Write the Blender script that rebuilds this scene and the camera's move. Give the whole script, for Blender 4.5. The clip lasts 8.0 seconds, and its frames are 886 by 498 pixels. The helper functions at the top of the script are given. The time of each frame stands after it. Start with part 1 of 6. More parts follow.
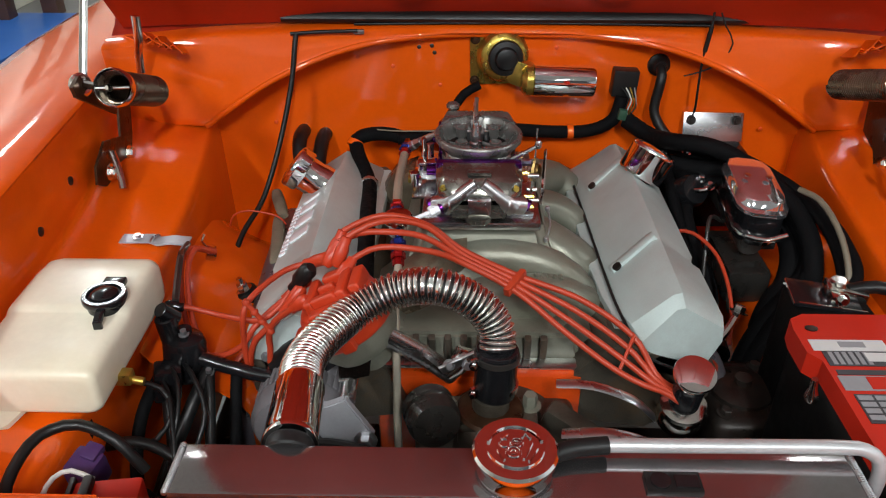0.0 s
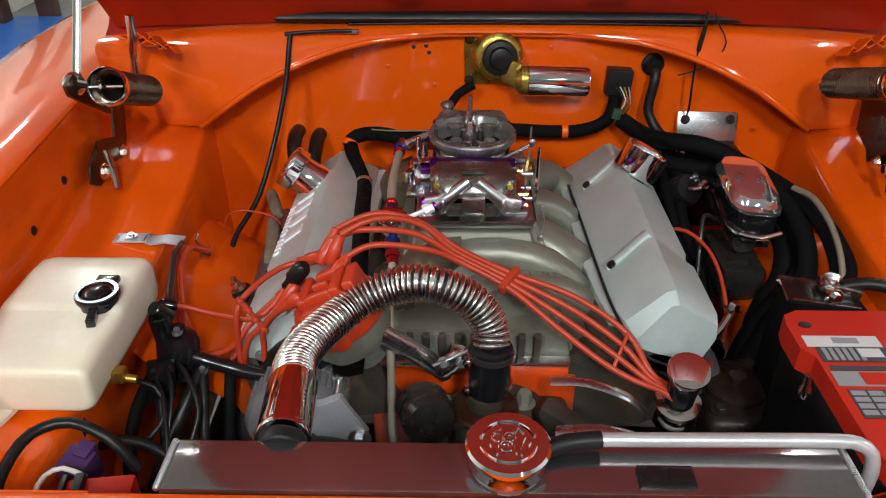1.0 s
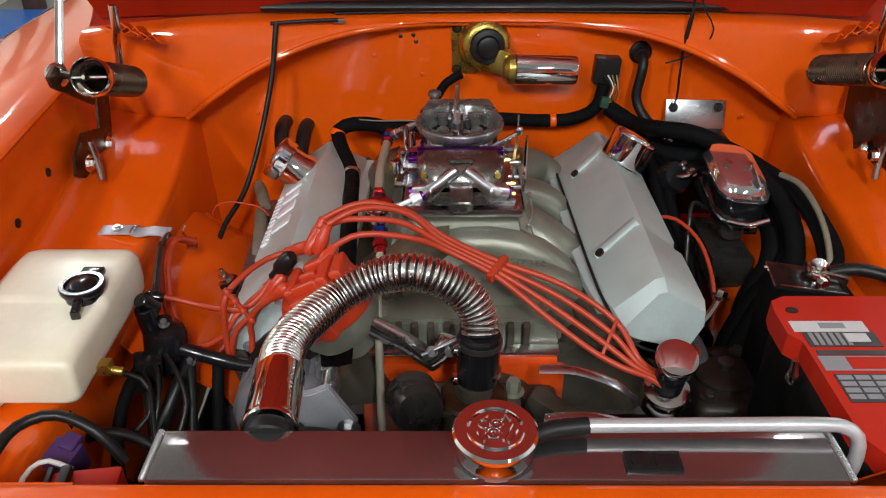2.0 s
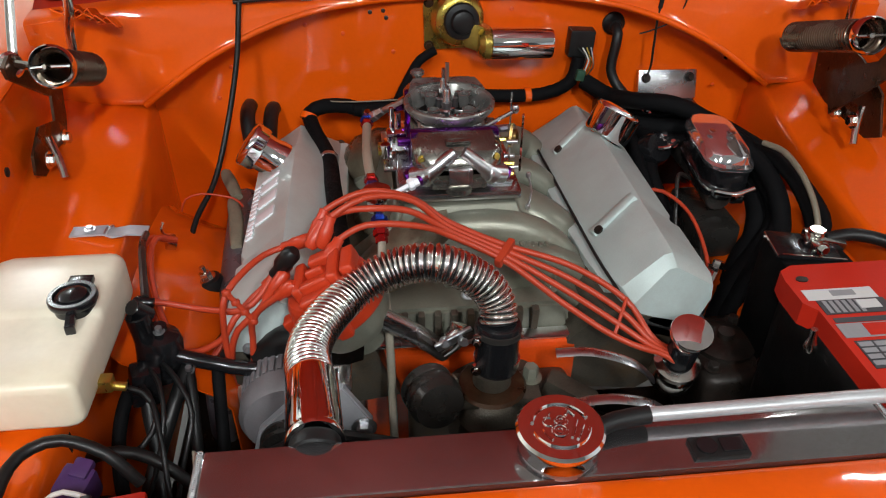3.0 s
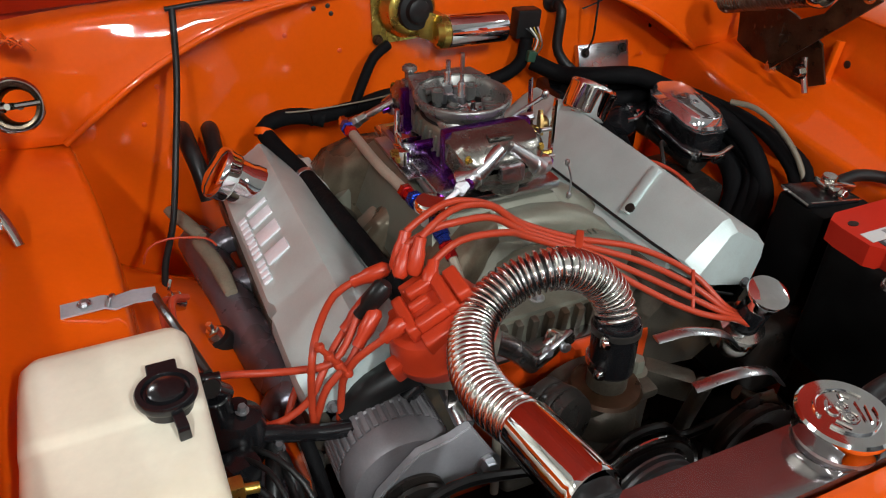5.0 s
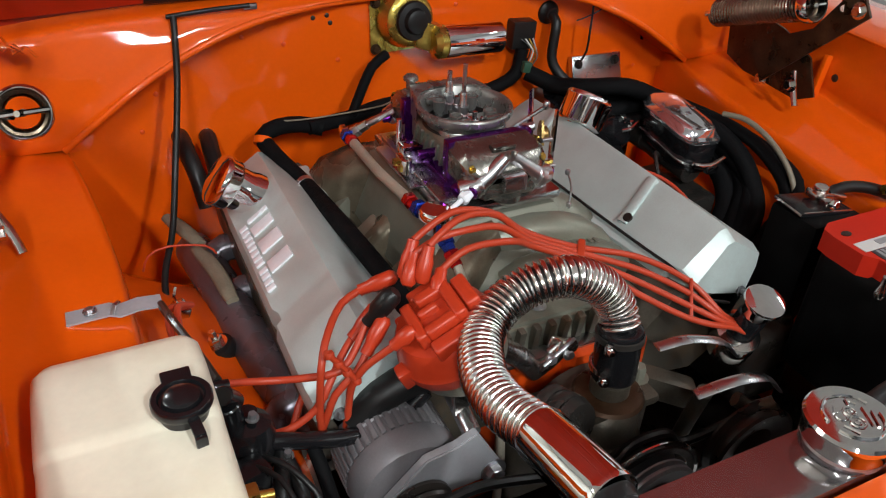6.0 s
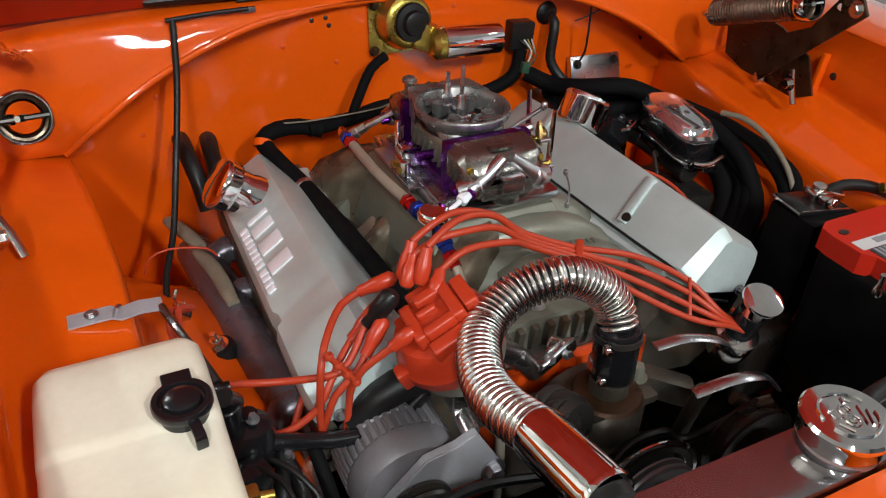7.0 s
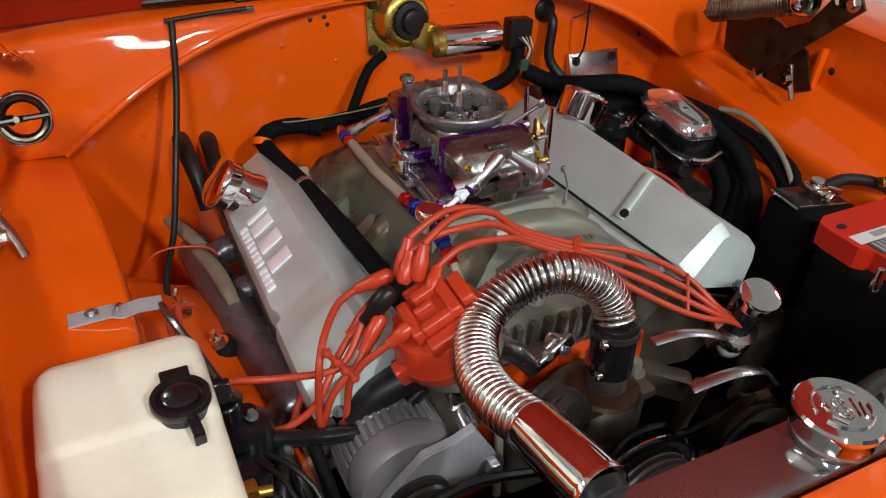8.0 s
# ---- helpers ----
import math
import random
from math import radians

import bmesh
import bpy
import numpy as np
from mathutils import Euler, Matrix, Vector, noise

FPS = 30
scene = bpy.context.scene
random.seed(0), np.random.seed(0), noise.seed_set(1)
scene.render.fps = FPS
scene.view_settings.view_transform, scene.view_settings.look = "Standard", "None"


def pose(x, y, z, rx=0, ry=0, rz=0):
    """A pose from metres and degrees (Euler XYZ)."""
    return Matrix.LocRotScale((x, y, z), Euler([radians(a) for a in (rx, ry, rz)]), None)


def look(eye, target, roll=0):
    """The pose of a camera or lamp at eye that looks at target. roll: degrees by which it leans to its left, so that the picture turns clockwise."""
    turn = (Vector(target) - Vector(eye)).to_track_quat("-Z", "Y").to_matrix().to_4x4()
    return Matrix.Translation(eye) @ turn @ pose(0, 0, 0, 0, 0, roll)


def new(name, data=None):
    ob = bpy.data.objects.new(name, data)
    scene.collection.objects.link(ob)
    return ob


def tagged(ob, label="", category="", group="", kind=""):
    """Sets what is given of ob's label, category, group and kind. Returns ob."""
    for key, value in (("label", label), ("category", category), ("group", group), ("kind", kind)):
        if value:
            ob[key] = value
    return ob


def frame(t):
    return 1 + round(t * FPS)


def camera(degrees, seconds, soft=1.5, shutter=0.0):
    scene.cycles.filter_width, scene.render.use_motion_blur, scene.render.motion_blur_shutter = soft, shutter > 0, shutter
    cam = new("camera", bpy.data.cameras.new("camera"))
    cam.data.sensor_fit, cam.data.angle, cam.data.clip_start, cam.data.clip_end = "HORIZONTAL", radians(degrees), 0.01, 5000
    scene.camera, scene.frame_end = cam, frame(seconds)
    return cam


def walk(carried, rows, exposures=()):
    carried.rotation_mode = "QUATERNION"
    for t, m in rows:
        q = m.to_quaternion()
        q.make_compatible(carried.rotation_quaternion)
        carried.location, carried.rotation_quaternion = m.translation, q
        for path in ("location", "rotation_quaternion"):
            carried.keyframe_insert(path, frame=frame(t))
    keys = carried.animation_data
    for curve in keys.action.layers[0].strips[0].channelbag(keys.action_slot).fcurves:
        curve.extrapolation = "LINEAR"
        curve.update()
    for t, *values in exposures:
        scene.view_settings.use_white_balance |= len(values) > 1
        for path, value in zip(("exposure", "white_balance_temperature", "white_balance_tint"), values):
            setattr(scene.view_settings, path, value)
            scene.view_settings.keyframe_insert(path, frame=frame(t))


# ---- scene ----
cam = camera(60.5, 8.0, soft=1.1)
PATH = [
    (0, (0.038, 0.014, 1.395), (-0.002, 1.708, 0.332), -0.1),
    (0.5, (0.039, 0.012, 1.392), (0.003, 1.709, 0.333), -0.1),
    (1, (0.042, 0.01, 1.388), (0.01, 1.709, 0.334), -0.1),
    (1.5, (0.051, 0.009, 1.378), (0.024, 1.714, 0.333), -0.3),
    (2.8, (-0.01, 0.031, 1.392), (0.105, 1.677, 0.264), 0.4),
    (3, (-0.054, 0.054, 1.378), (0.125, 1.694, 0.249), 0.5),
    (3.5, (-0.181, 0.12, 1.361), (0.221, 1.709, 0.214), 0.9),
    (4, (-0.28, 0.181, 1.342), (0.292, 1.708, 0.183), 0.8),
    (4.5, (-0.327, 0.209, 1.335), (0.311, 1.713, 0.181), 0.2),
    (5, (-0.368, 0.229, 1.337), (0.339, 1.717, 0.203), 1.7),
    (6.5, (-0.4, 0.236, 1.343), (0.365, 1.711, 0.23), 2.9),
    (7, (-0.396, 0.231, 1.345), (0.359, 1.71, 0.23), 2.4),
    (7.5, (-0.393, 0.227, 1.345), (0.356, 1.708, 0.229), 2.0),
    (8, (-0.391, 0.223, 1.346), (0.353, 1.705, 0.228), 1.8),
]
walk(cam, [(t, look(eye, target, roll)) for t, eye, target, roll in PATH], exposures=[(0, -0.83), (3.5, -0.82), (6.5, -0.75), (8, -0.75)])

# ---- light: a workshop with ceiling tubes ----
world = bpy.data.worlds.new("workshop_air")
world.use_nodes = True
world.node_tree.nodes["Background"].inputs[0].default_value = (1.0, 0.97, 0.93, 1)
world.node_tree.nodes["Background"].inputs[1].default_value = 0.01
scene.world = world


def tube_lamp(name, loc, sx, sy, watts, target=None):
    d = bpy.data.lights.new(name, "AREA")
    d.shape, d.size, d.size_y, d.energy, d.color = "RECTANGLE", sx, sy, watts, (0.935, 0.985, 1.0)
    ob = new(name, d)
    ob.matrix_world = look(loc, target or (loc[0], loc[1] + 1e-4, 0))
    return ob


CEIL = 3.2
LAMPS = [(-1.3, -2.0, 178), (0.5, -2.0, 205), (2.4, -2.8, 40), (3.6, 0.4, 40), (-3.3, 2.0, 80), (-2.2, 4.3, 110), (3.0, 4.3, 60)]
for lx, ly, watts in LAMPS:
    tube_lamp("ceiling_lamp", (lx, ly, CEIL - 0.09), 0.16, 1.2, watts)


# ---- materials ----
def mat(name, col, rough=0.5, metal=0.0, coat=0.0, var=0.15, scale=14.0, fine=220.0, bump=0.08, dirt=None,
        dirt_amount=0.35, spec=0.5, wave=0.0):
    m = bpy.data.materials.new(name)
    m.use_nodes = True
    nt = m.node_tree
    n, link = nt.nodes, nt.links.new
    b = n["Principled BSDF"]
    tc = n.new("ShaderNodeTexCoord")

    def noise_tex(s, detail=4.0, rough_n=0.55):
        t = n.new("ShaderNodeTexNoise")
        t.inputs["Scale"].default_value, t.inputs["Detail"].default_value = s, detail
        t.inputs["Roughness"].default_value = rough_n
        link(tc.outputs["Object"], t.inputs["Vector"])
        return t

    big, small = noise_tex(scale), noise_tex(fine, 3.0)
    add = n.new("ShaderNodeMath")
    add.operation = "MULTIPLY_ADD"
    link(small.outputs["Fac"], add.inputs[0])
    add.inputs[1].default_value = 0.4
    link(big.outputs["Fac"], add.inputs[2])
    rng = n.new("ShaderNodeMapRange")
    rng.inputs["From Min"].default_value, rng.inputs["From Max"].default_value = 0.45, 0.95
    rng.inputs["To Min"].default_value, rng.inputs["To Max"].default_value = 1 - var, 1 + var
    link(add.outputs[0], rng.inputs["Value"])
    hsv = n.new("ShaderNodeHueSaturation")
    hsv.inputs["Color"].default_value = (*col, 1)
    link(rng.outputs[0], hsv.inputs["Value"])
    out = hsv.outputs[0]
    if dirt:
        mask = noise_tex(scale * 0.6, 6.0, 0.65)
        mr = n.new("ShaderNodeMapRange")
        mr.inputs["From Min"].default_value, mr.inputs["From Max"].default_value = 0.5, 0.72
        mr.inputs["To Max"].default_value = dirt_amount
        link(mask.outputs["Fac"], mr.inputs["Value"])
        mix = n.new("ShaderNodeMix")
        mix.data_type = "RGBA"
        link(mr.outputs[0], mix.inputs[0])
        link(out, mix.inputs[6])
        mix.inputs[7].default_value = (*dirt, 1)
        out = mix.outputs[2]
    link(out, b.inputs["Base Color"])
    rr = n.new("ShaderNodeMapRange")
    rr.inputs["From Min"].default_value, rr.inputs["From Max"].default_value = 0.35, 0.75
    rr.inputs["To Min"].default_value = max(0.0, rough * (1 - 1.2 * var))
    rr.inputs["To Max"].default_value = min(1.0, rough * (1 + 1.2 * var) + 0.01)
    link(big.outputs["Fac"], rr.inputs["Value"])
    link(rr.outputs[0], b.inputs["Roughness"])
    b.inputs["Metallic"].default_value = metal
    b.inputs["Specular IOR Level"].default_value = spec
    b.inputs["Coat Weight"].default_value, b.inputs["Coat Roughness"].default_value = coat, 0.065
    if bump:
        bp = n.new("ShaderNodeBump")
        bp.inputs["Strength"].default_value, bp.inputs["Distance"].default_value = bump, 0.002
        link(small.outputs["Fac"], bp.inputs["Height"])
        link(bp.outputs[0], b.inputs["Normal"])
        if wave:
            wv = n.new("ShaderNodeBump")
            wv.inputs["Strength"].default_value, wv.inputs["Distance"].default_value = 1.0, wave
            link(big.outputs["Fac"], wv.inputs["Height"])
            link(wv.outputs[0], bp.inputs["Normal"])
            link(wv.outputs[0], b.inputs["Coat Normal"])
    return m


M = {
    "orange": mat("orange_paint", (0.80, 0.102, 0.0018), 0.5, coat=1.0, var=0.06, scale=7, fine=160, bump=0.012, wave=0.0011, spec=0.1, dirt=(0.60, 0.05, 0.002), dirt_amount=0.35),
    # the body's orange again, with the shade under the hood put into it
    "orange_shaded": mat("shaded_orange_paint", (0.36, 0.014, 0.001), 0.45, coat=0.15, var=0.12, scale=6, fine=140, bump=0.05, dirt=(0.2, 0.012, 0.002), dirt_amount=0.4),
    "orange_flat": mat("orange_engine_enamel", (0.72, 0.07, 0.004), 0.4, coat=0.3, var=0.12, bump=0.05, dirt=(0.12, 0.03, 0.01), dirt_amount=0.5),
    "chrome": mat("chrome", (0.88, 0.88, 0.88), 0.05, metal=1, var=0.04, bump=0.004),
    "lid_plate": mat("bright_plated_lid", (0.88, 0.89, 0.92), 0.07, metal=0.95, var=0.05, bump=0.01),
    "chrome_hose": mat("plated_corrugated_hose", (0.80, 0.79, 0.76), 0.15, metal=1, var=0.1, bump=0.01),
    "chrome_worn": mat("worn_chrome", (0.72, 0.70, 0.66), 0.16, metal=1, var=0.15, bump=0.02, dirt=(0.25, 0.2, 0.14)),
    "cast": mat("cast_aluminium", (0.215, 0.215, 0.170), 0.38, metal=0.4, var=0.13, scale=18, fine=420, bump=0.16, dirt=(0.15, 0.13, 0.09), dirt_amount=0.6),
    "cast_paint": mat("grey_cast_valve_cover", (0.49, 0.572, 0.553), 0.36, metal=0.25, var=0.1, scale=12, fine=480, bump=0.14, dirt=(0.40, 0.41, 0.39), dirt_amount=0.6),
    "cast_oily": mat("oil_browned_casting", (0.155, 0.125, 0.085), 0.36, metal=0.4, var=0.3, scale=16, fine=380, bump=0.16, dirt=(0.035, 0.024, 0.016), dirt_amount=0.85),
    "cast_dirty": mat("dirty_cast_metal", (0.10, 0.086, 0.066), 0.5, metal=0.6, var=0.3, scale=24, fine=380, bump=0.25, dirt=(0.16, 0.09, 0.04), dirt_amount=0.7),
    "alu": mat("brushed_aluminium", (0.58, 0.58, 0.59), 0.27, metal=1, var=0.12, scale=9, fine=260, bump=0.02, dirt=(0.5, 0.48, 0.48)),
    "alu_tank": mat("satin_aluminium_tank", (0.38, 0.355, 0.36), 0.13, metal=0.95, var=0.2, scale=9, fine=260, bump=0.015, dirt=(0.5, 0.47, 0.46)),
    "alu_satin": mat("satin_aluminium_tube", (0.60, 0.61, 0.62), 0.36, metal=0.6, var=0.12, bump=0.03),
    "alu_pale": mat("pale_cast_bracket", (0.35, 0.35, 0.37), 0.45, metal=0.3, var=0.12, bump=0.08),
    "alu_dark": mat("dull_grey_metal", (0.18, 0.18, 0.185), 0.4, metal=0.6, var=0.15, bump=0.08),
    "steel": mat("zinc_steel", (0.55, 0.56, 0.58), 0.3, metal=1, var=0.15, bump=0.05),
    "gold": mat("gold_zinc_plating", (0.50, 0.36, 0.075), 0.3, metal=0.9, var=0.25, scale=30, bump=0.05, dirt=(0.35, 0.3, 0.1)),
    "zinc": mat("pale_zinc_strap", (0.42, 0.44, 0.47), 0.4, metal=0.3, var=0.12, bump=0.05),
    "mark": mat("polished_raised_metal", (0.88, 0.90, 0.94), 0.22, metal=0.1, var=0.08, bump=0.03),
    "batt_black": mat("matt_black_plastic", (0.004, 0.004, 0.004), 0.6, var=0.3, bump=0.1, spec=0.12),
    "purple": mat("purple_anodised_metal", (0.13, 0.016, 0.21), 0.22, metal=0.9, var=0.12, bump=0.02),
    "blue_an": mat("blue_anodised_metal", (0.02, 0.06, 0.42), 0.25, metal=0.85, var=0.1, bump=0.02),
    "red_an": mat("red_anodised_metal", (0.5, 0.02, 0.02), 0.25, metal=0.85, var=0.1, bump=0.02),
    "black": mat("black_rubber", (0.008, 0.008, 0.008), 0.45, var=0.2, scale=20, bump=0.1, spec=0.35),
    "black_gloss": mat("gloss_black_plastic", (0.008, 0.008, 0.009), 0.2, var=0.2, bump=0.03),
    "black_paint": mat("black_paint", (0.02, 0.018, 0.016), 0.35, coat=0.2, var=0.3, bump=0.08, dirt=(0.06, 0.04, 0.03)),
    "loom": mat("black_cloth_loom", (0.005, 0.005, 0.0055), 0.75, var=0.25, scale=40, fine=600, bump=0.5, spec=0.08),
    "wire_red": mat("red_silicone_wire", (0.44, 0.042, 0.013), 0.45, var=0.08, bump=0.04),
    "cap_red": mat("red_distributor_plastic", (0.48, 0.040, 0.012), 0.33, var=0.06, bump=0.03),
    "tank": mat("cream_polyethylene", (0.74, 0.69, 0.55), 0.33, var=0.08, scale=6, fine=120, bump=0.03, dirt=(0.60, 0.50, 0.30), dirt_amount=0.5),
    "tan": mat("tan_braided_hose", (0.37, 0.33, 0.26), 0.4, metal=0.2, var=0.2, fine=700, bump=0.3),
    # a darker, mottled tan
    "tan_dark": mat("dark_tan_sleeve", (0.20, 0.17, 0.12), 0.6, var=0.3, fine=500, bump=0.3, dirt=(0.08, 0.06, 0.04), dirt_amount=0.6),
    "rust": mat("rusty_brown_metal", (0.055, 0.027, 0.013), 0.38, metal=0.6, var=0.35, scale=35, bump=0.2, dirt=(0.16, 0.09, 0.04)),
    "spring": mat("dark_spring_steel", (0.16, 0.12, 0.085), 0.28, metal=0.9, var=0.2, bump=0.05),
    "header": mat("grey_exhaust_coating", (0.15, 0.14, 0.16), 0.32, metal=0.5, var=0.2, bump=0.1, dirt=(0.09, 0.07, 0.06)),
    "dark": mat("oily_dark_metal", (0.022, 0.017, 0.014), 0.45, metal=0.4, var=0.4, scale=25, bump=0.2, dirt=(0.10, 0.03, 0.01)),
    "batt_red": mat("red_battery_plastic", (0.46, 0.020, 0.008), 0.5, var=0.06, bump=0.03, spec=0.12),
    "paper": mat("white_label_paper", (0.55, 0.55, 0.54), 0.5, var=0.06, bump=0.01),
    "print": mat("black_label_print", (0.03, 0.03, 0.035), 0.5, var=0.1, bump=0.0),
    "grey_print": mat("grey_label_print", (0.24, 0.24, 0.25), 0.5, var=0.1, bump=0.0),
    "green_plastic": mat("dark_green_plastic", (0.03, 0.08, 0.05), 0.4, var=0.15, bump=0.05),
    "purple_plastic": mat("purple_plastic", (0.05, 0.02, 0.085), 0.4, var=0.15, bump=0.05),
    "clear_white": mat("milky_plastic", (0.6, 0.6, 0.56), 0.35, var=0.1, bump=0.03),
    "concrete": mat("grey_floor_concrete", (0.16, 0.155, 0.15), 0.5, var=0.2, scale=2, fine=60, bump=0.1, dirt=(0.1, 0.095, 0.09)),
    "wall": mat("cream_wall_paint", (0.84, 0.82, 0.73), 0.6, var=0.05, scale=1.5, fine=90, bump=0.03, dirt=(0.6, 0.56, 0.48)),
    "shutter": mat("dark_grey_wall_paint", (0.10, 0.10, 0.105), 0.5, var=0.12, scale=1.5, fine=90, bump=0.04),
    "wall_white": mat("white_wall_paint", (0.84, 0.86, 0.89), 0.6, var=0.05, scale=1.5, fine=90, bump=0.03),
    "bowl": mat("satin_carburettor_metal", (0.24, 0.23, 0.205), 0.24, metal=0.9, var=0.25, scale=40, bump=0.12),
    "horn": mat("satin_grey_carburettor_casting", (0.27, 0.265, 0.25), 0.3, metal=0.75, var=0.18, scale=40, fine=400, bump=0.1, dirt=(0.12, 0.11, 0.10), dirt_amount=0.5),
    "alt_grey": mat("dusty_grey_casting", (0.19, 0.178, 0.187), 0.5, metal=0.25, var=0.15, scale=20, fine=400, bump=0.12, dirt=(0.13, 0.12, 0.11), dirt_amount=0.5),
    "bronze": mat("dark_bronze_plating", (0.22, 0.14, 0.05), 0.32, metal=0.9, var=0.25, bump=0.06),
    "ceiling_board": mat("pale_ceiling_board", (0.7, 0.7, 0.68), 0.7, var=0.05, scale=2, fine=120, bump=0.05),
    "ceiling": mat("white_ceiling_board", (0.78, 0.78, 0.76), 0.7, var=0.05, scale=2, fine=120, bump=0.05),
    "blue": mat("blue_bench_paint", (0.015, 0.085, 0.30), 0.4, var=0.1, scale=4, bump=0.03),
    "brown": mat("brown_stained_wood", (0.09, 0.04, 0.025), 0.45, var=0.25, scale=8, bump=0.1),
}
LAMP = bpy.data.materials.new("lit_lamp_diffuser")
LAMP.use_nodes = True
LAMP.node_tree.nodes["Principled BSDF"].inputs["Emission Color"].default_value = (1.0, 0.96, 0.9, 1)
LAMP.node_tree.nodes["Principled BSDF"].inputs["Emission Strength"].default_value = 6.0

# ---- mesh tools ----
V = Vector
BASE = {}


def up_frame(d):
    d = d.normalized()
    a = V((0, 0, 1)) if abs(d.z) < 0.9 else V((0, 1, 0))
    u = a.cross(d).normalized()
    return u, d.cross(u)


def box(bm, c, size, rot=(0, 0, 0), bev=0.002, seg=2, taper=None):
    t = bmesh.new()
    bmesh.ops.create_cube(t, size=1)
    for v in t.verts:
        if taper and v.co.z > 0:
            v.co.x *= taper[0]
            v.co.y *= taper[1]
        v.co = V((v.co.x * size[0], v.co.y * size[1], v.co.z * size[2]))
    if bev:
        bmesh.ops.bevel(t, geom=t.edges[:], offset=bev, segments=seg, affect="EDGES", profile=0.6)
    merge(bm, t, pose(*c, *rot))


def merge(bm, t, m=None):
    if m is not None:
        t.transform(m)
    me = bpy.data.meshes.new("tmp")
    t.to_mesh(me)
    t.free()
    bm.from_mesh(me)
    bpy.data.meshes.remove(me)


def loft(bm, rings, cap=True, close=True):
    rows = [[bm.verts.new(p) for p in r] for r in rings]
    k = len(rows[0])
    for a, b in zip(rows, rows[1:]):
        for i in range(k if close else k - 1):
            bm.faces.new((a[i], a[(i + 1) % k], b[(i + 1) % k], b[i]))
    if cap and close:
        bm.faces.new(rows[0][::-1])
        bm.faces.new(rows[-1])


def lathe(bm, p0, axis, profile, seg=24, cap=True, squash=1.0, u=None):
    d = V(axis).normalized()
    if u is None:
        u, w = up_frame(d)
    else:
        u = (V(u) - d * V(u).dot(d)).normalized()
        w = d.cross(u)
    p0 = V(p0)
    rings = []
    for r, h in profile:
        r = max(r, 1e-5)
        rings.append([p0 + d * h + r * (math.cos(a) * u + squash * math.sin(a) * w)
                      for a in (2 * math.pi * i / seg for i in range(seg))])
    loft(bm, rings, cap)


def cyl(bm, a, b, r, seg=20, bev=None, r2=None):
    a, b = V(a), V(b)
    n = (b - a).length
    r2 = r if r2 is None else r2
    e = min(r, r2) * 0.12 if bev is None else bev
    e = min(e, n * 0.3)
    lathe(bm, a, b - a, [(r - e, 0), (r, e), (r2, n - e), (r2 - e, n)], seg)


def smooth_path(pts, step):
    P = [V(p) for p in pts]
    Q = [2 * P[0] - P[1]] + P + [2 * P[-1] - P[-2]]
    out = []
    for i in range(1, len(Q) - 2):
        a, b, c, d = Q[i - 1:i + 3]
        n = max(2, int((c - b).length / step))
        for k in range(n):
            t = k / n
            out.append(0.5 * (2 * b + (c - a) * t + (2 * a - 5 * b + 4 * c - d) * t * t + (3 * b - a - 3 * c + d) * t ** 3))
    out.append(P[-1])
    return out


def even(pts, n):
    L = [0]
    for a, b in zip(pts, pts[1:]):
        L.append(L[-1] + (b - a).length)
    out, j = [], 0
    for k in range(n):
        s = L[-1] * k / (n - 1)
        while j < len(pts) - 2 and L[j + 1] < s:
            j += 1
        f = (s - L[j]) / max(L[j + 1] - L[j], 1e-9)
        out.append(pts[j].lerp(pts[j + 1], f))
    return out, L[-1]


def sweep(bm, pts, r, seg=12, step=0.012, smooth=True, flat=1.0, n=None, cap=True):
    """A round bar along a path; r is a radius or a function of (fraction, length)."""
    P = smooth_path(pts, step) if smooth else [V(p) for p in pts]
    if n:
        P, total = even(P, n)
    else:
        total = sum((b - a).length for a, b in zip(P, P[1:]))
    u, _ = up_frame(P[1] - P[0])
    rings, s = [], 0.0
    for i, p in enumerate(P):
        d = (P[min(i + 1, len(P) - 1)] - P[max(i - 1, 0)]).normalized()
        u = (u - d * u.dot(d)).normalized()
        w = d.cross(u)
        if i:
            s += (p - P[i - 1]).length
        rad = r(s / total, total) if callable(r) else r
        rings.append([p + rad * (math.cos(a) * u + flat * math.sin(a) * w) for a in (2 * math.pi * k / seg for k in range(seg))])
    loft(bm, rings, cap)


def plate(bm, outline, thick, m=None):
    """A flat plate with that outline in x and y, thick along z, at the pose m."""
    t = bmesh.new()
    lo = [t.verts.new((x, y, 0)) for x, y in outline]
    f = t.faces.new(lo)
    r = bmesh.ops.extrude_face_region(t, geom=[f])
    for g in r["geom"]:
        if isinstance(g, bmesh.types.BMVert):
            g.co.z += thick
    bmesh.ops.recalc_face_normals(t, faces=t.faces[:])
    merge(bm, t, m)


def sheet(bm, rows, thick=0.0015):
    """A sheet through a grid of points, thick along its own normals."""
    t = bmesh.new()
    g = [[t.verts.new(p) for p in r] for r in rows]
    for a, b in zip(g, g[1:]):
        for i in range(len(a) - 1):
            t.faces.new((a[i], a[i + 1], b[i + 1], b[i]))
    bmesh.ops.recalc_face_normals(t, faces=t.faces[:])
    bmesh.ops.solidify(t, geom=t.faces[:], thickness=thick)
    merge(bm, t)


def hexbolt(bm, p, axis, r=0.006, h=0.006, washer=True):
    d = V(axis).normalized()
    if washer:
        lathe(bm, V(p), d, [(r * 1.55, 0), (r * 1.55, 0.0012)], 16)
    lathe(bm, V(p) + d * 0.0012, d, [(r, 0), (r, h * 0.85), (r * 0.85, h)], 6)


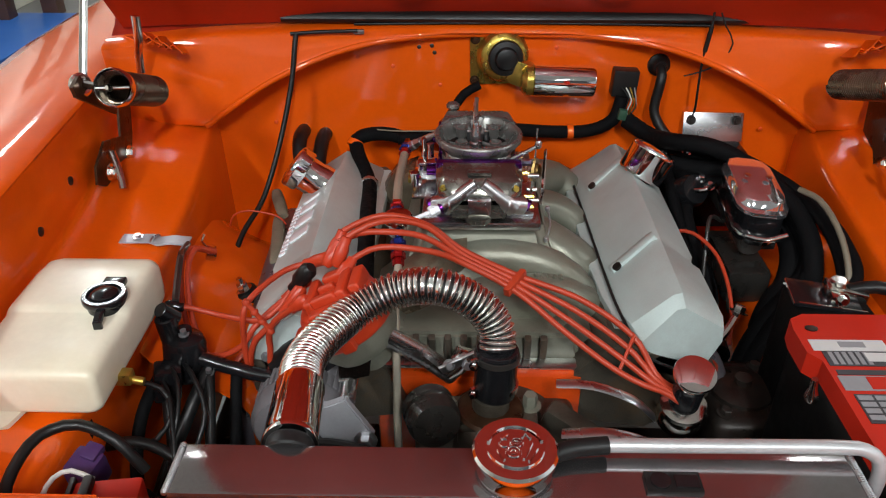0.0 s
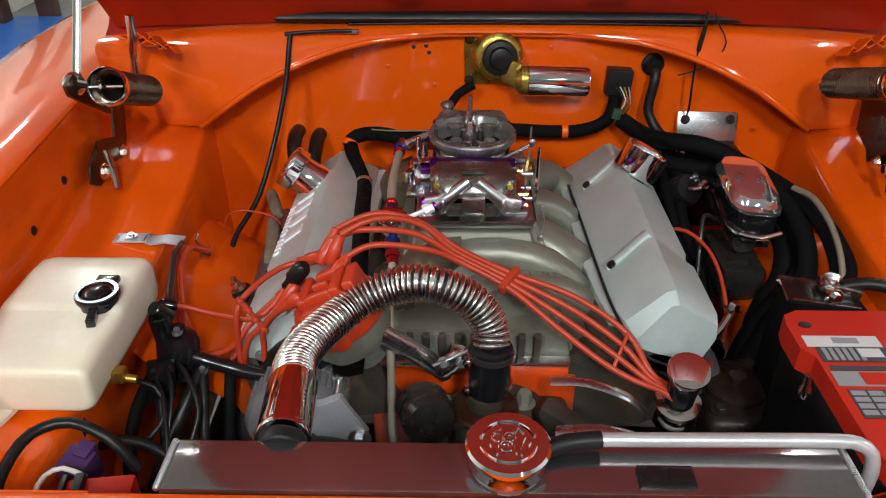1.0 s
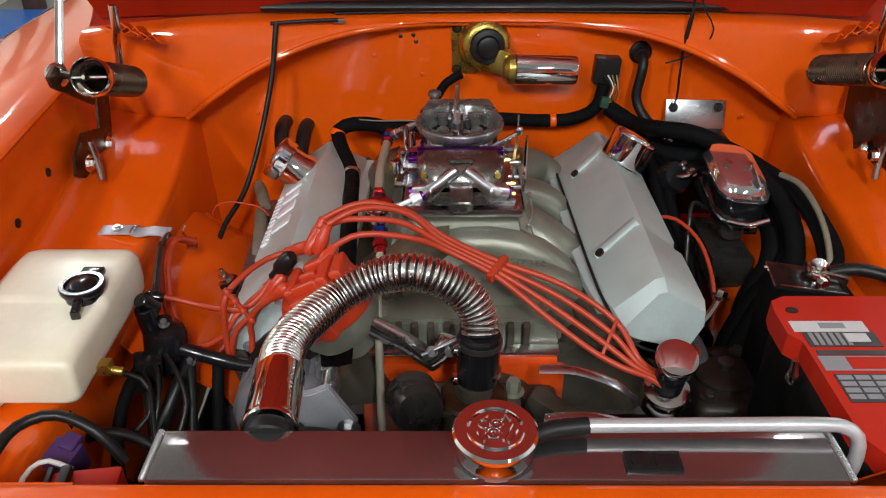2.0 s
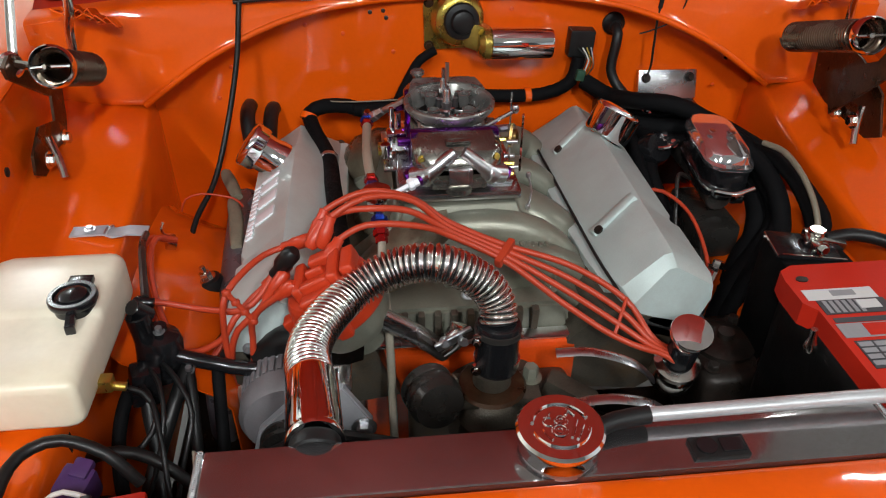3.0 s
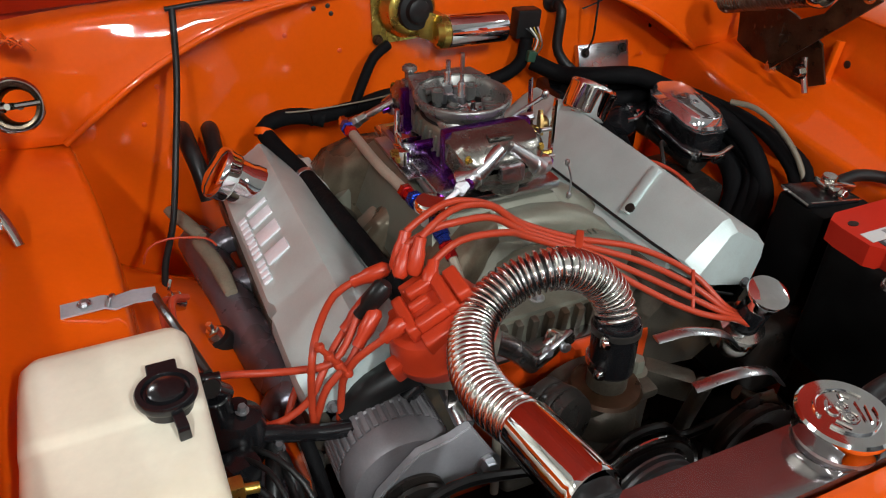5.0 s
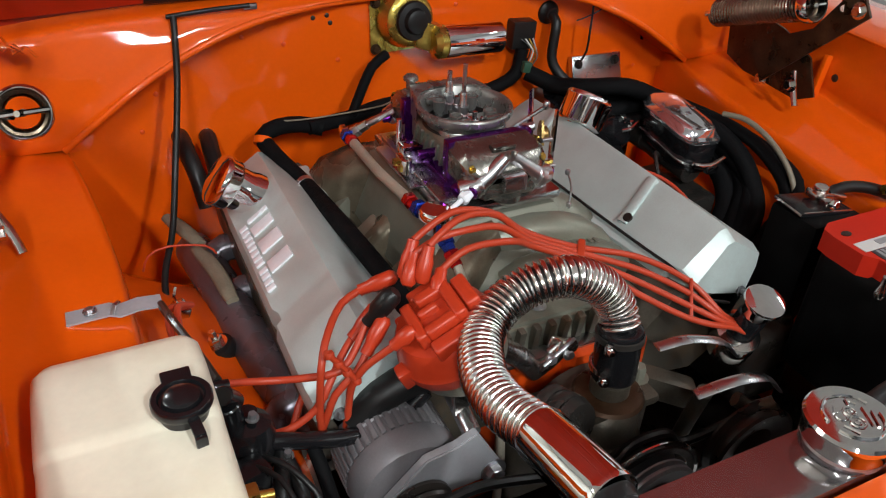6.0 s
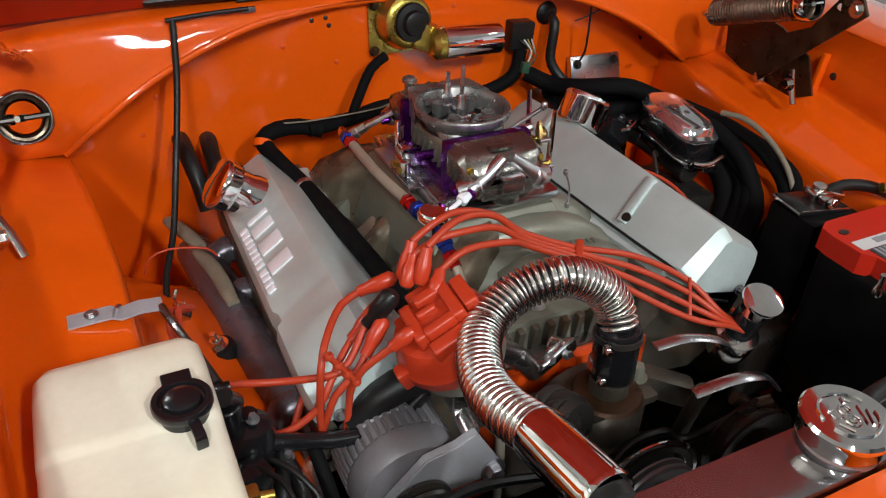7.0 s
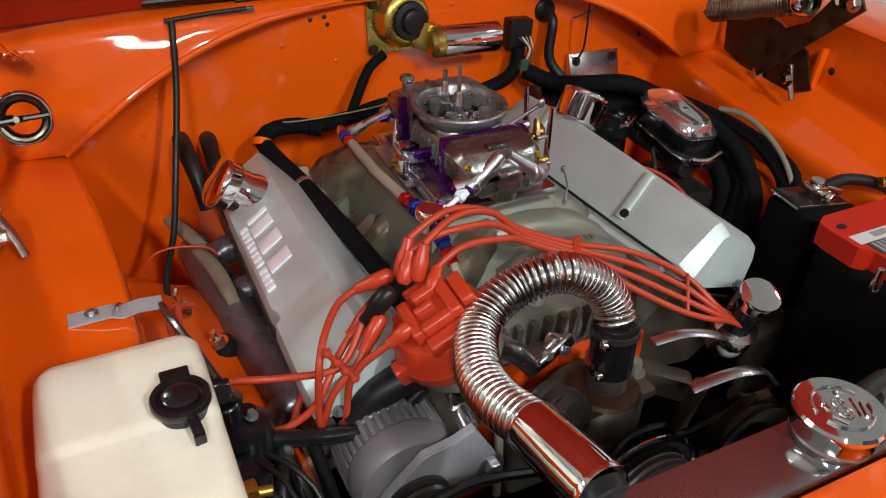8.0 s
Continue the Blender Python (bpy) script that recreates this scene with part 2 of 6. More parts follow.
def finish(bm, name, material, base, angle=38):
    bmesh.ops.recalc_face_normals(bm, faces=bm.faces[:])
    bm.transform(Matrix.Translation(-V(base)))
    lim = radians(angle)
    for f in bm.faces:
        f.smooth = True
    for e in bm.edges:
        if len(e.link_faces) != 2 or e.calc_face_angle(0) > lim:
            e.smooth = False
    me = bpy.data.meshes.new(name)
    bm.to_mesh(me)
    bm.free()
    me.materials.append(material)
    return me


def thing(name, base, label, category, group="", kind=""):
    ob = new(name)
    ob.location, ob.empty_display_size = base, 0.02
    BASE[ob] = V(base)
    return tagged(ob, label, category, group, kind)


def part(name, bm, material, parent, label="", angle=38):
    ob = new(name, finish(bm, name, material, BASE[parent], angle))
    ob.parent = parent
    BASE[ob] = BASE[parent]
    return tagged(ob, label)


def solid(name, bm, material, base, label, category, group="", kind="", angle=38):
    ob = new(name, finish(bm, name, material, base, angle))
    ob.location = base
    BASE[ob] = V(base)
    return tagged(ob, label, category, group, kind)


def B():
    return bmesh.new()


def lerp3(a, b, t):
    return V(a).lerp(V(b), t)


# ---- the workshop ----
def slab(name, c, size, material, label, category="", bev=0.0):
    bm = B()
    box(bm, (0, 0, 0), size, bev=bev)
    bm.transform(Matrix.Translation(c))
    return solid(name, bm, material, c, label, category or name.split("_")[0], kind="structure")


X0, X1, Y0, Y1 = -4.2, 4.6, -4.5, 6.0
slab("floor", (0.2, 0.75, -0.05), (9.2, 10.9, 0.1), M["concrete"], "grey concrete workshop floor under the car")
slab("ceiling", (0.2, 0.75, CEIL + 0.05), (9.2, 10.9, 0.1), M["ceiling_board"], "pale grey board ceiling with tube lamps")
slab("wall_north", (0.2, Y1 + 0.1, CEIL / 2), (9.2, 0.2, CEIL), M["wall"], "cream painted workshop wall")
# unseen wall behind the camera, kept dark so chrome reflects dark
slab("wall_south", (0.2, Y0 - 0.1, CEIL / 2), (9.2, 0.2, CEIL), M["shutter"], "unseen dark grey wall that darkens the reflections")
slab("wall_west", (X0 - 0.1, 0.75, CEIL / 2), (0.2, 10.5, CEIL), M["wall"], "cream painted workshop wall")
slab("wall_east", (X1 + 0.1, 0.75, CEIL / 2), (0.2, 10.5, CEIL), M["wall_white"], "white painted workshop wall")

for lx, ly, watts in LAMPS:
    base = (lx, ly, CEIL)
    lamp = thing("ceiling_light", base, "long white tube lamp fixture on the ceiling", "ceiling light", "tube lamps on the ceiling")
    bm = B()
    box(bm, (lx, ly, CEIL - 0.03), (0.26, 1.3, 0.06), bev=0.006)
    part("housing", bm, M["ceiling"], lamp)
    bm = B()
    for dy in (-0.05, 0.05):
        cyl(bm, (lx + dy, ly - 0.6, CEIL - 0.075), (lx + dy, ly + 0.6, CEIL - 0.075), 0.013, 12)
    part("tubes", bm, LAMP, lamp, "glowing white lamp tubes")

# blue mat, partition and doorway beyond the fender
slab("floor_mat", (-3.35, 4.45, 0.012), (1.6, 1.4, 0.024), M["blue"], "blue floor mat beyond the car", "floor mat", 0.004)
slab("partition", (-3.62, 5.35, CEIL / 2), (1.15, 1.1, CEIL), M["wall"], "cream painted partition wall", "wall", 0.01)
door = thing("door_frame", (-2.9, 5.1, 0), "dark brown wooden door frame beside the partition", "door frame", kind="structure")
for x, y in ((-2.97, 5.02), (-2.74, 5.22)):
    bm = B()
    box(bm, (x, y, 1.15), (0.11, 0.11, 2.3), bev=0.006)
    part("jamb", bm, M["brown"], door)
bm = B()
box(bm, (-2.85, 5.12, 2.35), (0.40, 0.14, 0.1), (0, 0, 41), 0.006)
part("lintel", bm, M["brown"], door)

# ---- the car's body round the engine bay ----
CX = 0.13
car = thing("car_body", (CX, 0.9, 0), "orange painted car body with its hood raised", "car")
YS = [-0.05, 0.2, 0.42, 0.6, 0.75, 0.9, 1.0, 1.1, 1.2, 1.28, 1.345, 1.45]


def edge_z(y):
    return 0.775 + 0.02 * (y - 0.6) if y < 0.95 else 0.782 + 0.088 * (y - 0.95)


def edge_d(y):
    return 0.535 + 0.035 * (y - 1) + 0.22 * max(0.0, y - 1.05) ** 2


def wall_d(y):
    return 0.69 + 0.10 * (y - 1.1)


for s in (-1, 1):
    rows = []
    for y in YS:
        d, z, w = edge_d(y), edge_z(y), wall_d(y)
        rows.append([(CX + s * a, y, b) for a, b in (
            (d - 0.012, 0.42), (d - 0.006, z - 0.06), (d - 0.003, z - 0.024), (d - 0.001, z - 0.010), (d + 0.001, z - 0.005), (d + 0.005, z - 0.001), (d + 0.011, z),
            (d + 0.06, z + 0.011), (w - 0.03, z + 0.027), (w - 0.014, z + 0.031), (w - 0.008, z + 0.033), (w - 0.004, z + 0.038), (w - 0.003, z + 0.048),
            (w, z + 0.095), (w + 0.004, z + 0.101), (w + 0.002, 0.93), (w + 0.004, 0.945))])
    bm = B()
    sheet(bm, rows)
    part("inner_fender", bm, M["orange"], car)
    rows = []
    for y in [-0.06, 0, 0.3, 0.6, 0.9, 1.2, 1.5, 1.8]:
        w = wall_d(min(y, 1.5))
        rows.append([(CX + s * a, y, b) for a, b in (
            (w + 0.004, 0.935), (w + 0.001, 0.946), (w + 0.006, 0.951), (w + 0.05, 0.958), (w + 0.12, 0.960), (w + 0.19, 0.952),
            (w + 0.24, 0.93), (w + 0.27, 0.89), (w + 0.28, 0.80), (w + 0.275, 0.55), (w + 0.25, 0.3))])
    bm = B()
    sheet(bm, rows, 0.002)
    part("fender", bm, M["orange"], car, "glossy orange front fender")
    # gusset behind the hinge
    if s > 0:
        bm = B()
        box(bm, (CX + s * (wall_d(1.12) - 0.016), 1.118, 0.852), (0.016, 0.010, 0.10), (0, 6, 0), 0.003)
        box(bm, (CX + s * (wall_d(1.12) - 0.022), 1.108, 0.803), (0.03, 0.03, 0.004), (0, 0, 0), 0.001)
        part("gusset", bm, M["orange"], car)
    for y, z in ((1.03, 0.872), (0.90, 0.86)) if s < 0 else ((1.095, 0.866), (0.90, 0.86)):
        bm = B()
        lathe(bm, (CX + s * (wall_d(y) - 0.002), y, z), (-s, 0, 0), [(0.007, 0), (0.007, 0.002), (0.005, 0.003)], 14)
        part("plug", bm, M["dark"], car, "dark rubber body plug")

# firewall with its arched upper crease, cowl and hood
ARC = [(0.0, 1.428, 0.982), (0.12, 1.422, 0.982), (0.2, 1.408, 0.979), (0.275, 1.394, 0.970), (0.36, 1.380, 0.946), (0.45, 1.366, 0.906),
       (0.52, 1.357, 0.862), (0.574, 1.356, 0.824), (0.63, 1.345, 0.831), (0.72, 1.34, 0.836)]
TOP = [(0.0, 1.416, 0.990), (0.12, 1.414, 0.990), (0.2, 1.410, 0.989), (0.275, 1.405, 0.988), (0.36, 1.400, 0.987), (0.45, 1.392, 0.986),
       (0.52, 1.380, 0.986), (0.574, 1.368, 0.985), (0.63, 1.345, 0.985), (0.72, 1.31, 0.985)]
bm = B()
half = [(-d, y, z) for d, y, z in ARC[7:0:-1]] + [(d, y, z) for d, y, z in ARC[:8]]
arc_row = [(CX + d, y, z) for d, y, z in half]
rows = [[(CX + d * 1.06, 1.437 - (0.004 if 0.65 < z < 0.78 else 0), z) for d, _, _ in half] for z in (0.35, 0.6, 0.7, 0.76, 0.80)]
sheet(bm, rows + [[(CX + d * 1.03, 1.437, 0.828) for d, y, z in half], [(CX + d, 1.437, 0.828 + (z - 0.828) * 0.55) for d, y, z in half],
                  [(CX + d, 1.437, z - 0.006) for d, y, z in half], [(CX + d, (y + 1.437) / 2, z - 0.001) for d, y, z in half], arc_row])
part("firewall", bm, M["orange"], car, "orange firewall with an arched crease")
bm = B()
both = lambda L: [(CX - d, y, z) for d, y, z in L[:0:-1]] + [(CX + d, y, z) for d, y, z in L]
a, t = both(ARC), both(TOP)
sheet(bm, [a, [lerp3(p, q, 0.05) + V((0, -0.004, 0)) for p, q in zip(a, t)], [lerp3(p, q, 0.12) + V((0, -0.004, 0)) for p, q in zip(a, t)],
           [lerp3(p, q, 0.20) + V((0, -0.003, 0)) for p, q in zip(a, t)], [lerp3(p, q, 0.45) + V((0, -0.006, 0)) for p, q in zip(a, t)], [lerp3(p, q, 0.7) + V((0, -0.005, 0)) for p, q in zip(a, t)],
           [lerp3(p, q, 0.88) + V((0, -0.002, 0)) for p, q in zip(a, t)], t, [V(p) + V((0, 0.004, 0.004)) for p in t], [V(p) + V((0, 0.010, 0.0065)) for p in t], [V(p) + V((0, 0.020, 0.0085)) for p in t], [V(p) + V((0, 0.05, 0.010)) for p in t],
           [V(p) + V((0, 0.056, -0.01)) for p in t], [V(p) + V((0, 0.06, -0.2)) for p in t]])
part("cowl_panel", bm, M["orange"], car, "glossy orange cowl panel")
# added strip that closes the gap, in the orange darkened for shade
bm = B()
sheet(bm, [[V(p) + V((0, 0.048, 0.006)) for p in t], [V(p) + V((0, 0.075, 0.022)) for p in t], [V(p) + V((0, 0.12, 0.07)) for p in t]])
part("cowl_gutter", bm, M["orange_shaded"], car, "added gutter under the hood's rear edge, shade in its orange")
bm = B()
sweep(bm, [(x, y - 0.001, z) for x, y, z in arc_row], 0.0055, 14, step=0.02)
part("firewall_crease", bm, M["orange"], car, "rolled crease arching across the firewall")
bm = B()
box(bm, (CX, 1.9, 0.7), (1.5, 0.3, 0.55), bev=0.02)
part("cabin_bulkhead", bm, M["black_paint"], car)

HA = radians(53)
hd = V((0, -math.cos(HA), math.sin(HA)))
hn = V((0, -math.sin(HA), -math.cos(HA)))
h0 = V((CX, 1.468, 1.006))
bm = B()
rows = []
for f in (0, 0.01, 0.05, 0.1, 0.3, 0.6, 0.9, 1.0):
    w = 0.655 + 0.07 * f
    rows.append([h0 + hd * (1.22 * f) + hn * (0.012 * (1 - abs(x) ** 3)) + V((x * w - (0.045 if x < -0.6 else 0.0), -0.095 * abs(x) ** 3, 0)) for x in (-1, -0.98, -0.9, -0.5, 0, 0.5, 0.9, 0.98, 1)])
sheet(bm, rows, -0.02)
# the underside's shade is in this darker orange
hood = part("hood", bm, M["orange_shaded"], car, "raised orange hood seen from below")
bm = B()
sheet(bm, [[V(p) - hn * 0.027 + hd * 0.004 for p in r] for r in rows[1:]], 0.003)
part("outer_skin", bm, M["orange"], hood, "glossy orange outer skin")
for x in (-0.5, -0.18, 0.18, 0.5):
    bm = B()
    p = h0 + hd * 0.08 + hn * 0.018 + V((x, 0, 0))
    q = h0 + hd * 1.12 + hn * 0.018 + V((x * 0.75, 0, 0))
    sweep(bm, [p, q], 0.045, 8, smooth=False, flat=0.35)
    part("hood_brace", bm, M["orange_shaded"], hood)
bm = B()
sweep(bm, [h0 + hd * 0.022 + hn * 0.022 + V((x, 0, 0)) for x in (-0.425, 0, 0.47)], 0.0155, 12, step=0.1, flat=0.7)
part("hood_seal", bm, M["black"], hood, "black rubber seal along the rear edge")

# radiator support across the front
bm = B()
prof = [(0.432, 0.855), (0.432, 0.882), (0.4295, 0.889), (0.422, 0.893), (0.38, 0.895), (0.32, 0.895), (0.25, 0.886), (0.21, 0.862), (0.20, 0.80), (0.20, 0.5)]
sheet(bm, [[(CX + x, y, z) for y, z in prof] for x in (-0.66, -0.5, -0.25, 0, 0.25, 0.5, 0.66)], 0.002)
part("radiator_support", bm, M["orange"], car, "orange radiator support panel")
bm = B()
sheet(bm, [[(x, y, z) for y, z in ((0.53, 0.35), (0.53, 0.64), (0.52, 0.70), (0.48, 0.76), (0.445, 0.83), (0.436, 0.884))] for x in (-0.50, -0.42, -0.34, -0.262)], 0.002)
part("support_side", bm, M["orange"], car)
bm = B()
sheet(bm, [[(x, y, z) for y, z in ((0.53, 0.35), (0.53, 0.70), (0.525, 0.78), (0.48, 0.85), (0.436, 0.888))] for x in (0.44, 0.55, 0.66, 0.74)], 0.002)
part("support_side", bm, M["orange"], car)
# sloping splash panel and frame rails
def drop(y):
    return max(0.0, y - 1.08) ** 2 * 1.6


for s in (-1, 1):
    bm = B()
    sheet(bm, [[(CX + s * a, y, z) for a, z in ((edge_d(y) - 0.004, 0.735 - drop(y)), (edge_d(y) - 0.02, 0.715 - drop(y)), (edge_d(y) - 0.07, 0.685 - drop(y)), (0.40, 0.645 - drop(y)), (0.385, 0.62 - drop(y)), (0.38, 0.40))]
               for y in (0.80, 0.83, 0.92, 1.02, 1.10, 1.20, 1.30, 1.437)], 0.002)
    part("splash_panel", bm, M["orange"], car)
    # frame rail, much darker than the panels above
    bm = B()
    box(bm, (CX + s * 0.44, 0.9, 0.43), (0.10, 1.2, 0.12), bev=0.012)
    part("frame_rail", bm, M["dark"], car, "dark frame rail")
bm = B()
box(bm, (CX, 0.85, 0.40), (0.8, 0.22, 0.10), bev=0.012)
part("crossmember", bm, M["dark"], car)
bm = B()
box(bm, (CX, 0.45, 0.38), (0.9, 0.08, 0.10), bev=0.012)
part("crossmember", bm, M["dark"], car)
for dx in (-0.62, 0.62):
    for y in (0.95,):
        bm = B()
        lathe(bm, (CX + dx * 1.36 - 0.1 * (1 if dx > 0 else -1), y, 0.33), (1, 0, 0), [(0.2, -0.1), (0.32, -0.1), (0.335, -0.06), (0.335, 0.06), (0.32, 0.1), (0.2, 0.1)], 40)
        part("tyre", bm, M["black"], car)


# ---- the engine ----
EX = 0.071
engine = thing("engine", (EX, 1.05, 0.35), "V8 engine with grey cast heads and orange block", "engine")
bm = B()
box(bm, (EX, 1.08, 0.545), (0.30, 0.50, 0.25), bev=0.015)
box(bm, (0.152, 0.828, 0.645), (0.12, 0.05, 0.10), bev=0.012)
part("block", bm, M["orange_flat"], engine, "orange painted engine block")
for s in (-1, 1):
    bm = B()
    prof = [(0.10, 0.62), (0.235, 0.60), (0.315, 0.66), (0.318, 0.71), (0.20, 0.742), (0.175, 0.745), (0.13, 0.70)]
    loft(bm, [[(EX + s * a, y, z) for a, z in prof] for y in (0.808, 0.82, 1.34, 1.35)])
    head = part("cylinder_head", bm, M["cast_dirty"], engine, "stained cast aluminium cylinder head")
    for y in (0.88, 1.0, 1.12, 1.24):
        bm = B()
        box(bm, (EX + s * 0.13, y, 0.708), (0.07, 0.05, 0.06), (0, s * 40, 0), 0.008)
        part("port_boss", bm, M["cast"], head)


def manifold():
    m = thing("intake_manifold", (EX, 1.05, 0.70), "cast aluminium intake manifold under the carburettor", "intake manifold")
    bm = B()
    ring = lambda hx, y0, y1, z: [(EX - hx, y0, z), (EX + hx, y0, z), (EX + hx, y1, z), (EX - hx, y1, z)]
    loft(bm, [ring(0.13, 0.90, 1.30, 0.70), ring(0.115, 0.92, 1.29, 0.76), ring(0.098, 0.965, 1.25, 0.81), ring(0.092, 0.985, 1.225, 0.826)])
    bmesh.ops.bevel(bm, geom=bm.edges[:], offset=0.014, segments=3, affect="EDGES")
    part("plenum", bm, M["cast"], m, angle=60)
    for y0, y1, w in ((1.14, 1.16, 0.036), (1.07, 1.03, 0.036), (1.19, 1.29, 0.040)):
        bm = B()
        sweep(bm, [(EX + 0.03, y0, 0.785), (EX + 0.085, (y0 * 0.6 + y1 * 0.4), 0.776), (EX + 0.14, y1, 0.753), (EX + 0.195, y1 - 0.01, 0.705)], w, 20, step=0.012, flat=0.8)
        part("runner", bm, M["cast"], m, angle=70)

    def flat_runner(rows):
        bm = B()
        loft(bm, [[(EX - a, yc + k * hw, z) for k, z in ((-1.08, 0.68), (-1.04, top - 0.030), (-0.92, top - 0.012), (-0.7, top - 0.004), (0, top), (0.7, top - 0.004), (0.92, top - 0.012), (1.04, top - 0.030), (1.08, 0.68))] for a, yc, hw, top in rows])
        part("runner", bm, M["cast_oily"], m, "runner stained brown by oil", angle=70)
    flat_runner(((0.02, 1.195, 0.040, 0.822), (0.07, 1.215, 0.042, 0.819), (0.11, 1.245, 0.044, 0.806), (0.15, 1.275, 0.045, 0.775), (0.19, 1.285, 0.045, 0.72)))
    flat_runner(((0.02, 1.10, 0.022, 0.800), (0.08, 1.105, 0.022, 0.782), (0.12, 1.11, 0.024, 0.758), (0.18, 1.11, 0.026, 0.705)))
    flat_runner(((0.02, 0.985, 0.042, 0.816), (0.06, 0.965, 0.044, 0.810), (0.10, 0.94, 0.046, 0.793), (0.14, 0.92, 0.047, 0.765), (0.18, 0.91, 0.047, 0.72)))
    # two rounded front runners on the right
    for rows in (((-0.03, 0.968, 0.027, 0.808), (0.0, 0.967, 0.028, 0.813), (0.04, 0.966, 0.028, 0.814), (0.08, 0.962, 0.028, 0.810), (0.12, 0.956, 0.027, 0.796), (0.15, 0.95, 0.026, 0.775), (0.18, 0.945, 0.024, 0.74)),
                 ((-0.03, 0.915, 0.022, 0.766), (0.0, 0.915, 0.025, 0.779), (0.045, 0.910, 0.028, 0.786), (0.09, 0.914, 0.029, 0.786), (0.13, 0.918, 0.028, 0.776), (0.165, 0.922, 0.026, 0.757), (0.19, 0.924, 0.023, 0.725))):
        bm = B()
        loft(bm, [[(EX + a, yc + k * hw, z) for k, z in ((-1.0, 0.70), (-1.04, top - 0.040), (-0.95, top - 0.020), (-0.75, top - 0.008), (-0.4, top - 0.002), (0, top), (0.4, top - 0.002), (0.75, top - 0.008), (0.95, top - 0.020), (1.04, top - 0.040), (1.0, 0.70))] for a, yc, hw, top in rows])
        part("runner", bm, M["cast"], m, angle=70)
    bm = B()
    box(bm, (EX, 1.10, 0.831), (0.176, 0.25, 0.014), bev=0.004)
    part("carburettor_pad", bm, M["alu"], m, "machined aluminium carburettor pad")
    # front of the casting: sloping valley cover with ribs and bosses
    bm = B()
    loft(bm, [[(EX + x, y, z) for x, y, z in ((-0.15, 0.94, 0.69), (0.15, 0.94, 0.69), (0.15, 0.92, 0.735), (-0.15, 0.92, 0.735))],
              [(EX + x, y, z) for x, y, z in ((-0.14, 0.838, 0.69), (0.14, 0.838, 0.69), (0.13, 0.845, 0.735), (-0.13, 0.845, 0.735))]])
    bmesh.ops.bevel(bm, geom=bm.edges[:], offset=0.005, segments=2, affect="EDGES")
    vf = part("valley_front", bm, M["cast"], m)
    for i in range(9):
        bm = B()
        box(bm, (EX - 0.09 + i * 0.022, 0.836, 0.715), (0.010, 0.012, 0.05), (8, 0, 0), 0.003)
        part("cast_rib", bm, M["cast_dirty"], vf)
    for x in (-0.12, 0.0, 0.12):
        bm = B()
        hexbolt(bm, (EX + x, 0.87, 0.737), (0, 0, 1), 0.007)
        part("bolt", bm, M["steel"], vf)
    bm = B()
    box(bm, (EX, 0.826, 0.699), (0.28, 0.020, 0.006), bev=0.002)
    part("gasket_flange", bm, M["steel"], m)
    # small raised cast marks on the front runner
    bm = B()
    for i in range(5):
        box(bm, (0.150 + i * 0.009, 0.916 + i * 0.0005, 0.7865 - i * 0.0010), (0.005, 0.010, 0.003), (0, 6, 4), 0.001)
    part("cast_mark", bm, M["cast"], m)


manifold()


